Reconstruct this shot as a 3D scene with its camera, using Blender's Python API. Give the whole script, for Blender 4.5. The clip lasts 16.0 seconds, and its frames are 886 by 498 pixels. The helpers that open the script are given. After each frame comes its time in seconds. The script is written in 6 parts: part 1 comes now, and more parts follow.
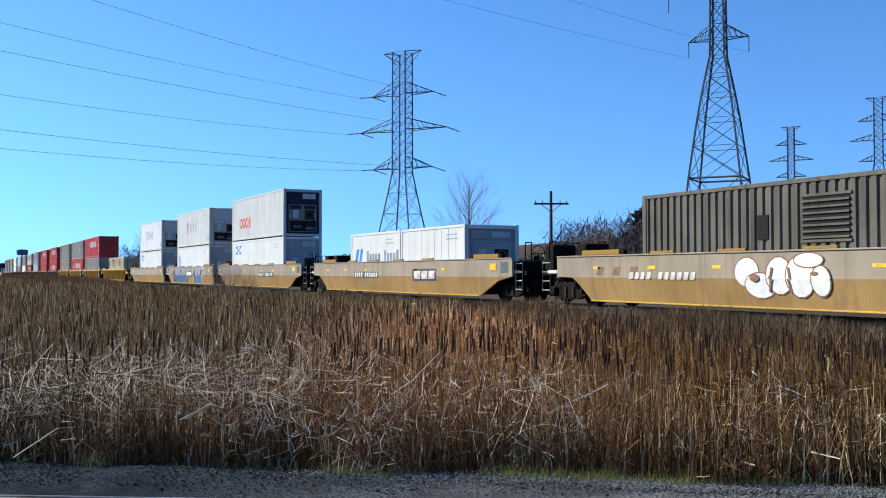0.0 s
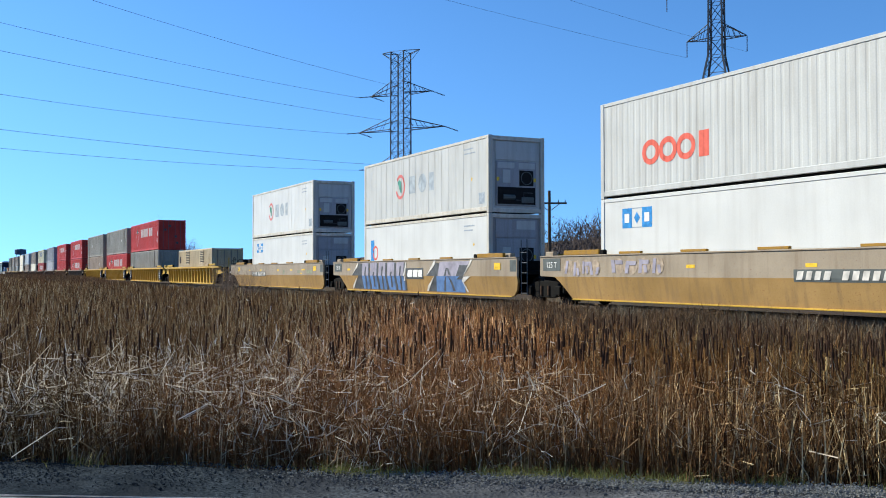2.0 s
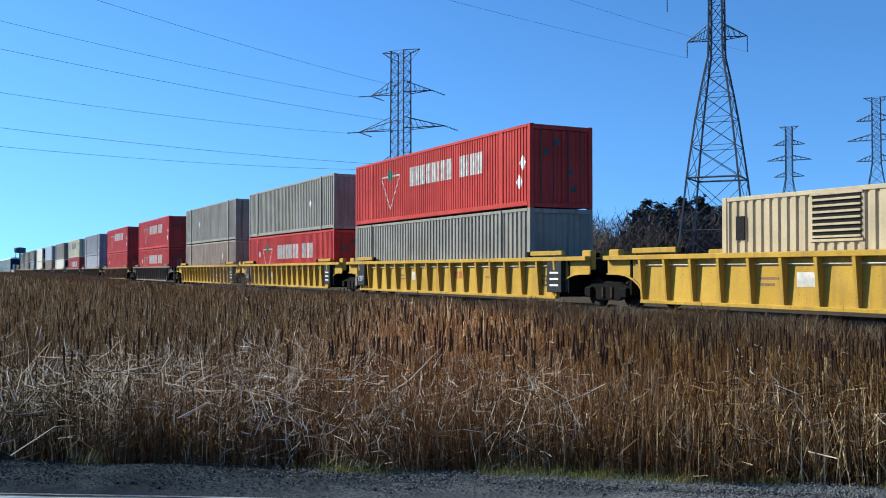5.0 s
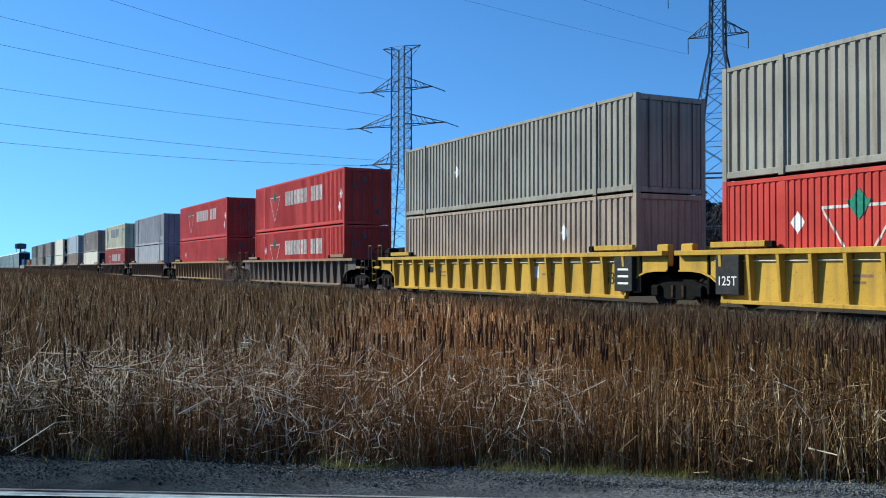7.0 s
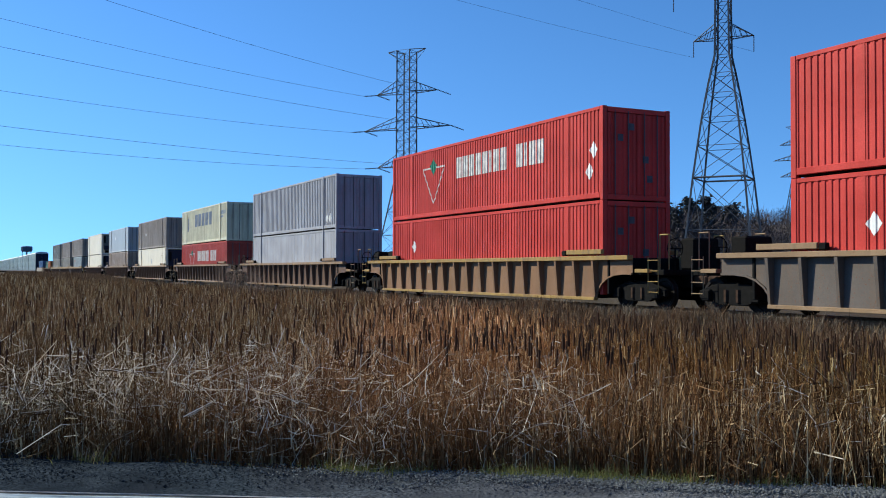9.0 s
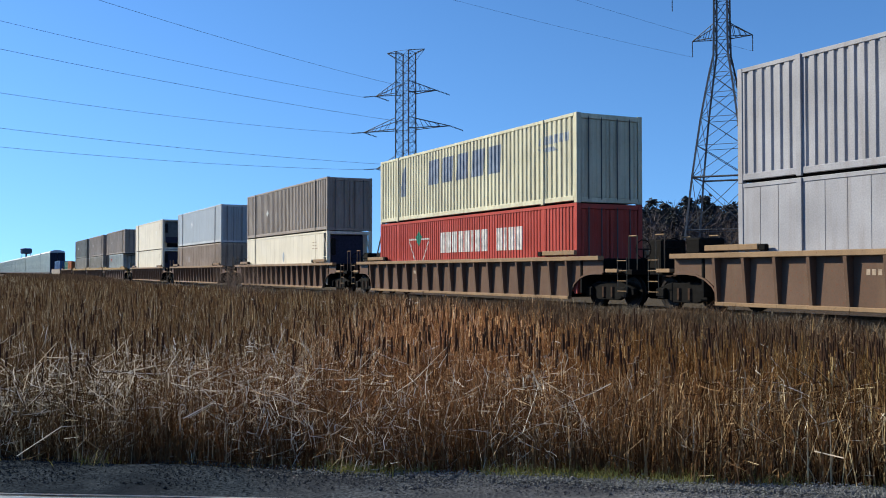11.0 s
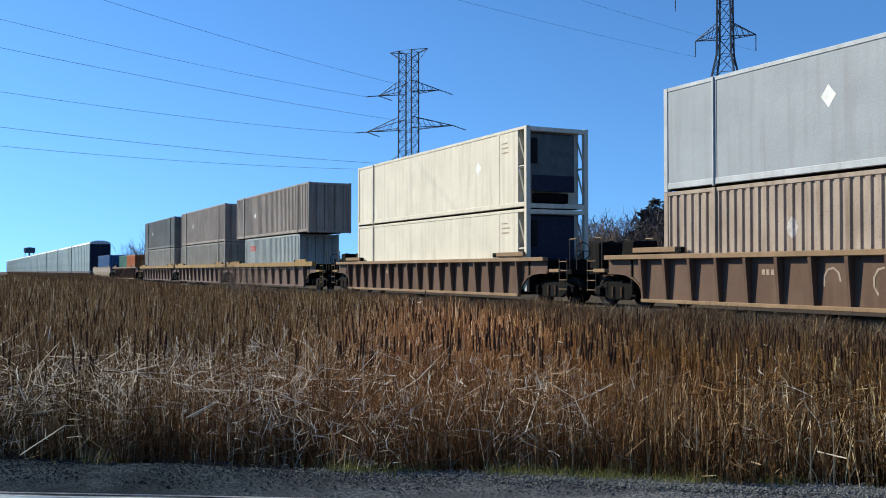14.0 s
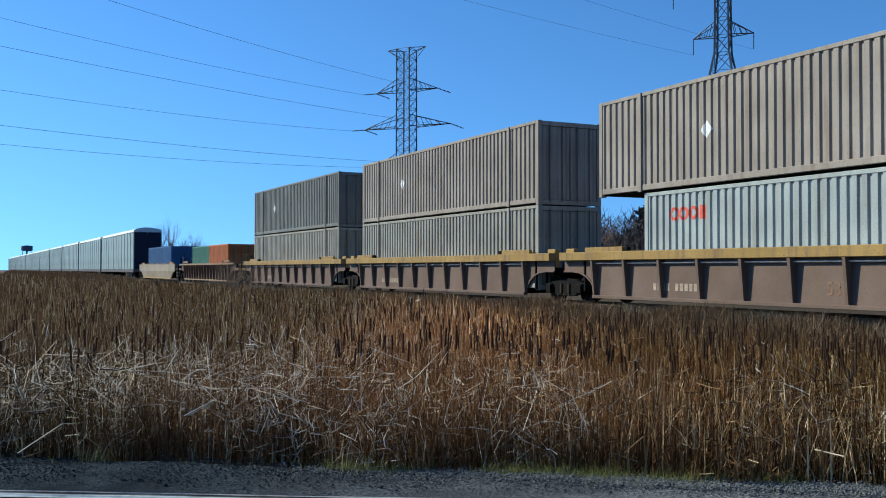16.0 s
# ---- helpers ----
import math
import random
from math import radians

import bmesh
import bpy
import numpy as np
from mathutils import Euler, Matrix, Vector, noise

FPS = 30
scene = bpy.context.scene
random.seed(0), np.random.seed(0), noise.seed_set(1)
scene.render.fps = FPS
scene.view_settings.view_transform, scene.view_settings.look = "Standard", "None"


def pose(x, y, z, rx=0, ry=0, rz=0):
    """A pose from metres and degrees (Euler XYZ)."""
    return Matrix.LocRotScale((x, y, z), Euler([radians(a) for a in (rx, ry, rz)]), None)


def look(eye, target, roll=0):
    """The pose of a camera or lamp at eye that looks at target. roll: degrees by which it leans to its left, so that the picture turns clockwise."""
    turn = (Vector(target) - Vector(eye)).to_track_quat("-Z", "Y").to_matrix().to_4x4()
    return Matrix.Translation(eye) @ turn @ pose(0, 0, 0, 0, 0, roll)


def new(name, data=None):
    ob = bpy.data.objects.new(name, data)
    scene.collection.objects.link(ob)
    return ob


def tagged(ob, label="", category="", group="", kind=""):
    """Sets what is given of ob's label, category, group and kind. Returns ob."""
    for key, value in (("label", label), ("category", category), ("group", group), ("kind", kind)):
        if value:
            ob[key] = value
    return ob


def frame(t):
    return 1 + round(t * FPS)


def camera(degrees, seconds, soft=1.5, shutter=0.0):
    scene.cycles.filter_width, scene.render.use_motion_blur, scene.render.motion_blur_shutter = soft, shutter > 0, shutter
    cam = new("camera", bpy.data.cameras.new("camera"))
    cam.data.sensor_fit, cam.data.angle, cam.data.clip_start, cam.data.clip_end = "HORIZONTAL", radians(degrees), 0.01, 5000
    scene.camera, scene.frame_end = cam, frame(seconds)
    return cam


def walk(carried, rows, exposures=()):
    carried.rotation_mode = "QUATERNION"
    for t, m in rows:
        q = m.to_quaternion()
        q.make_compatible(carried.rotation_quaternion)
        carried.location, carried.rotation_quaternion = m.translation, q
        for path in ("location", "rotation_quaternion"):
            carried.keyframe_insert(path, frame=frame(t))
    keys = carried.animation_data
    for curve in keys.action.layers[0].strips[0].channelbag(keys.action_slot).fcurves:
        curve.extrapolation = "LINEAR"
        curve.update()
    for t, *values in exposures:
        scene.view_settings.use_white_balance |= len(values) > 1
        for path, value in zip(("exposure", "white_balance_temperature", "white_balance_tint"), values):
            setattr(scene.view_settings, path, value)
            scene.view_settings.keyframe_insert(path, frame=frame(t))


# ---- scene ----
# ================= camera =================
EYE = Vector((0.0, 0.0, 1.5))
cam = camera(48.83, 16.0, soft=1.0)
TURNS = [(0.0, 63.453, 1.394, -0.07), (0.5, 63.457, 1.487, -0.115), (1.0, 63.433, 1.482, -0.155), (1.5, 63.391, 1.323, -0.104),
         (2.0, 63.36, 1.363, -0.097), (2.5, 63.374, 1.338, 0.008), (3.0, 63.412, 1.297, 0.017), (3.5, 63.382, 1.365, -0.03),
         (4.0, 63.328, 1.396, -0.034), (6.5, 63.414, 1.211, 0.17), (7.0, 63.368, 1.118, 0.112), (7.5, 63.34, 1.101, 0.218),
         (8.0, 63.389, 1.163, 0.156), (8.5, 63.654, 1.26, 0.199), (9.0, 63.67, 1.302, 0.166), (11.5, 63.645, 1.317, -0.073),
         (12.0, 63.644, 1.255, -0.01), (12.5, 63.634, 1.254, -0.004), (13.0, 63.685, 1.383, -0.058), (13.5, 63.709, 1.386, -0.011),
         (14.0, 63.806, 1.312, 0.021), (14.5, 63.812, 1.248, 0.083), (15.0, 63.779, 1.175, 0.092), (15.5, 63.754, 1.1, 0.114),
         (16.0, 63.68, 1.203, 0.028)]


def aim(yaw, pitch, roll):
    a, b = radians(yaw), radians(pitch)
    ahead = Vector((-math.sin(a) * math.cos(b), math.cos(a) * math.cos(b), math.sin(b)))
    return look(EYE, EYE + ahead * 10, roll)


walk(cam, [(t, aim(a, b, c)) for t, a, b, c in TURNS],
     exposures=[(0.0, 0.72, 6150, 5), (1.0, 0.68, 6150, 4), (2.0, 0.66, 6300, 3), (3.0, 0.70, 6500, 6), (4.0, 0.62, 6250, 4), (6.5, 0.48, 5850, -1), (7.0, 0.42, 5900, -2), (9.0, 0.42, 6000, 3), (11.5, 0.48, 6500, 6), (12.0, 0.48, 6500, 6), (12.5, 0.48, 6250, 3), (13.0, 0.48, 6050, -1), (14.0, 0.48, 6250, 4), (14.5, 0.46, 6200, 2), (15.0, 0.44, 5900, -3), (16.0, 0.39, 5950, -1)])

# ================= light =================
SUN_AZ = Vector((-0.75, -0.661))
SUN_EL = radians(31)
sun = new("sun", bpy.data.lights.new("sun", "SUN"))
sun.data.energy, sun.data.angle, sun.data.color = 5.0, radians(0.55), (1.0, 0.90, 0.75)
sun.matrix_world = look((SUN_AZ.x * 50, SUN_AZ.y * 50, 50 * math.tan(SUN_EL)), (0, 0, 0))
world = bpy.data.worlds.new("sky")
scene.world = world
world.use_nodes = True
wn = world.node_tree.nodes
sky = wn.new("ShaderNodeTexSky")
sky.sky_type, sky.sun_disc = "NISHITA", False
sky.sun_elevation, sky.sun_rotation = SUN_EL, math.atan2(SUN_AZ.x, SUN_AZ.y)
sky.air_density, sky.dust_density, sky.ozone_density, sky.altitude = 0.8, 0.1, 2.0, 300
dome, lift, unit = wn.new("ShaderNodeTexCoord"), wn.new("ShaderNodeVectorMath"), wn.new("ShaderNodeVectorMath")
lift.operation, unit.operation = "MULTIPLY_ADD", "NORMALIZE"
lift.inputs[1].default_value, lift.inputs[2].default_value = (1, 1, 0.7), (0, 0, 0.13)
world.node_tree.links.new(dome.outputs["Generated"], lift.inputs[0])
world.node_tree.links.new(lift.outputs[0], unit.inputs[0])
world.node_tree.links.new(unit.outputs[0], sky.inputs["Vector"])
rich = wn.new("ShaderNodeHueSaturation")
rich.inputs["Saturation"].default_value = 1.06
clear = wn.new("ShaderNodeMix")
clear.data_type, clear.blend_type = "RGBA", "MULTIPLY"
clear.inputs[0].default_value, clear.inputs[7].default_value = 1.0, (0.9, 1.04, 1.17, 1)
even = wn.new("ShaderNodeGamma")
even.inputs["Gamma"].default_value = 1.2
world.node_tree.links.new(sky.outputs[0], even.inputs[0])
world.node_tree.links.new(even.outputs[0], clear.inputs[6])
world.node_tree.links.new(clear.outputs[2], rich.inputs["Color"])
world.node_tree.links.new(rich.outputs[0], wn["Background"].inputs[0])
wn["Background"].inputs[1].default_value = 0.083


# ================= materials =================
def node_mat(name):
    m = bpy.data.materials.new(name)
    m.use_nodes = True
    nt = m.node_tree
    return m, nt, nt.nodes["Principled BSDF"]


def link(nt, a, b):
    nt.links.new(a, b)


def noise_node(nt, scale, detail=4.0, stretch=(1, 1, 1), coord="Object"):
    tc, mp, n = nt.nodes.new("ShaderNodeTexCoord"), nt.nodes.new("ShaderNodeMapping"), nt.nodes.new("ShaderNodeTexNoise")
    mp.inputs["Scale"].default_value = stretch
    n.inputs["Scale"].default_value, n.inputs["Detail"].default_value = scale, detail
    link(nt, tc.outputs[coord], mp.inputs[0])
    link(nt, mp.outputs[0], n.inputs["Vector"])
    return n.outputs["Fac"]


def ramp(nt, fac, stops):
    r = nt.nodes.new("ShaderNodeValToRGB")
    while len(r.color_ramp.elements) < len(stops):
        r.color_ramp.elements.new(0.5)
    for e, (p, c) in zip(r.color_ramp.elements, stops):
        e.position, e.color = p, (*c, 1)
    link(nt, fac, r.inputs[0])
    return r.outputs[0]


def mix(nt, fac, a, b, mode="MIX"):
    n = nt.nodes.new("ShaderNodeMix")
    n.data_type, n.blend_type = "RGBA", mode
    for s, v in ((n.inputs[0], fac), (n.inputs[6], a), (n.inputs[7], b)):
        if isinstance(v, (int, float)):
            s.default_value = v
        elif isinstance(v, tuple):
            s.default_value = (*v, 1)
        else:
            link(nt, v, s)
    return n.outputs[2]


def bump(nt, bsdf, fac, strength=0.3, distance=0.02):
    b = nt.nodes.new("ShaderNodeBump")
    b.inputs["Strength"].default_value, b.inputs["Distance"].default_value = strength, distance
    link(nt, fac, b.inputs["Height"])
    link(nt, b.outputs[0], bsdf.inputs["Normal"])


def paint(name, color, dirt=(0.16, 0.11, 0.07), amount=0.5, rough=0.5, rust=0.0, spots=1.0, fade=1.0):
    """Weathered paint: broad fading, vertical grime streaks, fine specks and rust patches."""
    m, nt, b = node_mat(name)
    broad = noise_node(nt, 0.7, 3)
    streak = noise_node(nt, 3.0, 5, (1.6, 1.6, 0.12))
    speck = noise_node(nt, 26, 6)
    light = tuple(min(1, c * (1 + 0.12 * fade) + 0.01) for c in color)
    dark = tuple(c * (1 - 0.16 * fade) for c in color)
    col = ramp(nt, broad, [(0.3, dark), (0.7, light)])
    s = ramp(nt, streak, [(0.48, (0, 0, 0)), (0.74, (amount,) * 3)])
    col = mix(nt, s, col, dirt)
    if rust:
        rr = ramp(nt, speck, [(0.66 - rust * 0.12, (0, 0, 0)), (0.72, (0.85,) * 3)])
        col = mix(nt, rr, col, (0.13, 0.05, 0.025))
    k = ramp(nt, speck, [(0.35, (1 - 0.1 * spots,) * 3), (0.65, (1 + 0.05 * spots,) * 3)])
    col = mix(nt, 1.0, col, k, "MULTIPLY")
    link(nt, col, b.inputs["Base Color"])
    b.inputs["Roughness"].default_value = rough
    b.inputs["Specular IOR Level"].default_value = 0.08
    dent = noise_node(nt, 1.7, 2)
    b1, b2 = nt.nodes.new("ShaderNodeBump"), nt.nodes.new("ShaderNodeBump")
    b1.inputs["Strength"].default_value, b1.inputs["Distance"].default_value = 0.5 * spots, 0.035
    b2.inputs["Strength"].default_value, b2.inputs["Distance"].default_value = 0.12, 0.004
    link(nt, dent, b1.inputs["Height"])
    link(nt, speck, b2.inputs["Height"])
    link(nt, b1.outputs[0], b2.inputs["Normal"])
    link(nt, b2.outputs[0], b.inputs["Normal"])
    return m


def plain(name, color, rough=0.6, metal=0.0, var=0.25, scale=9.0):
    m, nt, b = node_mat(name)
    n = noise_node(nt, scale, 5)
    col = ramp(nt, n, [(0.3, tuple(c * (1 - var) for c in color)), (0.7, tuple(min(1, c * (1 + var)) for c in color))])
    link(nt, col, b.inputs["Base Color"])
    b.inputs["Roughness"].default_value, b.inputs["Metallic"].default_value = rough, metal
    b.inputs["Specular IOR Level"].default_value = 0.1
    bump(nt, b, n, 0.15, 0.005)
    return m


GREY = paint("weathered_grey_paint", (0.305, 0.292, 0.245), amount=0.6, rust=0.6)
GREY_BROWN = paint("brown_grey_paint", (0.31, 0.27, 0.225), amount=0.55, rust=0.6)
GREY_TAN = paint("tan_grey_paint", (0.38, 0.305, 0.235), amount=0.7, rust=0.9)
GREY_BLUE = paint("blue_grey_paint", (0.33, 0.33, 0.345), amount=0.3)
GREY_DARK = paint("dark_grey_paint", (0.176, 0.18, 0.158), amount=0.4, rust=0.4)
GREY_LIGHT = paint("pale_grey_paint", (0.325, 0.35, 0.36), amount=0.2, rough=0.4, fade=0.4)
GREY_RAIL = paint("pale_rail_paint", (0.47, 0.49, 0.49), amount=0.25)
GREY_GREEN = paint("grey_green_paint", (0.352, 0.387, 0.37), amount=0.35)
RED = paint("faded_red_paint", (0.49, 0.05, 0.038), dirt=(0.24, 0.05, 0.035), amount=0.4)
RED_OLD = paint("old_red_paint", (0.396, 0.0616, 0.044), dirt=(0.2, 0.08, 0.06), amount=0.5, rust=0.4)
WHITE = paint("white_paint", (0.57, 0.57, 0.545), amount=0.1, rough=0.4, spots=0.3, fade=0.4)
WHITE_GREY = paint("greyed_white_paint", (0.48, 0.485, 0.465), amount=0.22, rough=0.45, spots=0.5, fade=0.4)
CREAM = paint("cream_paint", (0.655, 0.6, 0.47), amount=0.25, rough=0.45, fade=0.4)
CREAM_YELLOW = paint("yellowed_cream_paint", (0.6, 0.575, 0.41), amount=0.4, rust=0.2)
BEIGE = paint("beige_paint", (0.528, 0.431, 0.273), amount=0.22, rust=0.1)
BEIGE_DARK = paint("grimy_beige_paint", (0.125, 0.115, 0.09), amount=0.85, dirt=(0.06, 0.05, 0.04), rust=0.7)
YELLOW = paint("railcar_yellow_paint", (0.51, 0.315, 0.045), amount=0.4, rust=0.5)
OCHRE = paint("ochre_rail_paint", (0.317, 0.176, 0.0264), amount=0.4, rust=0.3)
TAN_CAR = paint("sunbleached_yellow_paint", (0.308, 0.254, 0.185), amount=0.45, rust=0.35)
ORANGE_CAR = paint("orange_yellow_paint", (0.33, 0.205, 0.075), amount=0.5, rust=0.4)
BROWN_CAR = paint("oxide_brown_paint", (0.118, 0.074, 0.05), amount=0.55, rust=0.7)
BROWN_CHORD = paint("dusty_brown_paint", (0.27, 0.18, 0.1), amount=0.4, rust=0.6)
DARK_CAR = paint("dark_brown_paint", (0.15, 0.105, 0.08), amount=0.5, rust=0.6)
RUST_CAR = paint("rust_brown_paint", (0.215, 0.125, 0.068), amount=0.5, rust=0.7)
GREY_CAR = paint("grimy_grey_brown_paint", (0.112, 0.094, 0.078), amount=0.5, rust=0.5)
ORANGE_BOX = paint("orange_box_paint", (0.458, 0.15, 0.044), amount=0.4)
GREEN_BOX = paint("green_box_paint", (0.088, 0.211, 0.15), amount=0.4)
BLUE_BOX = paint("blue_box_paint", (0.0616, 0.132, 0.264), amount=0.4)
RACK = paint("galvanised_rack_panel", (0.26, 0.32, 0.31), amount=0.3, rough=0.45)
STAINED = paint("rust_stained_white_paint", (0.55, 0.52, 0.45), dirt=(0.30, 0.22, 0.13), amount=0.5, rust=0.25)
DULL_YELLOW = paint("dirty_yellow_paint", (0.33, 0.215, 0.07), amount=0.75, rust=0.9)
TANK_BLUE = paint("dull_blue_tank_paint", (0.07, 0.11, 0.16), amount=0.2)
RACK_WHITE = paint("white_roof_paint", (0.62, 0.64, 0.64), amount=0.3)
BLACK = plain("black_steel", (0.012, 0.011, 0.011), 0.6, 0.2)
GRIME = plain("grimy_running_gear", (0.006, 0.0055, 0.005), 0.85, 0.1, 0.4)
RUSTY = plain("rusty_iron", (0.05, 0.03, 0.02), 0.85, 0.3, 0.4)
WHEEL = plain("worn_wheel_steel", (0.018, 0.015, 0.013), 0.6, 0.5, 0.3)
NAVY_UNIT = plain("dark_navy_unit", (0.02, 0.022, 0.04), 0.5)
GALV = plain("galvanised_steel", (0.1, 0.105, 0.11), 0.55, 0.3, 0.15, 2)
PORCELAIN = plain("dark_porcelain", (0.06, 0.05, 0.05), 0.3)
WIRE = plain("dull_aluminium_wire", (0.16, 0.165, 0.17), 0.5, 0.6)
WOODPOLE = plain("creosoted_wood", (0.075, 0.055, 0.04), 0.9, 0, 0.3, 5)
RAILSTEEL = plain("rail_steel", (0.13, 0.09, 0.06), 0.6, 0.2)
TIE = plain("weathered_sleeper_wood", (0.1, 0.075, 0.055), 0.9)
BARK = plain("grey_brown_bark", (0.13, 0.10, 0.08), 0.95, 0, 0.3, 4)
TWIG = plain("bare_twigs", (0.17, 0.125, 0.095), 0.95, 0, 0.2, 2)
NEEDLE = plain("pine_needles", (0.05, 0.053, 0.052), 0.8, 0, 0.35, 2)
WOODS = plain("leafless_woodland", (0.075, 0.064, 0.064), 0.95, 0, 0.3, 0.3)
M_WHITE = plain("white_marking", (0.74, 0.73, 0.68), 0.6, 0, 0.12, 5)
M_RED = plain("red_marking", (0.62, 0.12, 0.085), 0.6, 0, 0.15, 5)
M_GREEN = plain("green_marking", (0.03, 0.19, 0.12), 0.6)
M_BLUE = plain("blue_marking", (0.04, 0.22, 0.50), 0.6)
M_NAVY = plain("navy_marking", (0.2, 0.235, 0.29), 0.6, 0, 0.3, 3)
M_GREY = plain("faded_grey_marking", (0.30, 0.34, 0.38), 0.6)
ROAD_PAINT = plain("worn_road_paint", (0.38, 0.43, 0.44), 0.8, 0, 0.3, 12)
M_ROSE = plain("faded_rose_marking", (0.55, 0.16, 0.15), 0.6, 0, 0.3, 4)
M_SAGE = plain("faded_green_marking", (0.08, 0.26, 0.20), 0.6, 0, 0.3, 4)
M_HAZE = plain("faded_blue_grey_marking", (0.34, 0.38, 0.41), 0.6, 0, 0.2, 4)
M_PALE = plain("pale_scrawl", (0.48, 0.44, 0.40), 0.7)
M_SLATE = plain("dark_slate_marking", (0.085, 0.09, 0.095), 0.6, 0, 0.3, 4)
M_BLACK = plain("black_marking", (0.03, 0.03, 0.03), 0.6)
M_YELLOW = plain("reflector_yellow", (0.72, 0.46, 0.04), 0.5)
M_BRICK = plain("faded_brick_red_marking", (0.42, 0.14, 0.05), 0.6, 0, 0.3, 5)
M_STEEL = plain("dull_grey_plate", (0.1, 0.112, 0.108), 0.6, 0, 0.2, 4)
M_LILAC = plain("lilac_grey_spray_paint", (0.30, 0.28, 0.33), 0.6, 0, 0.25, 3)
M_COBALT = plain("faded_blue_spray_paint", (0.11, 0.19, 0.36), 0.6, 0, 0.3, 3)
M_TEAL = plain("faded_green_smear", (0.24, 0.25, 0.17), 0.7, 0, 0.2, 5)
M_FAINT = plain("worn_off_marking", (0.34, 0.27, 0.20), 0.7, 0, 0.3, 6)
M_CHALK = plain("chalky_white_spray_paint", (0.55, 0.52, 0.47), 0.7, 0, 0.3, 4)
M_BROWN = plain("brown_marking", (0.22, 0.13, 0.08), 0.7)


def asphalt_mat():
    m, nt, b = node_mat("asphalt")
    f, c = noise_node(nt, 90, 6), noise_node(nt, 1.2, 4)
    col = mix(nt, 0.5, ramp(nt, f, [(0.3, (0.035, 0.037, 0.04)), (0.7, (0.11, 0.112, 0.115))]), ramp(nt, c, [(0.3, (0.05, 0.05, 0.053)), (0.7, (0.085, 0.085, 0.085))]))
    link(nt, col, b.inputs["Base Color"])
    b.inputs["Roughness"].default_value, b.inputs["Specular IOR Level"].default_value = 0.85, 0.1
    bump(nt, b, f, 0.5, 0.01)
    return m


def gravel_mat():
    m, nt, b = node_mat("gravel")
    f, c = noise_node(nt, 45, 8), noise_node(nt, 1.5, 6)
    geo = nt.nodes.new("ShaderNodeNewGeometry")
    isl = ramp(nt, geo.outputs["Random Per Island"], [(0.0, (0.7,) * 3), (1.0, (1.35,) * 3)])
    col = ramp(nt, f, [(0.3, (0.016, 0.018, 0.020)), (0.7, (0.105, 0.112, 0.118))])
    col = mix(nt, 1.0, mix(nt, ramp(nt, c, [(0.4, (0.0,) * 3), (0.62, (0.85,) * 3)]), col, (0.024, 0.027, 0.031)), isl, "MULTIPLY")
    # dimmer light at the left painted into the gravel, paler to the right
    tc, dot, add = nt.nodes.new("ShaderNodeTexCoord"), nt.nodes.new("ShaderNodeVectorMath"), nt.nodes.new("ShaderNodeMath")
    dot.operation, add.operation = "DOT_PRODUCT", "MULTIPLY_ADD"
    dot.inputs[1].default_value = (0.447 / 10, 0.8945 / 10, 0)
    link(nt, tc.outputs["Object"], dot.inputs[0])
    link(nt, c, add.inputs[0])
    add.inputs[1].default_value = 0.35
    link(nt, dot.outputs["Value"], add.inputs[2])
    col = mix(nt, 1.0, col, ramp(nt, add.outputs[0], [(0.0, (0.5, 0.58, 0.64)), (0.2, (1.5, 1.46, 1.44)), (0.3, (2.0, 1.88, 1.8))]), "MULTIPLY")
    link(nt, col, b.inputs["Base Color"])
    b.inputs["Roughness"].default_value, b.inputs["Specular IOR Level"].default_value = 0.95, 0.0
    bump(nt, b, f, 0.8, 0.03)
    return m


def soil_mat():
    m, nt, b = node_mat("soil_and_litter")
    f, c = noise_node(nt, 14, 8), noise_node(nt, 0.05, 5)
    col = mix(nt, ramp(nt, c, [(0.4, (0,) * 3), (0.6, (1,) * 3)]), ramp(nt, f, [(0.3, (0.03, 0.02, 0.012)), (0.7, (0.10, 0.066, 0.04))]), ramp(nt, f, [(0.3, (0.04, 0.032, 0.018)), (0.7, (0.11, 0.08, 0.045))]))
    link(nt, col, b.inputs["Base Color"])
    b.inputs["Roughness"].default_value, b.inputs["Specular IOR Level"].default_value = 0.95, 0.1
    bump(nt, b, f, 0.8, 0.08)
    return m


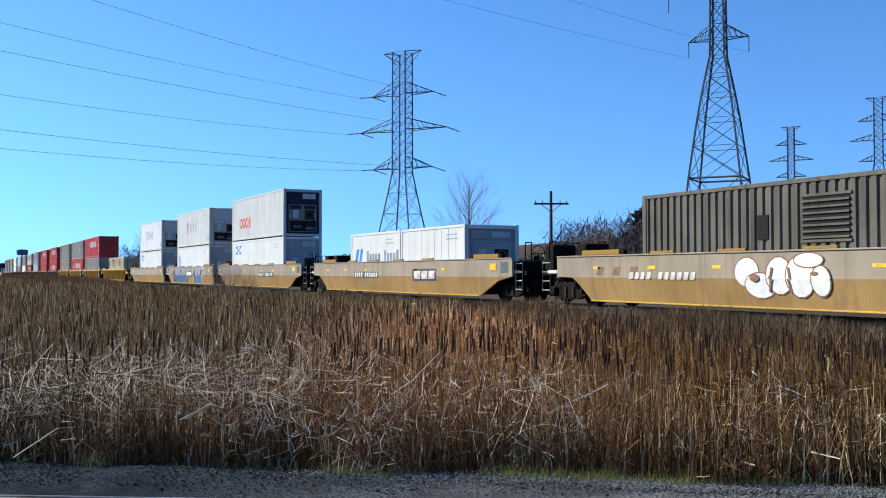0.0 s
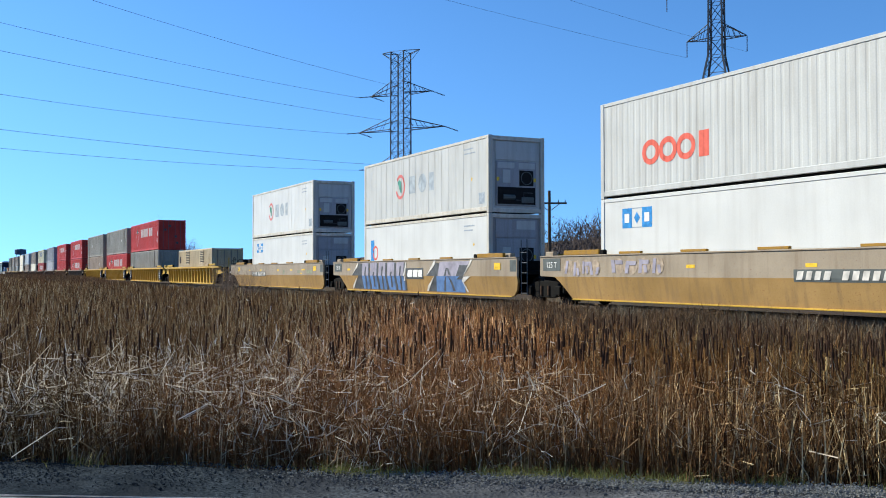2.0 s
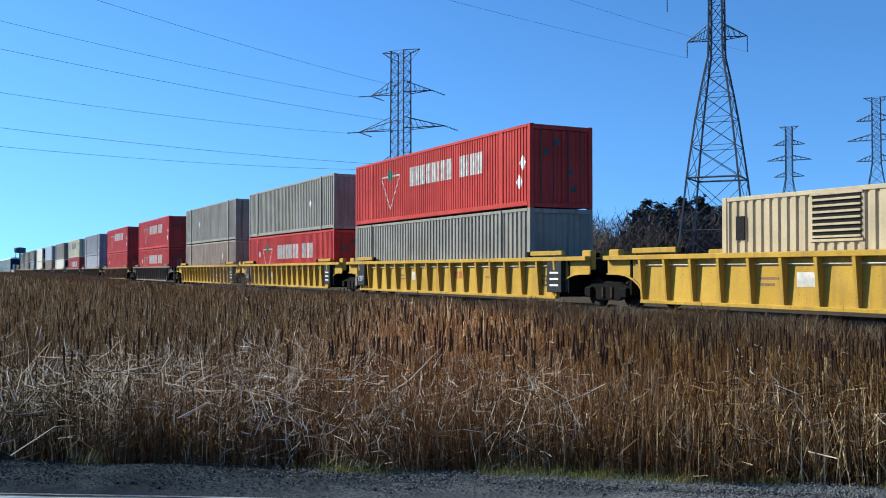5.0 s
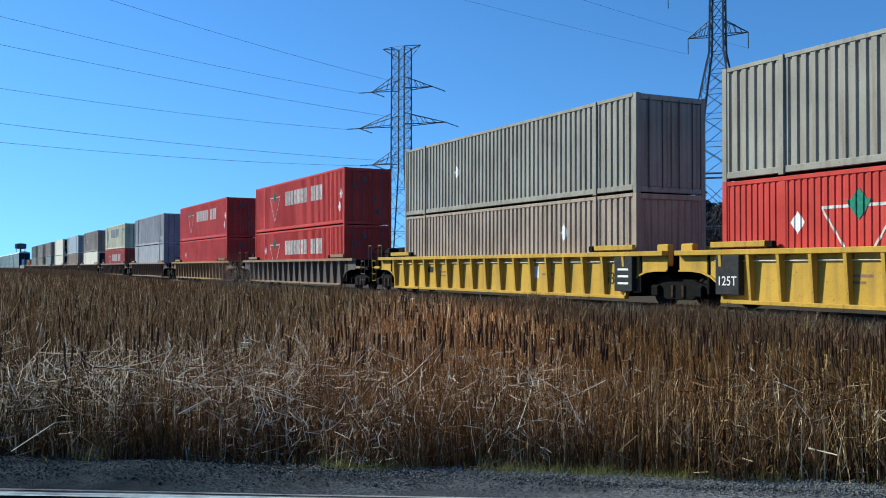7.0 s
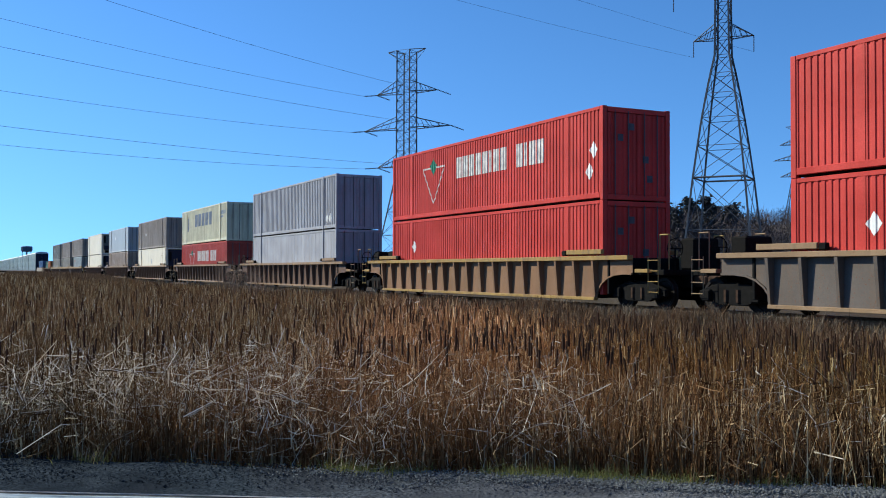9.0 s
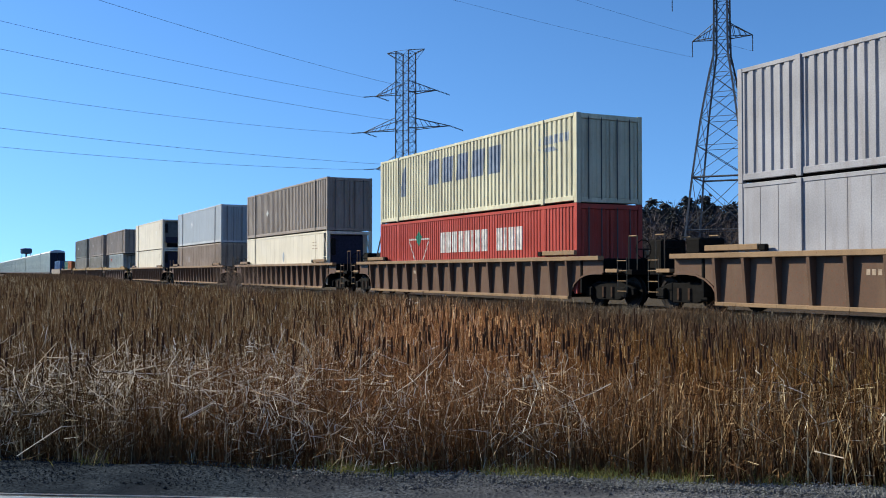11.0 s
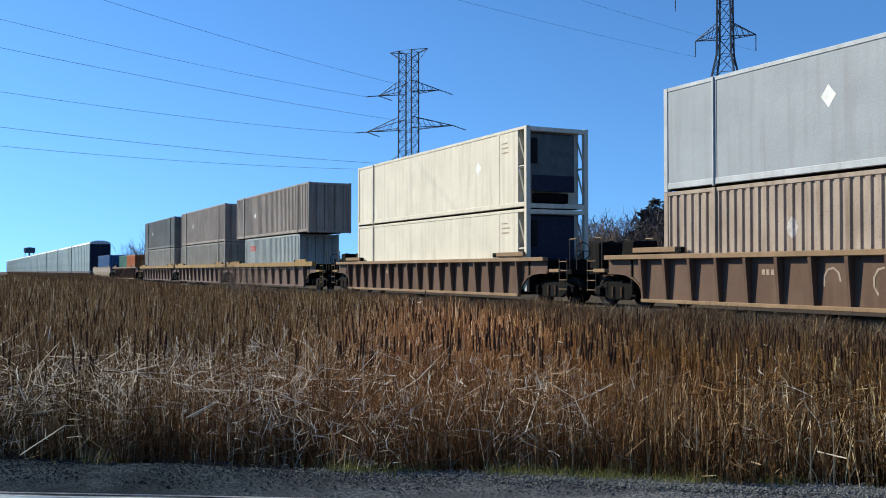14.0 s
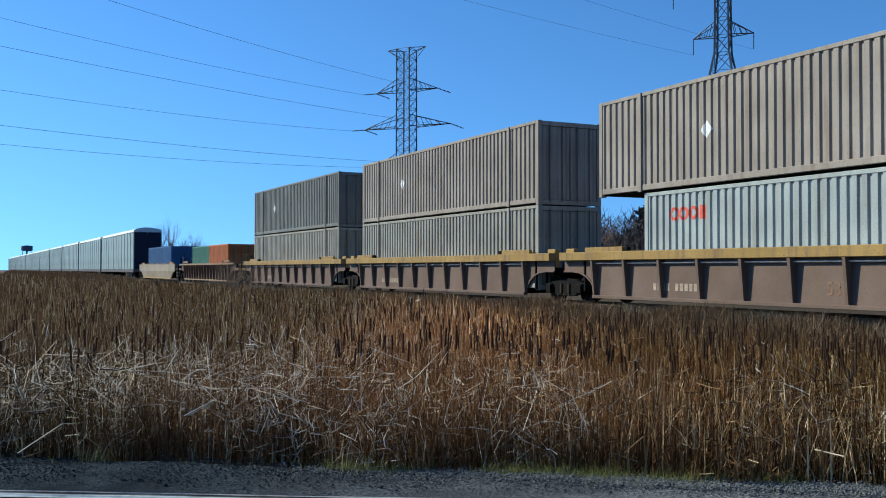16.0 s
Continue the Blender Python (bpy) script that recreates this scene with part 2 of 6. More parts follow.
def blade_mat(name, stops, patch, trans=0.25, across=False):
    """Dry leaves: one tone a leaf, drifting from patch to patch, a little see-through."""
    m, nt, b = node_mat(name)
    geo = nt.nodes.new("ShaderNodeNewGeometry")
    col = ramp(nt, geo.outputs["Random Per Island"], stops)
    c = noise_node(nt, 0.22, 3)
    col = mix(nt, ramp(nt, c, [(0.38, (0,) * 3), (0.62, (0.65,) * 3)]), col, patch)
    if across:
        # lens falloff painted into the leaf colour: dim left and right, warm between
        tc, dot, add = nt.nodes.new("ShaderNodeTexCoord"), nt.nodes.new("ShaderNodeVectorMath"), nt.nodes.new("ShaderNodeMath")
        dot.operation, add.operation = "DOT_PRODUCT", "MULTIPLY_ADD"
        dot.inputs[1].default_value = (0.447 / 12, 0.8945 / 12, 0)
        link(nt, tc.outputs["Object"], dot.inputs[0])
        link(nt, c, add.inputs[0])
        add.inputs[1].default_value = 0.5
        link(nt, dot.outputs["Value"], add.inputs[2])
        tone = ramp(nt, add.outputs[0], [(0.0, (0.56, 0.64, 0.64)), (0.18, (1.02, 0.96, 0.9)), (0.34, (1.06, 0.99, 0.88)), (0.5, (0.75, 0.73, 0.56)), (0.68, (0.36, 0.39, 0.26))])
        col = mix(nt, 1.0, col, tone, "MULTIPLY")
        # brightening with distance painted into the leaf colour
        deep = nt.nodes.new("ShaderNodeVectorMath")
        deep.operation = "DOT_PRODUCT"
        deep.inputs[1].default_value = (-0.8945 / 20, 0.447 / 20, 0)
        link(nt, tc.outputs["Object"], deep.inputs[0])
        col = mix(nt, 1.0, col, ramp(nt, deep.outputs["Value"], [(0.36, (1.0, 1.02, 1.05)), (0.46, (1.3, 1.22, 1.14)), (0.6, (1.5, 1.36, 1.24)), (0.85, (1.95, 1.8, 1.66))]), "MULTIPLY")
    link(nt, col, b.inputs["Base Color"])
    b.inputs["Roughness"].default_value, b.inputs["Specular IOR Level"].default_value = 0.7, 0.08
    tr, ms = nt.nodes.new("ShaderNodeBsdfTranslucent"), nt.nodes.new("ShaderNodeMixShader")
    link(nt, col, tr.inputs[0])
    ms.inputs[0].default_value = trans
    link(nt, b.outputs[0], ms.inputs[1])
    link(nt, tr.outputs[0], ms.inputs[2])
    link(nt, ms.outputs[0], nt.nodes["Material Output"].inputs[0])
    return m


BALLAST = plain("dusty_brown_ballast", (0.06, 0.045, 0.033), 0.95, 0, 0.6, 16)
PALE_STONE = plain("pale_crushed_stone", (0.155, 0.158, 0.15), 0.9, 0, 0.45, 40)
TUFT = blade_mat("pale_weed_tufts", [(0.0, (0.05, 0.038, 0.026)), (0.5, (0.15, 0.12, 0.085)), (1.0, (0.34, 0.29, 0.22))], (0.12, 0.1, 0.066), 0.15)
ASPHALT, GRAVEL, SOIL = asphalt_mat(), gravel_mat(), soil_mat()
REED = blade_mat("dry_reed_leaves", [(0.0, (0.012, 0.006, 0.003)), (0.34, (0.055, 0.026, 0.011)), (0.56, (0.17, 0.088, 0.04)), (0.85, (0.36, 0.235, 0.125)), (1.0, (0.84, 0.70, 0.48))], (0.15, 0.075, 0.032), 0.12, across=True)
STRAW = blade_mat("bleached_straw", [(0.0, (0.20, 0.14, 0.08)), (0.45, (0.50, 0.42, 0.30)), (0.8, (0.82, 0.78, 0.68)), (1.0, (0.90, 0.88, 0.80))], (0.62, 0.54, 0.42), 0.32)
CATTAIL = plain("cattail_heads", (0.05, 0.027, 0.016), 0.95, 0, 0.3, 30)
GRASS = blade_mat("green_grass", [(0.0, (0.08, 0.10, 0.025)), (0.6, (0.20, 0.22, 0.06)), (1.0, (0.42, 0.38, 0.16))], (0.18, 0.18, 0.06), 0.35)
WEED = blade_mat("dry_weeds", [(0.0, (0.026, 0.015, 0.009)), (0.5, (0.12, 0.073, 0.042)), (0.85, (0.23, 0.15, 0.085)), (1.0, (0.40, 0.31, 0.2))], (0.135, 0.088, 0.052), 0.15)


# ================= mesh helpers =================
class Shape:
    """Collects corners and faces for one mesh."""

    def __init__(self):
        self.v, self.f = [], []

    def add(self, verts, faces):
        n = len(self.v)
        self.v.extend(tuple(p) for p in verts)
        self.f.extend(tuple(i + n for i in f) for f in faces)
        return self

    def box(self, x0, x1, y0, y1, z0, z1):
        v = [(x, y, z) for z in (z0, z1) for x, y in ((x0, y0), (x1, y0), (x1, y1), (x0, y1))]
        return self.add(v, [(3, 2, 1, 0), (4, 5, 6, 7), (0, 1, 5, 4), (1, 2, 6, 5), (2, 3, 7, 6), (3, 0, 4, 7)])

    def prism(self, poly, y0, y1):
        """An x-z outline, counter-clockwise seen from -y, pushed from y0 to y1."""
        n = len(poly)
        v = [(x, y0, z) for x, z in poly] + [(x, y1, z) for x, z in poly]
        return self.add(v, [tuple(range(n)), tuple(range(2 * n - 1, n - 1, -1))] + [(i, i + n, (i + 1) % n + n, (i + 1) % n) for i in range(n)])

    def beam(self, p, q, w, w2=None, sides=4):
        p, q = Vector(p), Vector(q)
        d = (q - p).normalized()
        a = d.orthogonal().normalized()
        b = d.cross(a)
        w2 = w if w2 is None else w2
        ring = [math.tau * (i + 0.5) / sides for i in range(sides)]
        v = [p + (a * math.cos(t) + b * math.sin(t)) * w * 0.5 for t in ring] + [q + (a * math.cos(t) + b * math.sin(t)) * w2 * 0.5 for t in ring]
        return self.add(v, [(i, (i + 1) % sides, (i + 1) % sides + sides, i + sides) for i in range(sides)] + [tuple(range(sides - 1, -1, -1)), tuple(range(sides, 2 * sides))])

    def tube(self, pts, w, sides=4):
        """One unbroken bar along a line of points."""
        pts = [Vector(p) for p in pts]
        n = len(pts)
        v = []
        for i, p in enumerate(pts):
            d = (pts[min(i + 1, n - 1)] - pts[max(i - 1, 0)]).normalized()
            a = (Vector((0, 0, 1)) if abs(d.z) < 0.9 else Vector((1, 0, 0))).cross(d).normalized()
            b = d.cross(a)
            v += [p + (a * math.cos(math.tau * (k + 0.5) / sides) + b * math.sin(math.tau * (k + 0.5) / sides)) * w * 0.5 for k in range(sides)]
        return self.add(v, [(i * sides + k, i * sides + (k + 1) % sides, (i + 1) * sides + (k + 1) % sides, (i + 1) * sides + k) for i in range(n - 1) for k in range(sides)])

    def lathe_y(self, profile, c, seg=20):
        """Turns a profile of (radius, y) about an axle along y through c = (x, y, z)."""
        m = len(profile)
        v = [(c[0] + r * math.cos(math.tau * k / seg), c[1] + y, c[2] + r * math.sin(math.tau * k / seg)) for k in range(seg) for r, y in profile]
        f = [(k * m + i, k * m + i + 1, (k + 1) % seg * m + i + 1, (k + 1) % seg * m + i) for k in range(seg) for i in range(m - 1)]
        return self.add(v, f)

    def mesh(self, name, material, bevel=0.0):
        me = bpy.data.meshes.new(name)
        me.from_pydata(self.v, [], self.f)
        if bevel:
            bm = bmesh.new()
            bm.from_mesh(me)
            bmesh.ops.bevel(bm, geom=bm.edges, offset=bevel, segments=1, affect="EDGES", clamp_overlap=True)
            bm.to_mesh(me)
            bm.free()
        me.materials.append(material)
        me.update()
        return me


def child(name, me, parent, label="", at=(0, 0, 0), turn=0.0):
    ob = new(name, me)
    ob.parent = parent
    ob.location = at
    ob.rotation_euler = (0, 0, turn)
    return tagged(ob, label)


def part(name, shape, material, parent, label="", bevel=0.0, at=(0, 0, 0)):
    return child(name, shape.mesh(name, material, bevel), parent, label, at)


def thing(name, label, category, group="", kind="", at=(0, 0, 0), turn=0.0):
    ob = new(name)
    ob.location = at
    ob.rotation_euler = (0, 0, turn)
    return tagged(ob, label, category, group, kind)


MESHES = {}


def shared(key, make):
    if key not in MESHES:
        MESHES[key] = make()
    return MESHES[key]


# ================= plan =================
YAW0 = radians(63.45)
RIGHT, AHEAD = Vector((math.cos(YAW0), math.sin(YAW0))), Vector((-math.sin(YAW0), math.cos(YAW0)))


def plan(r, d, z=0.0):
    """A place r metres to the right of and d metres ahead of the viewpoint, at height z."""
    p = RIGHT * r + AHEAD * d
    return Vector((p.x, p.y, z))


TRACK_Y = 18.85
RAIL_Z = 0.42


def smooth(a, b, x):
    t = np.clip((x - a) / (b - a), 0, 1)
    return t * t * (3 - 2 * t)


def ground_z(x, y):
    x, y = np.asarray(x, float), np.asarray(y, float)
    r, d = x * RIGHT.x + y * RIGHT.y, x * AHEAD.x + y * AHEAD.y
    g = d - (7.16 - 0.18 * r)
    z = -0.03 - 0.95 * smooth(-0.1, 1.6, g)
    bank = smooth(9.6, 13.5, y)
    z = z + (0.02 - z) * bank * (g > 0)
    z = np.where(y > 22, 0.02 - 0.35 * smooth(22, 27, y), z)
    far = np.hypot(x, y)
    z = z + 24.0 * smooth(100, 262, r * 0.9 + d * 0.25) * smooth(220, 400, far) * (y > 30)
    z = z + 0.05 * np.sin(x * 1.7 + y) * np.sin(y * 1.3 - x * 0.6) * (g > 0.4) * (y < 15)
    return z


def make_ground():
    a, b, n = 6.0, 0.05, 132
    c = a * np.sinh(b * np.arange(-n, n + 1))
    xs, ys = np.meshgrid(c, c + 8.0)
    zs = ground_z(xs, ys)
    m = len(c)
    me = bpy.data.meshes.new("ground")
    idx = np.arange(m * m).reshape(m, m)
    faces = np.stack([idx[:-1, :-1], idx[:-1, 1:], idx[1:, 1:], idx[1:, :-1]], -1).reshape(-1, 4)
    me.from_pydata(np.stack([xs, ys, zs], -1).reshape(-1, 3).tolist(), [], faces.tolist())
    me.materials.append(SOIL)
    for p in me.polygons:
        p.use_smooth = True
    tagged(new("ground", me), "brown soil and dead plant litter reaching the horizon", "ground", kind="structure")


make_ground()


def strip(name, edge_a, edge_b, z, r0, r1, n, material, label, category):
    """A band across the view between two lines d(r), n steps long."""
    s = Shape()
    vs, m = [], 8
    for i in range(n + 1):
        r = r0 + (r1 - r0) * i / n
        da, db = edge_a(r), edge_b(r)
        for j in range(m + 1):
            vs.append(plan(r, da + (db - da) * j / m, z + 0.012 * noise.noise((r * 2.1, j * 0.9, 3))))
    s.add(vs, [(i * (m + 1) + j, (i + 1) * (m + 1) + j, (i + 1) * (m + 1) + j + 1, i * (m + 1) + j + 1) for i in range(n) for j in range(m)])
    return tagged(new(name, s.mesh(name, material)), label, category, kind="structure")


def edge_line(r):
    return 6.27 - 0.075 * r


def gravel_edge(r):
    return 7.18 - 0.17 * min(max(r, -40), 12) + 0.10 * noise.noise((r * 0.8, 5.0, 0)) + 0.05 * noise.noise((r * 3.1, 1.0, 0))


strip("road", lambda r: -2.0 - 0.05 * r, lambda r: edge_line(r) + 0.12, 0.0, -60, 40, 200, ASPHALT, "dark grey asphalt country road", "road")
strip("road_line", lambda r: edge_line(r) - 0.11, lambda r: edge_line(r), 0.018, -60, 40, 200, ROAD_PAINT, "worn white painted edge line", "road marking")
strip("road_seam", lambda r: edge_line(r) + 0.06, lambda r: edge_line(r) + 0.085, 0.016, -60, 40, 200, M_PALE, "thin pale dusty seam beside the edge line", "road marking")
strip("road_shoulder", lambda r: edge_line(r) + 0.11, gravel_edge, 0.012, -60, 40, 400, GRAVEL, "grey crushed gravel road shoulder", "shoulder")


def pebbles(name, count, spot, sizes, material, label):
    rng = np.random.default_rng(4)
    base = np.array([(1, 0, 0), (-1, 0, 0), (0, 1, 0), (0, -1, 0), (0, 0, 1), (0, 0, -1)], float)
    tri = np.array([(0, 2, 4), (2, 1, 4), (1, 3, 4), (3, 0, 4), (2, 0, 5), (1, 2, 5), (3, 1, 5), (0, 3, 5)])
    pts = np.array([spot(rng) for _ in range(count)])
    size = rng.uniform(*sizes, (count, 1, 1)) * rng.uniform(0.6, 1.3, (count, 6, 1))
    a = rng.uniform(0, math.tau, count)
    rot = np.zeros((count, 3, 3))
    rot[:, 0, 0], rot[:, 0, 1], rot[:, 1, 0], rot[:, 1, 1], rot[:, 2, 2] = np.cos(a), -np.sin(a), np.sin(a), np.cos(a), 0.7
    v = np.einsum("nij,nkj->nki", rot, base[None] * size) + pts[:, None]
    f = (tri[None] + 6 * np.arange(count)[:, None, None]).reshape(-1, 3)
    me = bpy.data.meshes.new(name)
    me.from_pydata(v.reshape(-1, 3).tolist(), [], f.tolist())
    me.materials.append(material)
    tagged(new(name, me), label, "gravel", kind="stuff")


def shoulder_spot(rng):
    r = rng.uniform(-9, 8)
    while noise.noise((r * 1.4, 8.0, 0)) < rng.uniform(-0.7, 0.3):
        r = rng.uniform(-9, 8)
    a, b = edge_line(r) + 0.25, gravel_edge(r) + 0.12
    return plan(r, a + (b - a) * rng.beta(1.6, 1.0), 0.02)


def berm_spot(rng):
    r = rng.triangular(-1.5, 2.6, 8)
    return plan(r, gravel_edge(r) + rng.normal(-0.12, 0.1), 0.018 + 0.02 * rng.random())


pebbles("edge_stones", 16000, berm_spot, (0.003, 0.012), PALE_STONE, "pale crushed stone heaped along the reed edge")
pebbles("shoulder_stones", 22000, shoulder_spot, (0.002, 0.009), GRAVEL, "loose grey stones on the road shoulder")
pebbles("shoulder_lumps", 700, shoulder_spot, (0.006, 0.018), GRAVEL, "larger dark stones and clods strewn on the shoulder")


# ---- track ----
def make_track():
    s = Shape()
    prof = [(-4.3, -0.12), (-3.0, 0.06), (-1.9, RAIL_Z - 0.2), (1.9, RAIL_Z - 0.2), (3.0, 0.0), (4.3, -0.2)]
    xs = [-900 + 8 * i for i in range(118)]
    vs = [(x, TRACK_Y + y + 0.15 * noise.noise((x * 0.3, y, 0)), z + 0.03 * noise.noise((x * 0.21, y, 5))) for x in xs for y, z in prof]
    m = len(prof)
    s.add(vs, [(i * m + j, (i + 1) * m + j, (i + 1) * m + j + 1, i * m + j + 1) for i in range(len(xs) - 1) for j in range(m - 1)])
    tagged(new("track_bed", s.mesh("track_bed", BALLAST)), "brown dusty stone ballast bed under the railway track", "ballast", kind="structure")
    for side in (-1, 1):
        rail = Shape()
        y = TRACK_Y + side * 0.755
        rail.box(-900, 40, y - 0.036, y + 0.036, RAIL_Z - 0.04, RAIL_Z)
        rail.box(-900, 40, y - 0.009, y + 0.009, RAIL_Z - 0.145, RAIL_Z - 0.04)
        rail.box(-900, 40, y - 0.07, y + 0.07, RAIL_Z - 0.165, RAIL_Z - 0.145)
        tagged(new("rail", rail.mesh("rail", RAILSTEEL)), "rust-brown steel rail on wooden sleepers", "rail", "rails", "structure")
    tie = Shape().box(-0.115, 0.115, -1.3, 1.3, -0.12, 0.0).mesh("sleeper", TIE, 0.01)
    bed = thing("sleepers", "weathered wooden railway sleepers set in ballast", "sleepers", kind="structure", at=(0, TRACK_Y, RAIL_Z - 0.165))
    for i in range(150):
        child("sleeper", tie, bed, at=(-75 + i * 0.61, 0, 0), turn=random.uniform(-0.02, 0.02))


make_track()


# ================= containers =================
def ribs_between(x0, x1, pitch, depth):
    """Breakpoints (x, inset) of a folded steel wall from x0 to x1."""
    n = max(1, round((x1 - x0) / pitch))
    p = (x1 - x0) / n
    out = [(x0, 0.0)]
    for i in range(n):
        a = x0 + i * p
        out += [(a + 0.26 * p, 0.0), (a + 0.38 * p, depth), (a + 0.60 * p, depth), (a + 0.74 * p, 0.0)]
    return out + [(x1, 0.0)]


def wall_profile(L, style, posts):
    """Side wall breakpoints along x: folded panels between flat posts, or shallow seams on a smooth wall."""
    h = L / 2 - 0.16
    stops = [-h, h]
    if posts:
        stops = [-h, -L / 2 + 1.92, -L / 2 + 2.12, L / 2 - 2.12, L / 2 - 1.92, h]
    out = []
    for i in range(len(stops) - 1):
        a, b = stops[i], stops[i + 1]
        if b - a < 0.3:
            out += [(a, -0.012), (b, -0.012)]
        elif style == "fold":
            out += ribs_between(a, b, 0.276, 0.045)
        elif style == "fine":
            out += ribs_between(a, b, 0.195, 0.024)
        elif style == "shallow":
            out += ribs_between(a, b, 0.27, 0.007)
        elif style == "seam":
            n = max(1, round((b - a) / 0.62))
            w = (b - a) / n
            for k in range(n):
                c = a + k * w
                out += [(c + 0.012, 0.0), (c + w / 2 - 0.02, 0.004), (c + w - 0.012, 0.0), (c + w - 0.006, 0.014)]
        else:
            out += [(a, 0.002), (b, 0.002)]
    return out


def side_mesh(prof, W, z0, z1, material, sign):
    s = Shape()
    v = []
    for x, dy in prof:
        y = sign * (W / 2 - 0.022 - dy)
        v += [(x, y, z0), (x, y, z1)]
    f = [(2 * i, 2 * i + 2, 2 * i + 3, 2 * i + 1) for i in range(len(prof) - 1)]
    if sign > 0:
        f = [t[::-1] for t in f]
    s.add(v, f)
    return s.mesh("side_wall", material)


def inset_at(prof, x):
    for (a, da), (b, db) in zip(prof, prof[1:]):
        if a <= x <= b:
            return da if b - a < 1e-6 else da + (db - da) * (x - a) / (b - a)
    return 0.0


def marking(parent, name, prof, face, polys, material, label="", each=False, slanted=False):
    """Paint on a folded wall: convex x-z outlines laid 5 mm proud of the wall, following its folds. each: one part an outline."""
    if each:
        return [marking(parent, name, prof, face, [q], material, label, False, slanted) for q in polys]
    s = Shape()
    for num, poly in enumerate(polys):
        lift = 0.005 + 0.0016 * (num % 4)
        xs = [p[0] for p in poly]
        lo, hi = min(xs), max(xs)
        cuts = sorted({lo, hi, *[x for x, _ in prof if lo < x < hi], *[x for x in xs]})
        n = len(poly)

        def span(x):
            zs = []
            for i in range(n):
                (xa, za), (xb, zb) = poly[i], poly[(i + 1) % n]
                if min(xa, xb) - 1e-9 <= x <= max(xa, xb) + 1e-9:
                    if abs(xb - xa) < 1e-9:
                        zs += [za, zb]
                    else:
                        zs.append(za + (zb - za) * (x - xa) / (xb - xa))
            return min(zs), max(zs)

        for a, b in zip(cuts, cuts[1:]):
            if b - a < 1e-5:
                continue
            e = min(1e-4, (b - a) / 4)
            (a0, a1), (b0, b1) = span(a + e), span(b - e)
            ya, yb = face + inset_at(prof, a) - lift, face + inset_at(prof, b) - lift
            for lo_z, hi_z in ((-9, 0.93), (0.93, 99)) if slanted else ((-9, 99),):
                zs = [min(max(v, lo_z), hi_z) for v in (a0, b0, b1, a1)]
                if max(zs) - min(zs) < 1e-4:
                    continue
                ys = [w + (max(0, 0.93 - z) * 0.13 / 0.69 if slanted else 0) for w, z in zip((ya, yb, yb, ya), zs)]
                s.add([(a, ys[0], zs[0]), (b, ys[1], zs[1]), (b, ys[2], zs[2]), (a, ys[3], zs[3])], [(0, 1, 2, 3)])
    return part(name, s, material, parent, label)


def rect(x0, x1, z0, z1, lean=0.0):
    return [(x0, z0), (x1, z0), (x1 + lean, z1), (x0 + lean, z1)]


def ring(cx, cz, rx, rz, w, n=18):
    """A thick ring cut in convex pieces."""
    out = []
    for i in range(n):
        a, b = math.tau * i / n, math.tau * (i + 1) / n
        out.append([(cx + rx * math.cos(a), cz + rz * math.sin(a)), (cx + rx * math.cos(b), cz + rz * math.sin(b)),
                    (cx + (rx - w) * math.cos(b), cz + (rz - w) * math.sin(b)), (cx + (rx - w) * math.cos(a), cz + (rz - w) * math.sin(a))])
    return out


def disc(cx, cz, rx, rz, n=14):
    return [(cx + rx * math.cos(math.tau * i / n), cz + rz * math.sin(math.tau * i / n)) for i in range(n)]


def diamond(cx, cz, r):
    return [(cx, cz - r), (cx + r * 0.8, cz), (cx, cz + r), (cx - r * 0.8, cz)]


def bar_row(x0, widths, gap, z0, z1, lean=0.0):
    out, x = [], x0
    for w in widths:
        if w > 0:
            out.append(rect(x, x + w, z0, z1, lean))
        x += abs(w) + gap
    return out


TRAIN = []


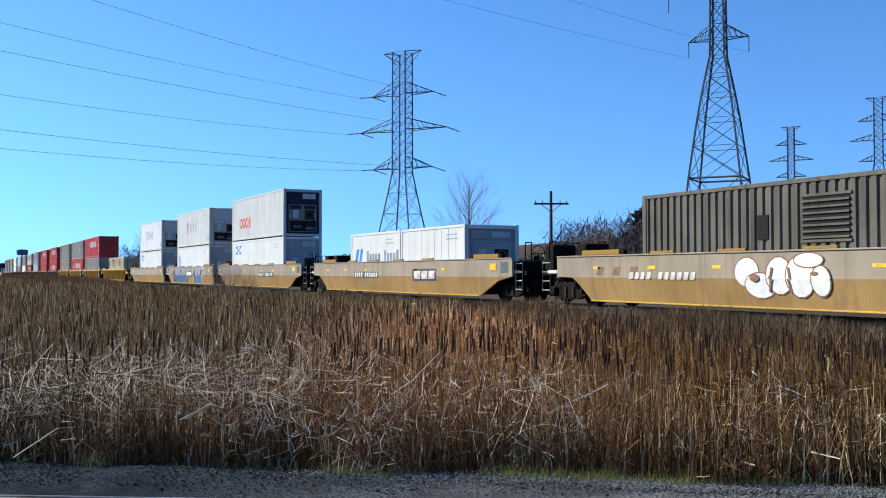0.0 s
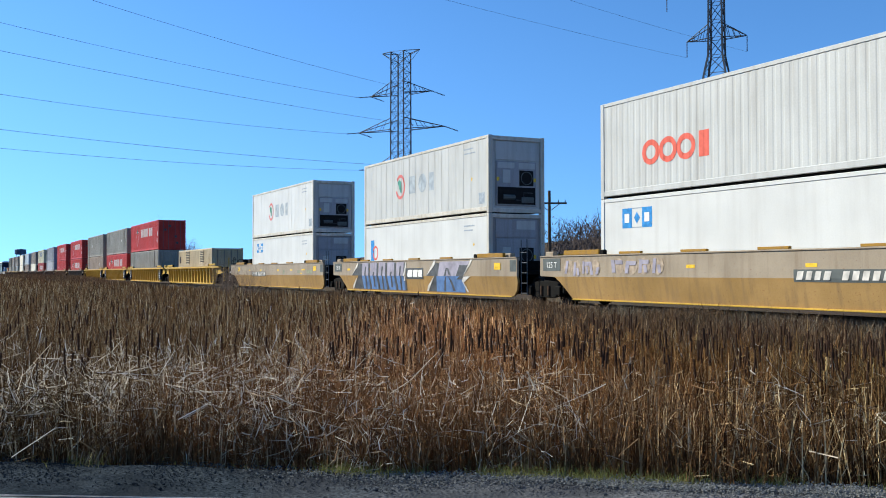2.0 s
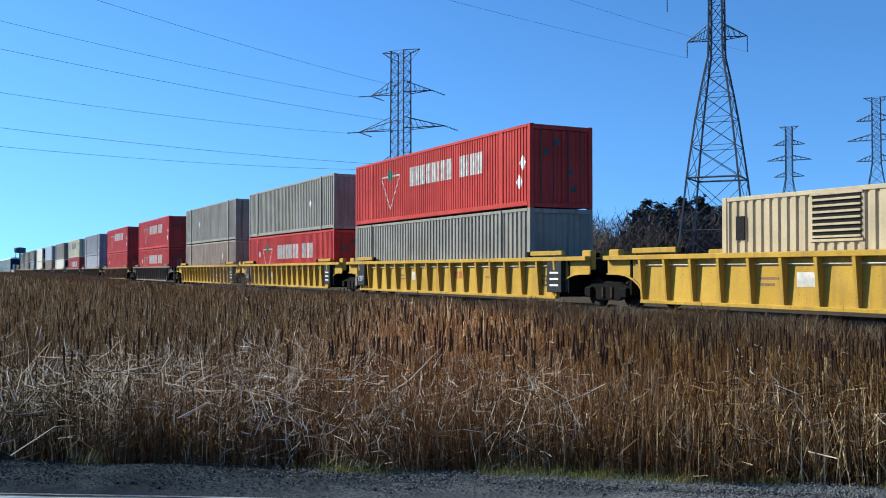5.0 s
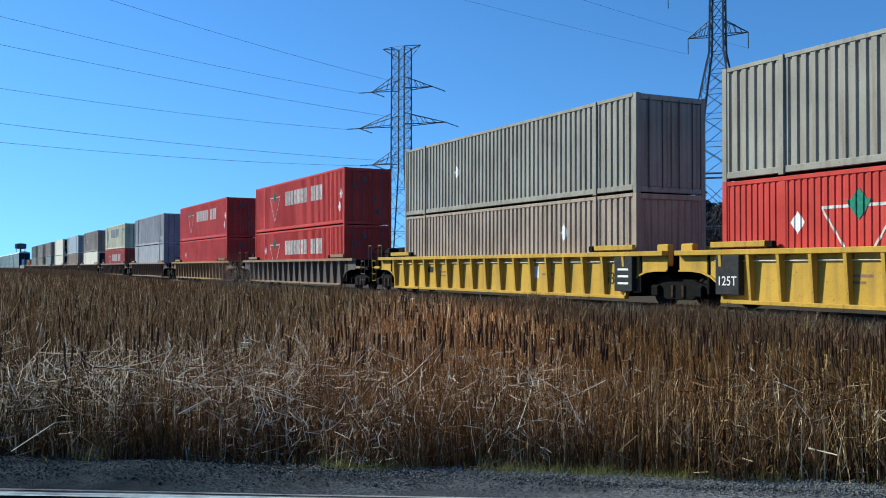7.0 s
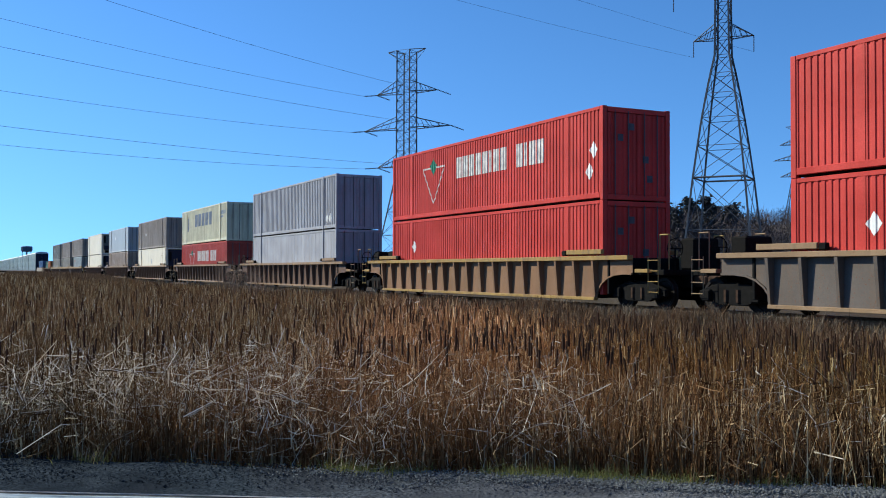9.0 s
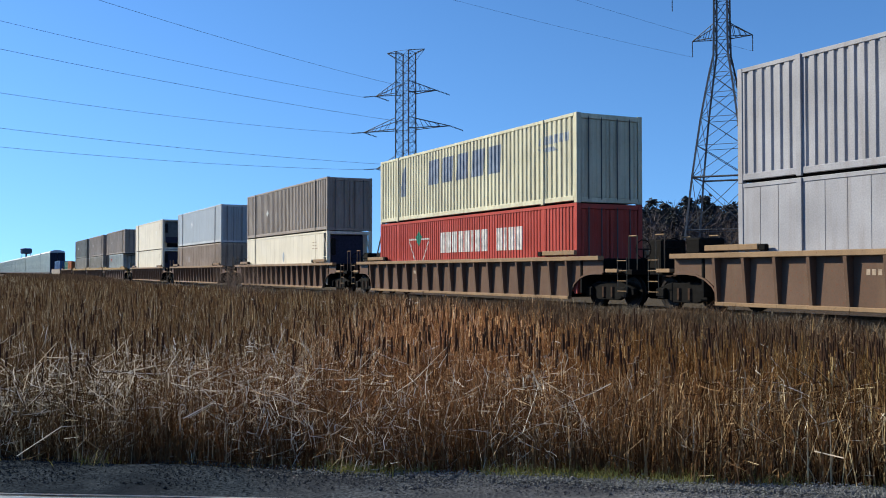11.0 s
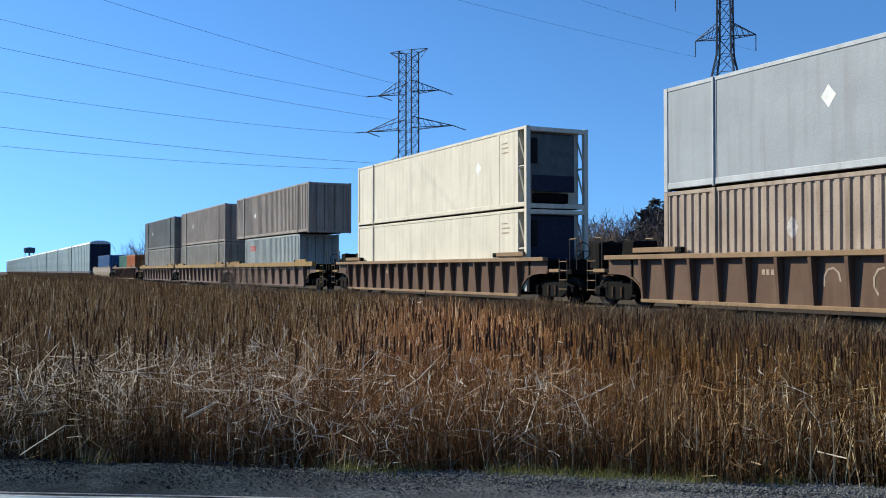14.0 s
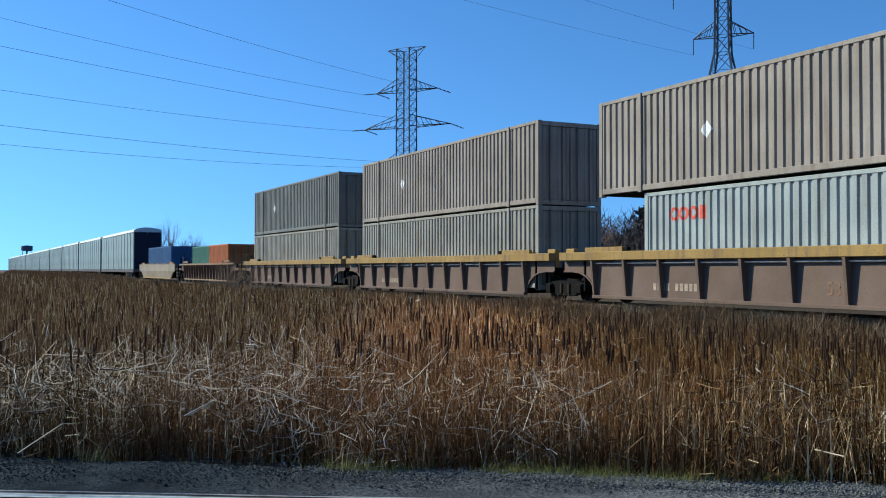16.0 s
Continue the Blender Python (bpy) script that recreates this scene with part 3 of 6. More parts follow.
def container(name, label, L, H, material, style, posts=False, end="door", W=2.59, u=0.0, base=0.0, group="containers on the train", trim=None, front=None):
    """A freight container whose front end lies u metres along the train, its floor base metres over the rail."""
    trim = trim or material
    c = thing(name, label, "container", group)
    c["along"], c["over"] = u - L / 2, base
    TRAIN.append(c)
    hx, hy = L / 2, W / 2
    key = (L, H, W, style, posts, material.name)
    prof = wall_profile(L, style, posts)
    nose = 0.62 if end == "nose" else 0.0
    if nose:
        prof = [(x, d) for x, d in prof if x < hx - nose - 0.01] + [(hx - nose, 0.0)]
    for sg in (-1, 1):
        child("side_wall", shared(("side", sg, nose, *key), lambda: side_mesh(prof, W, 0.22, H - 0.1, material, sg)), c)
    post = shared(("post", H, trim.name), lambda: Shape().box(-0.085, 0.085, -0.085, 0.085, 0, H).mesh("corner_post", trim, 0.012))
    for sx in (-1, 1):
        for sy in (-1, 1):
            child("corner_post", post, c, at=(sx * (hx - 0.086), sy * (hy - 0.086), 0))
    if posts and style != "fine":
        half_w = 0.035 if style == "smooth" else 0.085
        mid = shared(("midpost", H, half_w, trim.name), lambda: Shape().box(-half_w, half_w, -0.03, 0.03, 0.03, H - 0.005).mesh("middle_post", trim, 0.01))
        for sx in (-1, 1):
            if nose and sx > 0:
                continue
            for sy in (-1, 1):
                child("middle_post", mid, c, at=(sx * (hx - 2.02), sy * (hy + 0.004), 0))
    low = shared(("low", L, trim.name), lambda: Shape().box(-hx + 0.172, hx - 0.172, -0.05, 0.05, 0.075, 0.24).mesh("bottom_rail", trim, 0.012))
    top = shared(("top", L, trim.name), lambda: Shape().box(-hx + 0.172, hx - 0.172, -0.04, 0.04, 0, 0.11).mesh("top_rail", trim, 0.012))
    for sy in (-1, 1):
        child("bottom_rail", low, c, at=(0, sy * (hy - 0.052), 0))
        child("top_rail", top, c, at=(0, sy * (hy - 0.043), H - 0.112))
    roof = Shape()
    n = int(L / 0.6)
    for i in range(n):
        a = -hx + nose * 0 + 0.1 + i * (L - 0.2) / n
        b = a + (L - 0.2) / n
        roof.box(a, b - 0.12, -hy + 0.08, hy - 0.08, H - 0.05, H - 0.015)
        roof.box(b - 0.12, b, -hy + 0.08, hy - 0.08, H - 0.05, H - 0.03)
    child("roof", shared(("roof", *key), lambda: roof.mesh("roof", material)), c)
    child("floor", shared(("floor", L, W), lambda: Shape().box(-hx + 0.1, hx - 0.1, -hy + 0.105, hy - 0.105, 0.04, 0.16).mesh("floor", GRIME)), c)
    child("end_wall", shared(("back", *key), lambda: Shape().box(-hx + 0.02, -hx + 0.09, -hy + 0.172, hy - 0.172, 0.1, H - 0.06).mesh("end_wall", material, 0.01)), c)
    sill = shared(("sill", W, trim.name), lambda: Shape().box(-0.07, 0.07, -hy + 0.172, hy - 0.172, 0, 0.16).mesh("end_sill", trim, 0.012))
    for z in (0.02, H - 0.18):
        child("end_sill", sill, c, at=(hx - 0.075, 0, z))
    if end == "door" and material is RED:
        for y, z in ((-0.62, 1.95), (-0.2, 2.3), (0.35, 1.3), (0.5, 0.7)):
            part("sticker", Shape().box(hx - 0.024, hx - 0.02, y - 0.11, y + 0.11, z - 0.11, z + 0.11), M_SLATE, c, "small dark sticker on the door")
    if end == "door":
        w = hy - 0.19
        leaf = Shape()
        pts = ribs_between(0.02, w - 0.02, 0.32, 0.03)
        leaf.add([(-dx, y, z) for y, dx in pts for z in (0.2, H - 0.2)], [(2 * i, 2 * i + 2, 2 * i + 3, 2 * i + 1) for i in range(len(pts) - 1)])
        leaf.box(-0.05, -0.035, 0.0, w, 0.19, H - 0.19)
        lm = shared(("leaf", *key), lambda: leaf.mesh("door_leaf", material))
        bar = shared(("bar", H), lambda: Shape().beam((0, 0, 0.12), (0, 0, H - 0.12), 0.04, sides=6).mesh("lock_rod", GALV))
        for k, y in ((0, 0.008), (1, -w - 0.008)):
            d = child("door_leaf", lm, c, at=(hx - 0.03, y, 0))
            for dy in (0.28, 0.78):
                child("lock_rod", bar, d, at=(0.025, dy, 0))
    elif end == "fold":
        f = Shape()
        pts = ribs_between(-hy + 0.172, hy - 0.172, 0.26, 0.035)
        f.add([(hx - 0.04 - dx, y, z) for y, dx in pts for z in (0.18, H - 0.18)], [(2 * i, 2 * i + 2, 2 * i + 3, 2 * i + 1) for i in range(len(pts) - 1)])
        child("end_wall", shared(("front", *key), lambda: f.mesh("end_wall", material)), c)
    elif end == "reefer":
        # blue-grey default carries the unlit end's shade on the white boxes
        front = front or GREY_BLUE
        part("end_wall", Shape().box(hx - 0.14, hx - 0.10, -hy + 0.172, hy - 0.172, 0.18, H - 0.18), front, c)
        unit = part("cooling_unit", Shape().box(hx - 0.099, hx - 0.04, -0.88, 0.88, 0.28, 1.95), GREY_DARK if front is NAVY_UNIT else GREY_BLUE, c, "recessed grey refrigeration unit", 0.02)
        part("fan_panel", Shape().box(hx - 0.039, hx - 0.02, -0.82, 0.82, 0.34, 0.98), BLACK, unit, "black compressor bay", 0.02)
        part("compressor", Shape().beam((hx - 0.03, -0.6, 0.6), (hx - 0.03, -0.1, 0.6), 0.2, sides=8), M_STEEL, unit, "grey compressor in the open bay")
        part("pipe", Shape().tube([(hx - 0.012, -0.05, 0.5), (hx - 0.012, 0.3, 0.5), (hx - 0.012, 0.3, 0.78), (hx - 0.012, 0.7, 0.78)], 0.03), GALV, unit)
        part("cable_tray", Shape().box(hx - 0.019, hx - 0.004, 0.2, 0.75, 0.4, 0.62), M_STEEL, unit, "", 0.01)
        part("control_box", Shape().box(hx - 0.039, hx - 0.005, -0.62, -0.28, 1.12, 1.62), WHITE_GREY, unit, "pale control box", 0.015)
        part("vent", Shape().box(hx - 0.0385, hx - 0.02, 0.12, 0.74, 1.04, 1.62), BLACK, unit, "", 0.02)
        rim = [(hx - 0.015 + dx, 0.43 + r * math.cos(math.tau * k / 16), 1.33 + r * math.sin(math.tau * k / 16)) for k in range(16) for dx, r in ((-0.012, 0.225), (0.012, 0.225), (0.012, 0.255), (-0.012, 0.255))]
        fan = Shape()
        fan.add([Vector(p) for p in rim], [(4 * k + j, 4 * k + (j + 1) % 4, 4 * ((k + 1) % 16) + (j + 1) % 4, 4 * ((k + 1) % 16) + j) for k in range(16) for j in range(4)])
        part("fan_ring", fan, M_STEEL, unit, "round condenser fan guard")
        for y in (-0.45, 0.45):
            part("access_panel", Shape().box(hx - 0.039, hx - 0.03, y - 0.36, y + 0.36, 1.68, 1.9), front, unit, "", 0.01)
        for y in (-0.8, 0.8):
            part("hazard_label", Shape().box(hx - 0.0385, hx - 0.034, y - 0.05, y + 0.05, 1.2, 1.34), M_YELLOW, unit)
        part("upper_panel", Shape().box(hx - 0.099, hx - 0.05, -0.9, 0.9, 2.0, H - 0.22), front, c)
        part("label_panel", Shape().box(hx - 0.049, hx - 0.04, 0.0, 0.82, 2.3, 2.62) if H > 2.7 else Shape().box(hx - 0.049, hx - 0.04, 0.0, 0.82, 2.1, 2.3), WHITE_GREY, c, "pale label panel")
    elif end == "nose":
        x = hx - nose
        part("bulkhead", Shape().box(x - 0.06, x, -hy + 0.03, hy - 0.03, 0.16, H - 0.06), material, c, "", 0.02)
        dark = base < 1
        u1 = part("cooling_unit", Shape().box(x + 0.002, hx - 0.2, -1.0, 0.85, 0.75, H - 0.2), NAVY_UNIT if dark else M_STEEL, c, "dark navy refrigeration unit" if dark else "grimy grey refrigeration unit", 0.05)
        part("grille", Shape().box(hx - 0.199, hx - 0.16, -0.97, 0.8, 0.62, 1.2), NAVY_UNIT, u1, "dark condenser grille", 0.01)
        part("exhaust_box", Shape().box(hx - 0.199, hx - 0.12, -1.04, -0.74, 1.6, 2.5), BLACK, u1, "", 0.04)
        part("fuel_tank", Shape().box(x + 0.1, hx - 0.2, -0.8, 0.6, 0.22, 0.58), WHITE_GREY if dark else GRIME, c, "", 0.05)
        for sy in (-1, 1):
            y = sy * (hy - 0.07)
            for p, q in (((x, y, H - 0.35), (hx - 0.14, y, 1.55)), ((x, y, 1.5), (hx - 0.14, y, 1.5)), ((x, y, 1.45), (hx - 0.14, y, 0.25))):
                part("brace", Shape().beam(p, q, 0.075), trim, c)
    return c, prof, -(W / 2 - 0.022)


E53 = dict(L=16.15, H=2.896)
E40 = dict(L=12.19, H=2.896, W=2.44)
LOW, HIGH = 0.38, 0.38 + 2.9


def small_print(c, prof, face, x, z, n=3, w=0.9, material=M_GREY):
    marking(c, "stencil", prof, face, [rect(x, x + w * random.uniform(0.6, 1), z - 0.17 * i, z - 0.17 * i + 0.05) for i in range(n)], material, "faded stencilled lines", each=True)


def leaf_triangle(c, prof, face, cx, cz, s):
    """Green leaf over a white outlined triangle that points down."""
    w = 0.07
    marking(c, "triangle_outline", prof, face, [
        [(cx - s, cz + 0.45), (cx - 0.2, cz + 0.45), (cx - 0.2, cz + 0.45 + w), (cx - s, cz + 0.45 + w)],
        [(cx + 0.2, cz + 0.45), (cx + s, cz + 0.45), (cx + s, cz + 0.45 + w), (cx + 0.2, cz + 0.45 + w)],
        [(cx - s, cz + 0.45), (cx - s + w, cz + 0.45), (cx + w / 2, cz - 1.0), (cx - w / 2, cz - 1.0)],
        [(cx + s - w, cz + 0.45), (cx + s, cz + 0.45), (cx + w / 2, cz - 1.0), (cx - w / 2, cz - 1.0)]], M_CHALK, "white triangle outline")
    marking(c, "leaf_mark", prof, face - 0.008, [diamond(cx, cz + 0.52, 0.36), [(cx - 0.34, cz + 0.62), (cx - 0.12, cz + 0.3), (cx + 0.12, cz + 0.3), (cx + 0.34, cz + 0.62)]], M_GREEN, "green leaf shape")


def white_name(c, prof, face, x=-1.8, z=1.47, h=0.82, pitch=0.532):
    """A white brand name as plain blocks: eight marks, a gap, four more."""
    for k in range(13):
        if k == 8:
            x += 0.62
            continue
        slim = k in (5, 10)
        marking(c, "name_mark", prof, face, [rect(x, x + pitch * (0.38 if slim else 0.82), z, z + h)], M_CHALK, "white block of a store name")
        x += pitch * (0.58 if slim else 1.0)


def hazard_squares(c, prof, face, pts, material=M_WHITE):
    for x, z in pts:
        marking(c, "placard", prof, face, [diamond(x, z, 0.27)], material, "white diamond placard holder", each=True)


def red_pair(u, lower_named=True, upper="red container with white store name blocks and a green leaf mark", group="red store containers"):
    for base, named in ((LOW, lower_named), (HIGH, True)):
        c, p, f = container("shipping_container", upper if named else "plain weathered red corrugated container", material=RED, style="fine", posts=True, u=u, base=base, group=group, end="door", **E53)
        if named:
            white_name(c, p, f)
            leaf_triangle(c, p, f, -3.87, 1.6, 1.04)
        hazard_squares(c, p, f, [(-5.75, 1.75)] if base == LOW else [(7.55, 1.58), (7.33, 0.92)])


def oval_logo(c, prof, face, x, z, k=1.0):
    """Faded red crescent with a green sail, and three pale grey marks after it."""
    marking(c, "round_mark", prof, face, [q for i, q in enumerate(ring(x, z, 0.46 * k, 0.5 * k, 0.12 * k)) if i not in (7, 8, 9)], M_ROSE, "faded red ring mark")
    marking(c, "sail_mark", prof, face - 0.008, [[(x - 0.24 * k, z + 0.22 * k), (x - 0.02 * k, z - 0.2 * k), (x + 0.12 * k, z - 0.26 * k), (x + 0.1 * k, z + 0.2 * k), (x - 0.08 * k, z + 0.28 * k)]], M_SAGE, "green mark in the ring")
    for q in (rect(x + 0.82 * k, x + 1.42 * k, z - 0.34 * k, z + 0.34 * k), disc(x + 2.06 * k, z, 0.36 * k, 0.36 * k), rect(x + 2.66 * k, x + 3.06 * k, z - 0.34 * k, z + 0.34 * k)):
        marking(c, "name_mark", prof, face, [q], M_HAZE, "pale grey-blue block of a shipping line mark")


def blue_tiles(c, prof, face, x, z):
    """Three square tiles in a row, blue, white and blue, with a plain figure on each."""
    z -= 0.1
    marking(c, "blue_tile", prof, face, [rect(x + k, x + k + 0.45, z, z + 0.58) for k in (0, 0.92)], M_BLUE, "blue squares of a shipping line mark", each=True)
    marking(c, "tile_edge", prof, face, [rect(x + 0.46, x + 0.91, z, z + 0.025), rect(x + 0.46, x + 0.91, z + 0.555, z + 0.58)], M_GREY, each=True)
    marking(c, "name_mark", prof, face - 0.006, [rect(x + k, x + k + 0.22, z + 0.16, z + 0.42) for k in (0.115, 1.035)], M_WHITE, each=True)
    marking(c, "name_mark", prof, face, [diamond(x + 0.685, z + 0.29, 0.17)], M_BLUE)


def red_rings(c, prof, face, x, z, k=1.0):
    for i in range(3):
        marking(c, "name_mark", prof, face, ring(x + i * 0.64 * k, z + 0.06 * k, 0.33 * k, 0.31 * k, 0.14 * k), M_RED, "faded red ring of a shipping line mark")
    marking(c, "name_mark", prof, face, [rect(x + 1.72 * k, x + 2.06 * k, z - 0.24 * k, z + 0.36 * k)], M_RED, "faded red block of a shipping line mark")


def tall_print(c, prof, face, x, z):
    small_print(c, prof, face, x, z, 2, 1.1, M_GREY)


def make_containers():
    # single louvred box on the first car
    def louvred(u, H, mat, label):
        c, p, f = container("equipment_container", label, 12.19, H, mat, "fold", u=u, base=LOW, W=2.44, end="door")
        for x in ((-2.48, 2.75) if H < 2.8 else (0.5, 4.4)):
            v = part("louvre_vent", Shape().box(x - 0.68, x + 0.68, f - 0.006, f + 0.05, 1.45, 2.45), BLACK, c, "dark louvred air vent")
            for i in range(7):
                part("slat", Shape().box(x - 0.68, x + 0.68, f - 0.045, f - 0.007, 1.48 + i * 0.14, 1.53 + i * 0.14), mat, v)
            for z in (1.39, 2.45):
                part("vent_frame", Shape().box(x - 0.73, x + 0.73, f - 0.03, f + 0.02, z, z + 0.06), mat, v)
        part("hatch", Shape().box(-1.6 if H > 2.8 else -5.6, -1.25 if H > 2.8 else -5.3, f - 0.02, f + 0.03, 1.5, 2.1), BLACK, c, "small dark hatch")
        return c

    louvred(-10.3, 2.896, BEIGE_DARK, "grimy dark beige corrugated equipment container with louvred vents")
    louvred(-119.07, 2.591, BEIGE, "beige corrugated equipment container with two louvred vents")
    # two white boxes on the second car
    for u, named in ((-33.4, False), (-39.55, True)):
        c, p, f = container("refrigerated_container", "white twenty-foot refrigerated container" + (" with blue shipping line marks" if named else ""), 6.06, 2.591, WHITE, "smooth" if named else "seam", W=2.44, u=u, base=LOW, end="plain" if named else "reefer")
        if named:
            marking(c, "blue_mark", p, f, [rect(-2.45, -2.1, 1.25, 1.85, 0.22), rect(-1.9, -1.6, 1.25, 1.85, 0.2)], M_BLUE, "blue slanted company mark", each=True)
            marking(c, "name_mark", p, f, [rect(-0.94 + 0.35 * k, -0.68 + 0.35 * k, 1.22, 1.74 if k in (0, 6, 10) else 1.6) for k in range(11) if k != 5], M_NAVY, "dark blue block of a shipping line name", True)
        tall_print(c, p, f, 1.4, 2.2)
    # three stacks of white refrigerated boxes
    c, p, f = container("refrigerated_container", "pale grey refrigerated container with red shipping line marks", material=WHITE_GREY, style="shallow", u=-56.75, base=HIGH, end="reefer", trim=WHITE_GREY, front=NAVY_UNIT, **E40)
    red_rings(c, p, f, -3.72, 1.13, 1.16)
    marking(c, "hazard_label", p, f, [diamond(5.0, 1.9, 0.075), diamond(4.6, 1.45, 0.07)], M_YELLOW, each=True)
    c, p, f = container("refrigerated_container", "white refrigerated container with blue shipping line squares", material=WHITE, style="smooth", u=-56.75, base=LOW, end="reefer", **E40)
    blue_tiles(c, p, f, -5.05, 2.08)
    tall_print(c, p, f, 4.1, 2.45)
    marking(c, "hazard_label", p, f, [diamond(4.7, 1.75, 0.075), diamond(5.3, 1.4, 0.07)], M_YELLOW, each=True)
    for u in (-75.91, -95.56):
        c, p, f = container("refrigerated_container", "white refrigerated container with a red ring and grey marks", material=WHITE_GREY if u > -80 else WHITE, style="seam", u=u, base=HIGH, end="reefer", trim=STAINED, front=WHITE_GREY, **E40)
        oval_logo(c, p, f, -1.91, 1.57, 1.1)
        tall_print(c, p, f, 4.1, 2.5)
        marking(c, "data_plate", p, f, [rect(5.3, 5.76, 0.36, 0.78)], M_GREY, "grey data plate")
        marking(c, "hazard_label", p, f, [diamond(4.75, 1.35, 0.08)], M_YELLOW, each=True)
        c, p, f = container("refrigerated_container", "white refrigerated container with a small shipping line mark", material=WHITE, style="smooth", u=u, base=LOW, end="reefer", trim=STAINED, **E40)
        if u > -80:
            marking(c, "blue_panel", p, f, [rect(-5.3, -4.9, 0.8, 2.2)], M_BLUE, "blue stripe panel")
            marking(c, "round_mark", p, f, ring(-4.75, 1.6, 0.32, 0.34, 0.09), M_RED)
        else:
            blue_tiles(c, p, f, -5.05, 2.08)
        tall_print(c, p, f, 4.1, 2.45)
        marking(c, "hazard_label", p, f, [diamond(4.9, 1.75, 0.075)], M_YELLOW, each=True)
    # yellow cars
    c, p, f = container("shipping_container", "red container with white store name blocks over a grey one", material=RED, style="fine", posts=True, u=-140.45, base=HIGH, end="door", group="red store containers", **E53)
    white_name(c, p, f)
    leaf_triangle(c, p, f, -3.87, 1.6, 1.04)
    hazard_squares(c, p, f, [(7.55, 1.58), (7.33, 0.92)])
    c, p, f = container("shipping_container", "weathered grey corrugated container", material=GREY, style="fold", posts=True, u=-140.45, base=LOW, end="fold", **E53)
    c, p, f = container("shipping_container", "weathered grey corrugated container with a pale bottom rail", material=GREY, style="fold", posts=True, u=-159.6, base=HIGH, end="fold", **E53)
    hazard_squares(c, p, f, [(4.22, 1.55)])
    c, p, f = container("shipping_container", "red container with white store name blocks and a green leaf mark", material=RED, style="fine", posts=True, u=-159.6, base=LOW, end="door", group="red store containers", **E53)
    white_name(c, p, f)
    leaf_triangle(c, p, f, -3.87, 1.6, 1.04)
    hazard_squares(c, p, f, [(-5.6, 1.78)])
    c, p, f = container("shipping_container", "weathered grey corrugated container with a pale bottom rail", material=GREY, style="fold", posts=True, u=-179.25, base=HIGH, end="door", **E53)
    hazard_squares(c, p, f, [(-3.2, 1.55)])
    c, p, f = container("shipping_container", "rust-streaked tan grey corrugated container", material=GREY_TAN, style="fold", posts=True, u=-179.25, base=LOW, end="fold", **E53)
    hazard_squares(c, p, f, [(4.3, 1.85)])
    # brown cars
    red_pair(-202.75)
    red_pair(-226.4, lower_named=False)
    for base, mat, pl in ((HIGH, GREY_BLUE, True), (LOW, GREY_BLUE, False)):
        c, p, f = container("shipping_container", "blue-grey corrugated container with two door leaves", material=mat, style="fold" if pl else "seam", posts=True, u=-249.95, base=base, **E53)
        if pl:
            hazard_squares(c, p, f, [(6.6, 0.6), (7.1, 0.6)])
    c, p, f = container("shipping_container", "yellowed cream corrugated container with faded navy name blocks", material=CREAM_YELLOW, style="fold", posts=True, u=-273.25, base=HIGH, **E53)
    for k in range(5):
        navy = []
        a = -2.94 + k * 1.28
        navy += [rect(a, a + 0.94, 1.42, 2.43, 0.1)]
        marking(c, "name_mark", p, f, navy, M_NAVY, "faded navy block marks of a trucking name")
    marking(c, "arrow_mark", p, f, [[(-5.75, 1.12), (-5.25, 1.12), (-5.2, 2.5), (-5.6, 2.2)], [(-6.1, 1.9), (-5.95, 1.8), (-5.6, 1.3), (-5.7, 1.6)]], M_NAVY)
    marking(c, "name_mark", p, f, [rect(5.75 + 0.32 * k, 5.98 + 0.32 * k, 2.05, 2.33, 0.03) for k in range(6)] + [[(5.9, 1.8), (6.9, 1.8), (6.7, 1.95), (5.7, 1.95)]], M_GREY)
    c, p, f = container("shipping_container", "old red container with white store name blocks", material=RED_OLD, style="fine", posts=True, u=-273.25, base=LOW, group="red store containers", **E53)
    white_name(c, p, f)
    leaf_triangle(c, p, f, -3.87, 1.6, 1.04)
    hazard_squares(c, p, f, [(-7.6, 0.9)])
    c, p, f = container("shipping_container", "brown-grey corrugated container with two door leaves", material=GREY_BROWN, style="fold", posts=True, u=-296.75, base=HIGH, **E53)
    hazard_squares(c, p, f, [(-3.28, 1.52)])
    c, p, f = container("refrigerated_container", "cream smooth-sided refrigerated container with an open end frame", material=CREAM, style="smooth", posts=True, u=-296.75, base=LOW, end="nose", **E53)
    small_print(c, p, f, 5.6, 2.3, 3, 0.9, M_FAINT)
    marking(c, "emblem", p, f, [disc(0.19, 1.6, 0.2, 0.3)], M_GREY)
    c, p, f = container("shipping_container", "pale grey smooth-sided container with white rails", material=GREY_LIGHT, style="smooth", posts=True, u=-320.3, base=HIGH, trim=GREY_RAIL, **E53)
    hazard_squares(c, p, f, [(-2.29, 1.79)])
    small_print(c, p, f, 6.6, 2.3, 2, 0.6)
    c, p, f = container("shipping_container", "rust-streaked tan grey corrugated container", material=GREY_TAN, style="fold", posts=True, u=-320.3, base=LOW, **E53)
    hazard_squares(c, p, f, [(-3.41, 1.74)], M_PALE)
    for base in (LOW, HIGH):
        c, p, f = container("refrigerated_container", "cream smooth-sided refrigerated container with an open end frame", material=CREAM, style="smooth", posts=True, u=-343.85, base=base, end="nose", **E53)
        small_print(c, p, f, 6.3, 2.4, 3, 0.7, M_FAINT)
        if base == HIGH:
            hazard_squares(c, p, f, [(4.5, 1.7)])
    # last three-unit set
    c, p, f = container("shipping_container", "brown-grey corrugated container overhanging the one below", material=GREY_BROWN, style="fold", posts=True, u=-367.7, base=HIGH, **E53)
    hazard_squares(c, p, f, [(-3.28, 1.5)])
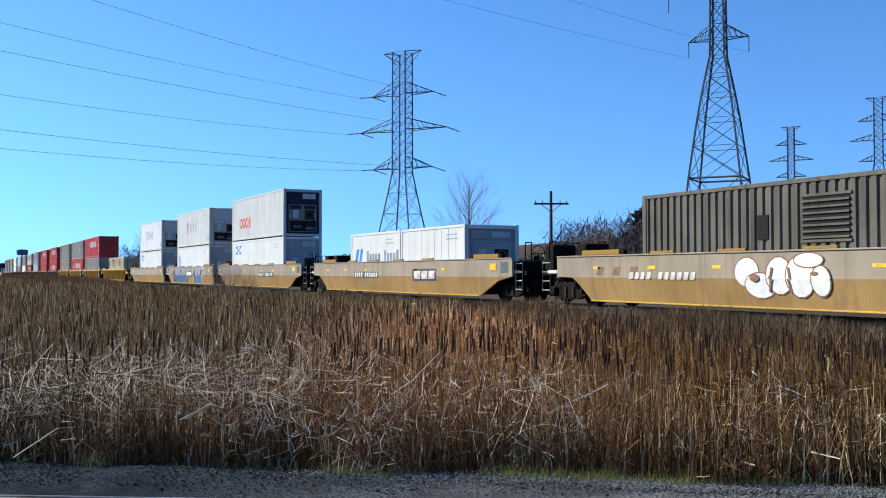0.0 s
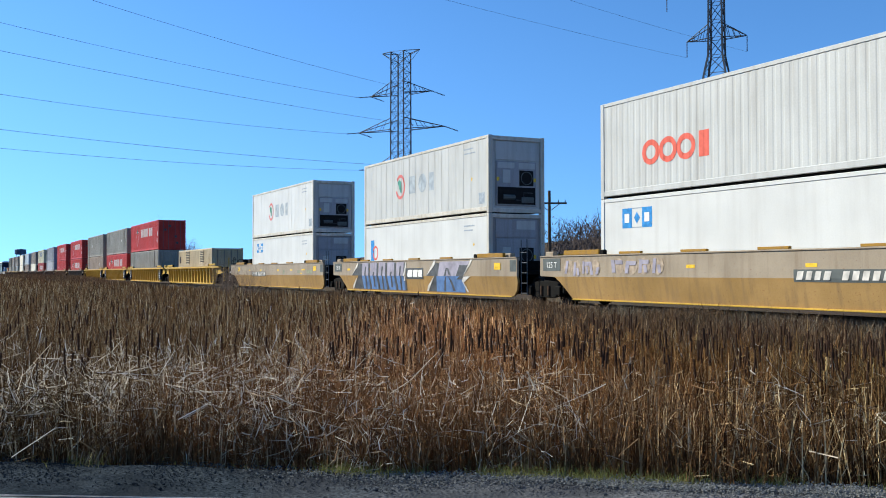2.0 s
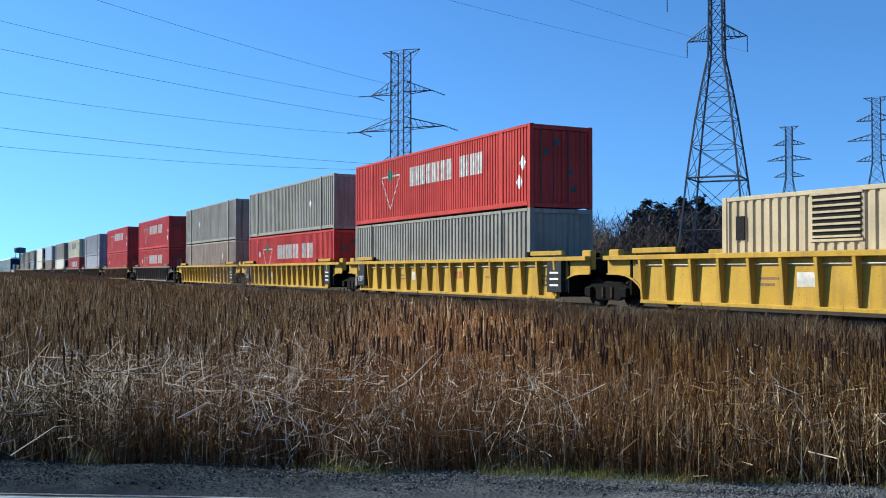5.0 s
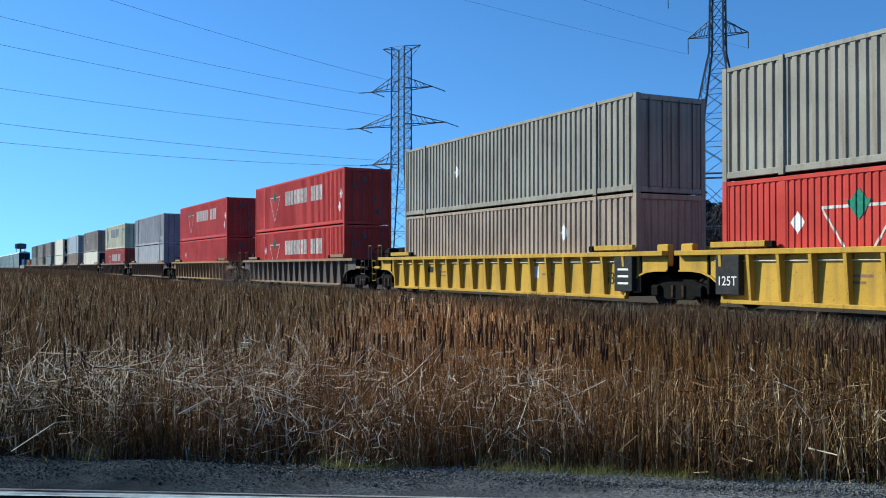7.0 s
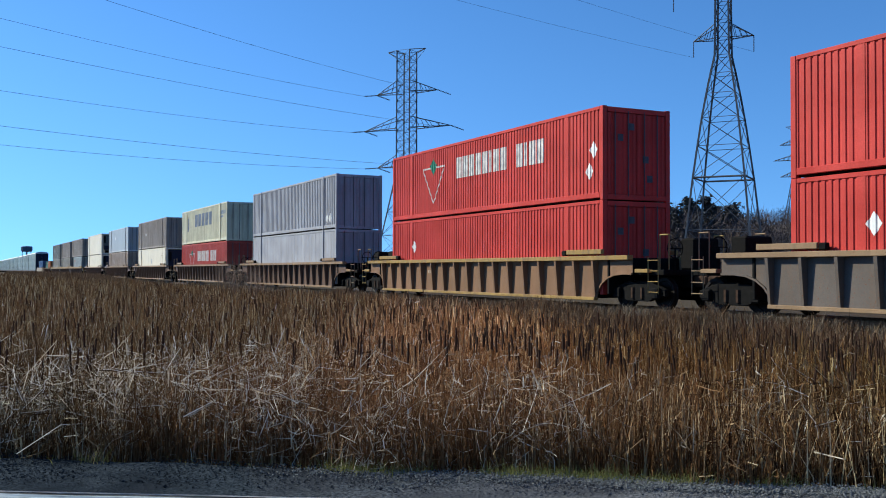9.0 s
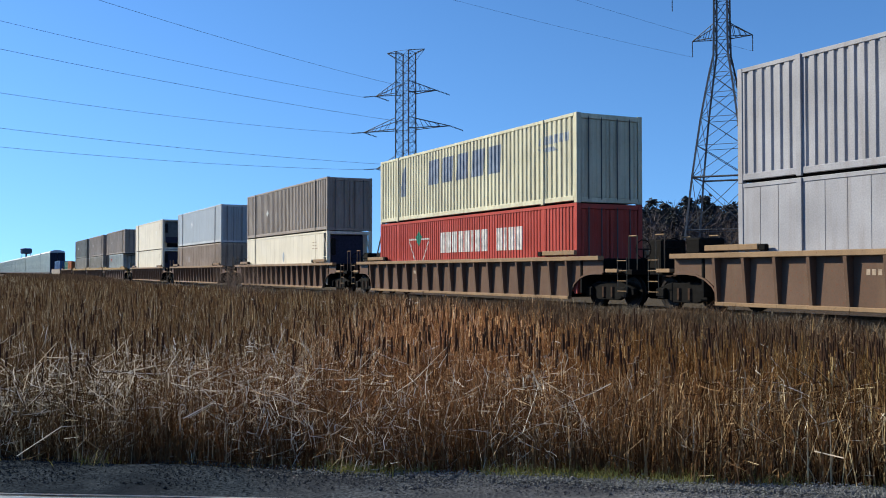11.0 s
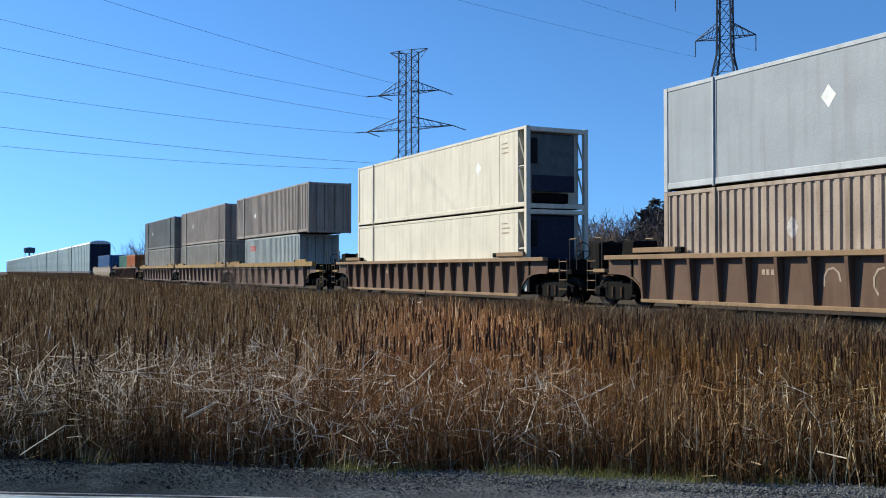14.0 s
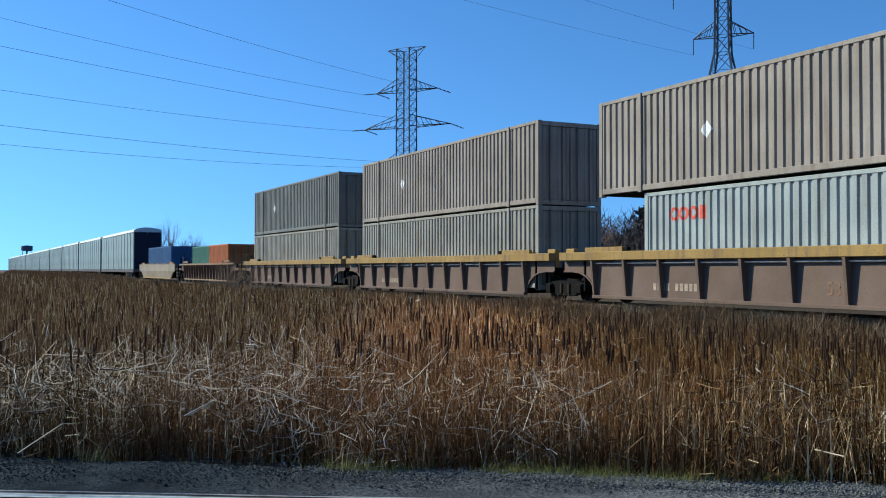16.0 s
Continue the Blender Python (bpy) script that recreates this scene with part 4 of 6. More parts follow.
    c, p, f = container("shipping_container", "pale grey-green corrugated container with red shipping line marks", material=GREY_GREEN, style="fold", u=-369.55, base=LOW, **E40)
    red_rings(c, p, f, -4.8, 2.2, 0.6)
    for u, dm in ((-387.35, -3.33), (-406.85, -3.5)):
        for base in (LOW, HIGH):
            c, p, f = container("shipping_container", "brown-grey corrugated container with a placard", material=GREY if base == LOW else GREY_DARK if u < -400 else GREY_BROWN, style="fold", posts=True, u=u, base=base, **E53)
            hazard_squares(c, p, f, [(dm, 1.6 if base == HIGH else 0.7)])
    container("shipping_container", "orange twenty-foot container low in the well", 6.06, 2.591, ORANGE_BOX, "fold", W=2.44, u=-430.4, base=LOW)
    container("shipping_container", "green twenty-foot container low in the well", 6.06, 2.591, GREEN_BOX, "fold", W=2.44, u=-436.6, base=LOW)
    container("shipping_container", "blue corrugated container low in a well car", material=BLUE_BOX, style="fold", u=-452.0, base=LOW, **E40)


make_containers()


# ================= rail cars =================
def truck_parts(car, x):
    """A two-axle truck under a car's end."""
    t = new("truck")
    t.parent = car
    t.location = (x, 0, 0)
    frame_s = shared("sideframe", lambda: Shape().prism([(-1.25, 0.38), (-1.25, 0.58), (-0.55, 0.78), (0.55, 0.78), (1.25, 0.58), (1.25, 0.38), (0.95, 0.36), (0.5, 0.22), (-0.5, 0.22), (-0.95, 0.36)], -0.07, 0.07).mesh("side_frame", GRIME, 0.02))
    wheel = shared("wheel", lambda: Shape().lathe_y([(0.0, -0.075), (0.13, -0.075), (0.15, -0.03), (0.34, -0.04), (0.37, -0.065), (0.455, -0.065), (0.46, 0.03), (0.49, 0.045), (0.49, 0.07), (0.36, 0.07), (0.15, 0.03), (0.0, 0.05)], (0, 0, 0), 22).mesh("wheel", WHEEL))
    axle = shared("axle", lambda: Shape().beam((0, -0.95, 0), (0, 0.95, 0), 0.16, sides=8).mesh("axle", GRIME))
    spring = shared("spring", lambda: Shape().beam((0, 0, 0.3), (0, 0, 0.62), 0.2, sides=8).mesh("spring", RUSTY))
    box = shared("axlebox", lambda: Shape().box(-0.17, 0.17, -0.13, 0.1, 0.3, 0.62).mesh("axle_box", GRIME, 0.04))
    bolster = shared("bolster", lambda: Shape().box(-0.2, 0.2, -1.05, 1.05, 0.5, 0.8).mesh("bolster", GRIME, 0.03))
    child("bolster", bolster, t)
    for sy in (-1, 1):
        child("side_frame", frame_s, t, at=(0, sy * 1.0, 0))
        for sx in (-1, 1):
            child("wheel", wheel, t, at=(sx * 0.89, sy * 0.755, 0.46), turn=0 if sy < 0 else math.pi)
            child("axle_box", box, t, at=(sx * 0.89, sy * 1.06, 0))
            child("spring", spring, t, at=(sx * 0.22, sy * 1.03, 0))
    for sx in (-1, 1):
        child("axle", axle, t, at=(sx * 0.89, 0, 0.46))
    return t


def sill_stations(h, cut):
    """Half outline of a car side: x and the height of its lower edge."""
    pts = [(-h, 1.02)]
    for k in range(6):
        a = k / 5 * math.pi / 2
        pts.append((-h + 0.5 + (cut - 0.5) * (math.sin(a)), 1.02 - (1.02 - 0.24) * (1 - math.cos(a))))
    return pts + [(-x, z) for x, z in reversed(pts)]


def smooth_stations(h, articulated):
    """Outline of a smooth-sided car: an upswept end over a truck, or a nearly square end at a shared joint."""
    left = [(-h, 0.95), (-h + 0.85, 0.92), (-h + 1.15, 0.74), (-h + 1.7, 0.24)]
    if articulated[1]:
        return left + [(h + 0.35, 0.24), (h + 0.62, 0.45), (h + 0.75, 0.75)]
    return left + [(h - 1.75, 0.24), (h - 0.9, 0.55), (h - 0.3, 0.78), (h + 0.75, 0.95)]


def well_car(label, x_left, x_right, kind, upper, lower, group, articulated=(False, False), chord=None):
    car = thing("well_car", label, "rail car", group)
    car["along"], car["over"] = (x_left + x_right) / 2, 0.0
    TRAIN.append(car)
    h = (x_right - x_left) / 2
    TOP, chord = 1.56, chord or upper
    tag = (round(h, 2), kind, upper.name, lower.name, chord.name, articulated)
    ext = 0.75 if kind == "smooth" else 0.0
    st = smooth_stations(h, articulated) if ext else sill_stations(h, 1.75)
    for sy in (-1, 1):
        if kind == "smooth":
            up, lo = Shape(), Shape()
            for s, z_hi, z_lo in ((up, TOP, 0.93), (lo, 0.93, None)):
                v = []
                for x, zb in st:
                    za = max(zb, 0.93) if z_lo else zb
                    zt = z_hi if z_lo else max(z_hi, zb)
                    tilt = 0.0 if z_lo else 0.13 * (0.93 - min(za, 0.93)) / 0.69
                    for yy in (1.5, 1.42):
                        v += [(x, sy * (yy - tilt), za), (x, sy * yy, zt)]
                n = len(st)
                f = []
                for i in range(n - 1):
                    a, b = 4 * i, 4 * i + 4
                    f += [(a, b, b + 1, a + 1), (a + 3, b + 3, b + 2, a + 2), (a + 1, b + 1, b + 3, a + 3), (a + 2, b + 2, b, a)]
                f += [(0, 1, 3, 2), (4 * n - 4, 4 * n - 2, 4 * n - 1, 4 * n - 3)]
                s.add(v, f if sy < 0 else [t[::-1] for t in f])
            child("side_panel", shared(("up", sy, *tag), lambda: up.mesh("side_panel", upper)), car)
            child("lower_panel", shared(("lo", sy, *tag), lambda: lo.mesh("lower_panel", lower)), car, "darker slanted lower side panel")
            lip = shared(("lip", *tag), lambda: Shape().box(-h + 1.75, h + 0.3 if articulated[1] else h - 1.8, -0.06, 0.06, 0.2, 0.245).mesh("bottom_flange", YELLOW, 0.01))
            child("bottom_flange", lip, car, at=(0, sy * 1.37, 0))
            cap = shared(("cap", *tag), lambda: Shape().box(-h, h + ext, -0.07, 0.07, 0, 0.045).mesh("top_flange", upper, 0.01))
            child("top_flange", cap, car, at=(0, sy * 1.46, TOP + 0.002))
        else:
            pan = Shape()
            v = []
            for x, zb in st:
                v += [(x, sy * 1.33, zb), (x, sy * 1.33, TOP - 0.1)]
            f = [(2 * i, 2 * i + 2, 2 * i + 3, 2 * i + 1) for i in range(len(st) - 1)]
            pan.add(v, f if sy < 0 else [t[::-1] for t in f])
            v2 = [(x, y * 0.985, z) for x, y, z in v]
            pan.add(v2, [t[::-1] for t in f] if sy < 0 else f)
            child("side_panel", shared(("pan", sy, *tag), lambda: pan.mesh("side_panel", upper)), car)
            if kind == "ribbed":
                ch = shared(("ch", *tag), lambda: Shape().box(-h, h, -0.11, 0.11, 0, 0.135).mesh("top_chord", chord, 0.012))
                child("top_chord", ch, car, at=(0, sy * 1.41, TOP - 0.135))
            else:
                ch = shared(("ch", *tag), lambda: Shape().box(-h, h, -0.13, 0.13, 0, 0.26).mesh("top_chord", chord, 0.015))
                child("top_chord", ch, car, "yellow top chord", at=(0, sy * 1.42, TOP - 0.2))
                child("chord_bar", shared(("chordbar", *tag), lambda: Shape().beam((-h + 1.6, 0, 0), (h - 1.6, 0, 0), 0.04).mesh("chord_bar", M_CHALK)), car, "pale bar under the top chord", at=(0, sy * 1.42, TOP - 0.29))
            bc = shared(("bc", *tag), lambda: Shape().box(-h + 1.72, h - 1.72, -0.09, 0.07, 0, 0.1).mesh("bottom_chord", lower, 0.012))
            child("bottom_chord", bc, car, at=(0, sy * 1.39, 0.2))
            zt = TOP - (0.136 if kind == "ribbed" else 0.2)
            rib = Shape()
            w = 0.045
            rib.add([(-w, 0, 0.301), (w, 0, 0.301), (w, -0.11, 0.301), (-w, -0.11, 0.301), (-w * 1.5, 0, zt), (w * 1.5, 0, zt), (w * 1.2, -0.21, zt), (-w * 1.2, -0.21, zt)],
                    [(3, 2, 1, 0), (4, 5, 6, 7), (1, 0, 4, 5), (2, 1, 5, 6), (3, 2, 6, 7), (0, 3, 7, 4)])
            rm = shared(("rib", kind, upper.name), lambda: rib.mesh("rib", upper, 0.006))
            n = 16 if kind == "ribbed" else 10
            for i in range(n + 1):
                x = -h + 1.75 + (2 * h - 3.5) * i / n
                child("rib", rm, car, at=(x, sy * 1.331, 0), turn=0 if sy < 0 else math.pi)
            arch = [p for p in st if p[0] < -h + 1.8]
            for sx in (-1, 1):
                a = Shape()
                a.tube([(sx * xa, sy * 1.35 + 0.002, za) for xa, za in arch], 0.07)
                child("wheel_arch", shared(("arch", sx, sy, *tag), lambda: a.mesh("wheel_arch", upper)), car)
    # floor of the well and cross members
    child("well_floor", shared(("wf", *tag), lambda: Shape().box(-h + 2.0, h - 2.0, -1.26, 1.26, 0.26, 0.34).mesh("well_floor", GRIME)), car)
    # locking guide rails on the sills
    rail_paint = OCHRE if ext else chord
    guide = shared(("guide", rail_paint.name), lambda: Shape().box(-0.95, 0.95, -0.06, 0.06, 0, 0.15).mesh("guide_rail", rail_paint, 0.015))
    knob = shared(("knob",), lambda: Shape().box(-0.12, 0.12, -0.07, 0.07, 0, 0.17).mesh("latch", GRIME, 0.03))
    for sx in (-1, 1):
        for sy in (-1, 1):
            g = child("guide_rail", guide, car, at=(sx * (h - 2.3) + (1.1 if ext and sx > 0 else 0.0), sy * 1.42, TOP + 0.05))
            child("latch", knob, g, at=(-sx * 1.1, 0, -0.03))
    if ext:
        pad = shared("sill_pad", lambda: Shape().box(-0.5, 0.5, -0.05, 0.05, 0, 0.07).mesh("sill_pad", OCHRE, 0.01))
        for x in (-4.6, -1.9, 0.9, 3.9):
            child("sill_pad", pad, car, at=(x, -1.42, TOP + 0.048))
    # ends
    for sx, art in ((-1, articulated[0]), (1, articulated[1])):
        x0 = sx * (h - 1.3)
        x1 = sx * (h + (0.25 if art else 1.25))
        a, b = min(x0, x1), max(x0, x1)
        deck = part("end_platform", Shape().box(a, b, -1.05 if art else -1.2, 1.05 if art else 1.2, 0.98, 1.14), GRIME, car, "", 0.02)
        part("end_bulkhead", Shape().box(min(sx * (h - 1.1), sx * (h - 1.2)), max(sx * (h - 1.1), sx * (h - 1.2)), -1.36, 1.36, 0.4, 1.5), GRIME, car, "black end bulkhead", 0.015)
        part("centre_sill", Shape().box(a, b, -0.3, 0.3, 0.62, 0.97), GRIME, car, "", 0.03)
        if not art:
            part("coupler", Shape().box(min(x1, x1 + sx * 0.62), max(x1, x1 + sx * 0.62), -0.17, 0.17, 0.66, 0.98), RUSTY, car, "rusty knuckle coupler", 0.06)
            for sy in (-1, 1):
                lad = part("ladder", Shape().beam((x1 - sx * 0.1, sy * 1.32, 0.45), (x1 - sx * 0.1, sy * 1.32, 1.5), 0.035).beam((x1 - sx * 0.55, sy * 1.32, 0.45), (x1 - sx * 0.55, sy * 1.32, 1.5), 0.035), chord, car)
                for z in (0.5, 0.8, 1.1, 1.4):
                    part("rung", Shape().beam((x1 - sx * 0.1, sy * 1.33, z), (x1 - sx * 0.55, sy * 1.33, z), 0.03), M_CHALK if kind == "smooth" else chord, lad)
                part("handrail", Shape().beam((x1 - sx * 0.02, sy * 1.0, 1.14), (x1 - sx * 0.02, sy * 1.0, 2.15), 0.045).beam((x1 - sx * 0.42, sy * 1.0, 1.14), (x1 - sx * 0.42, sy * 1.0, 2.15), 0.045).beam((x1 - sx * 0.02, sy * 1.0, 2.13), (x1 - sx * 0.42, sy * 1.0, 2.13), 0.045), GRIME if kind == "smooth" else chord, car)
            bw = Shape()
            for k in range(14):
                p, q = math.tau * k / 14, math.tau * (k + 1) / 14
                bw.beam((x1 - sx * 0.3, -0.55 + 0.28 * math.cos(p), 1.75 + 0.28 * math.sin(p)), (x1 - sx * 0.3, -0.55 + 0.28 * math.cos(q), 1.75 + 0.28 * math.sin(q)), 0.035)
            bw.beam((x1 - sx * 0.3, -0.55, 1.14), (x1 - sx * 0.3, -0.55, 1.75), 0.06).beam((x1 - sx * 0.3, -0.83, 1.75), (x1 - sx * 0.3, -0.27, 1.75), 0.03)
            part("brake_wheel", bw, GRIME, car)
            part("end_housing", Shape().box(min(sx * (h + 0.5), sx * (h + 1.12)), max(sx * (h + 0.5), sx * (h + 1.12)), 0.0, 0.95, 1.141, 2.05), GRIME, car, "black brake equipment housing", 0.05)
            part("brake_cylinder", Shape().beam((sx * (h + 0.15), 0.2, 0.72), (sx * (h + 0.95), 0.2, 0.72), 0.3, sides=10), GRIME, car)
            part("underframe", Shape().box(min(sx * (h + 0.02), sx * (h + 1.2)), max(sx * (h + 0.02), sx * (h + 1.2)), 0.35, 1.1, 0.5, 0.978), GRIME, car, "", 0.04)
            part("step_plate", Shape().box(min(sx * (h + 0.15), sx * (h + 0.75)), max(sx * (h + 0.15), sx * (h + 0.75)), -1.38, -1.2, 1.05, 1.16), M_CHALK if kind == "smooth" else chord, car, "pale step plate", 0.01)
            truck_parts(car, sx * (h - 0.1))
        else:
            part("stake_pocket", Shape().box(min(sx * (h - 0.5), sx * h), max(sx * (h - 0.5), sx * h), -1.3, -1.1, 1.141, 1.75), chord, car, "", 0.03)
            if ext and sx > 0:
                lad = part("ladder", Shape().beam((h + 0.82, -1.36, 0.3), (h + 0.82, -1.36, 2.2), 0.04).beam((h + 1.2, -1.36, 0.3), (h + 1.2, -1.36, 2.2), 0.04), GALV, car, "pale grey end ladder")
                for z in (0.35, 0.7, 1.05, 1.4, 1.75):
                    part("rung", Shape().beam((h + 0.82, -1.37, z), (h + 1.2, -1.37, z), 0.03), GALV, lad)
            if sx < 0:
                truck_parts(car, sx * (h + 0.35))
    return car, [(-99, 0.0), (99, 0.0)]


def text_on(parent, words, x, z, size, y, material, lean=0.0):
    cu = bpy.data.curves.new("lettering", "FONT")
    cu.body, cu.size, cu.align_x, cu.extrude = words, size, "CENTER", 0.002
    cu.materials.append(material)
    ob = new("lettering", cu)
    ob.parent, ob.location, ob.rotation_euler = parent, (x, y, z), (radians(90 + lean), 0, 0)
    return ob


def scrawl(car, prof, face, x0, x1, z0, z1, fill, edge, letters, seed):
    """Spray-painted bubble shapes with a darker outline; no readable letters."""
    rnd = random.Random(seed)
    w = (x1 - x0) / letters
    back, front = [], []
    for i in range(letters):
        cx, cz = x0 + (i + 0.5) * w, (z0 + z1) / 2 + rnd.uniform(-0.05, 0.05)
        rx, rz = w * rnd.uniform(0.42, 0.58), (z1 - z0) * rnd.uniform(0.38, 0.5)
        back.append(disc(cx, cz, rx, rz, 9))
        lean = rnd.uniform(-0.12, 0.12)
        front.append(rect(cx - rx * 0.8, cx - rx * 0.3, cz - rz * 0.8, cz + rz * 0.75, lean))
        if rnd.random() < 0.7:
            front.append(rect(cx - rx * 0.3, cx + rx * 0.75, cz + rz * 0.2, cz + rz * 0.7, lean * 0.4))
        if rnd.random() < 0.6:
            front.append(rect(cx + rx * 0.1, cx + rx * 0.6, cz - rz * 0.75, cz + rz * 0.1, -lean))
    marking(car, "graffiti_outline", prof, face, back, edge)
    marking(car, "graffiti", prof, face - 0.009, front, fill, "spray-painted bubble graffiti")


def make_cars():
    tan = "sun-bleached yellow smooth-sided double-stack well car"
    sm = "smooth-sided well cars"
    spans = [(-26.5, -7.0, (False, False)), (-50.3, -30.1, (False, False)), (-71.95, -53.3, (True, False)), (-91.6, -74.2, (True, True)), (-112.15, -93.9, (False, True))]
    for i, (a, b, art) in enumerate(spans):
        car, p = well_car(tan + (" with white graffiti" if i == 0 else " with blue-grey graffiti" if i == 3 else ""), a, b, "smooth", TAN_CAR, ORANGE_CAR, sm, art)
        h = (b - a) / 2
        f = -1.5
        marking(car, "reflector", p, f, [rect(x, x + 0.34, 1.18, 1.27) for x in (-h + 2.0, -h + 4.6, -h + 7.2, h - 7.4, h - 4.8)], M_YELLOW, "yellow reflector strips", each=True)
        marking(car, "placard", p, f - 0.008, [rect(h - 0.82, h - 0.36, 1.17, 1.41)] + ([rect(-7.15, -6.75, 1.17, 1.43)] if i == 4 else []), M_YELLOW, "yellow placard", each=True)
        marking(car, "data_plate", p, f, [rect(h + 0.28, h + 0.7, 1.1, 1.5)] if art[1] else [rect(h - 0.05, h + 0.5, 1.07, 1.47)], M_STEEL, "dull blue-grey data plate")
        if art[0]:
            pl = part("capacity_plate", Shape().box(-h + 0.2, -h + 1.2, -1.512, -1.5, 1.12, 1.52), M_STEEL, car, "dull grey capacity plate with white lettering")
            text_on(pl, "125 T", -h + 0.7, 1.22, 0.26, -1.515, M_WHITE)
        nx = {0: -6.0, 1: -4.1, 2: 1.65, 3: -7.4, 4: -3.65}[i]
        if i in (1, 2, 4):
            marking(car, "number_panel", p, f, [rect(nx - 0.08, nx + 2.95, 0.84, 1.13)], M_STEEL, "dark faded number panel", False, True)
        if i != 3:
            marking(car, "number_bar", p, f - 0.007, bar_row(nx, (0.18, 0.16, 0.16, 0.18, -0.14, 0.17, 0.17, 0.17, 0.17, 0.17, 0.17), 0.095, 0.89, 1.09, 0.05), M_CHALK, "white reporting mark bars", each=True)
        if i == 0:
            for k, (gx, gz, rx, rz) in enumerate([(-1.33, 1.08, 0.4, 0.36), (-0.9, 0.76, 0.5, 0.3), (-0.28, 1.0, 0.4, 0.44), (0.36, 0.98, 0.42, 0.48), (0.62, 1.36, 0.42, 0.16), (0.97, 0.88, 0.27, 0.34)]):
                marking(car, "graffiti_outline", p, f - 0.004 * k, [disc(gx, gz, rx + 0.035, rz + 0.035)], M_BROWN, "", False, True)
                marking(car, "graffiti", p, f - 0.004 * k - 0.002, [disc(gx, gz, rx, rz)], M_WHITE, "white bubble-shaped graffiti", False, True)
            marking(car, "graffiti_outline", p, f - 0.03, [disc(-1.05, 0.95, 0.16, 0.1), rect(-0.62, -0.55, 0.6, 1.2, 0.1), rect(0.05, 0.11, 0.6, 1.2, -0.06), disc(0.8, 1.05, 0.12, 0.05)], M_BROWN, "", True, True)
            small = [rect(-7.6 + 0.8 * k, -7.3 + 0.8 * k, 1.0, 1.25, 0.1) for k in range(3)]
            marking(car, "scrawl", p, f, small, M_BROWN)
        if i == 1:
            marking(car, "logo_panel", p, f, [rect(2.55, 4.87, 0.74, 1.25)], M_SLATE, "faded dark company panel", False, True)
            marking(car, "logo_block", p, f - 0.009, [rect(2.7, 3.3, 0.83, 1.16, 0.1), rect(3.42, 4.0, 0.83, 1.16, 0.1), rect(4.1, 4.65, 0.83, 1.16, 0.1)], M_CHALK, "worn white company blocks", True, True)
        if i == 2:
            scrawl(car, p, f, -7.9, -6.0, 0.95, 1.5, M_LILAC, M_FAINT, 4, 5)
            scrawl(car, p, f, -5.4, -3.0, 0.95, 1.5, M_LILAC, M_FAINT, 4, 6)
            marking(car, "scrawl", p, f, [rect(6.2 + 0.35 * k, 6.26 + 0.35 * k, 1.0, 1.4, 0.2 if k % 2 else -0.2) for k in range(5)], M_FAINT)
        if i == 3:
            def spray(name, q, m, d):
                marking(car, name, p, f - d, [q], m, "spray-painted graffiti in faded blue and slate", False, True)

            spray("graffiti", [(-6.1, 0.3), (-4.4, 0.3), (-4.2, 1.5), (-5.25, 1.5)], M_SLATE, 0.0)
            for k in range(5):
                x = -4.8 + 1.0 * k
                spray("graffiti", rect(x, x + 0.78, 0.93, 1.53, 0.06), M_LILAC, 0.004)
                spray("graffiti", rect(x + 0.02, x + 0.8, 0.3, 0.93, -0.02), M_COBALT, 0.004)
                spray("graffiti_edge", rect(x + 0.3, x + 0.46, 0.42 if k % 2 else 0.3, 1.1 if k % 2 else 1.35, 0.1), M_SLATE, 0.01)
                spray("graffiti_edge", rect(x + 0.78, x + 0.96, 0.3, 1.5, 0.04), M_SLATE, 0.007)
            spray("graffiti", [(2.2, 0.3), (3.4, 0.3), (3.7, 1.4), (3.0, 1.5)], M_SLATE, 0.0)
            spray("graffiti", [(3.3, 0.93), (5.5, 0.93), (6.0, 1.5), (3.5, 1.5)], M_LILAC, 0.004)
            spray("graffiti", [(3.0, 0.3), (5.5, 0.3), (5.5, 0.93), (3.2, 0.93)], M_COBALT, 0.004)
            for q in ([(3.7, 0.35), (3.85, 0.35), (4.15, 1.25), (4.05, 1.25)], [(4.5, 0.35), (4.7, 0.35), (4.25, 1.25), (4.15, 1.25)], [(4.9, 0.8), (5.5, 0.8), (5.9, 1.35), (5.2, 1.35)]):
                spray("graffiti_edge", q, M_SLATE, 0.009)
            for q in ([(-6.2, 0.3), (-6.08, 0.3), (-5.2, 1.55), (-5.32, 1.55)], [(2.14, 0.31), (2.28, 0.31), (3.15, 1.55), (3.0, 1.55)], [(5.35, 0.75), (5.5, 0.7), (6.24, 1.55), (6.1, 1.55)], [(5.36, 0.74), (5.48, 0.7), (5.78, 0.33), (5.66, 0.33)], [(-0.05, 0.72), (0.1, 0.72), (0.3, 1.5), (0.2, 1.5)]):
                spray("graffiti_edge", q, M_CHALK, 0.013)
            marking(car, "logo_panel", p, f - 0.012, [rect(0.27, 1.95, 0.8, 1.26)], M_SLATE, "faded dark company panel", False, True)
            marking(car, "logo_block", p, f - 0.018, [rect(0.4, 0.85, 0.88, 1.18, 0.1), rect(0.95, 1.38, 0.88, 1.18, 0.1), rect(1.48, 1.85, 0.88, 1.18, 0.04)], M_WHITE, "white company blocks", True, True)
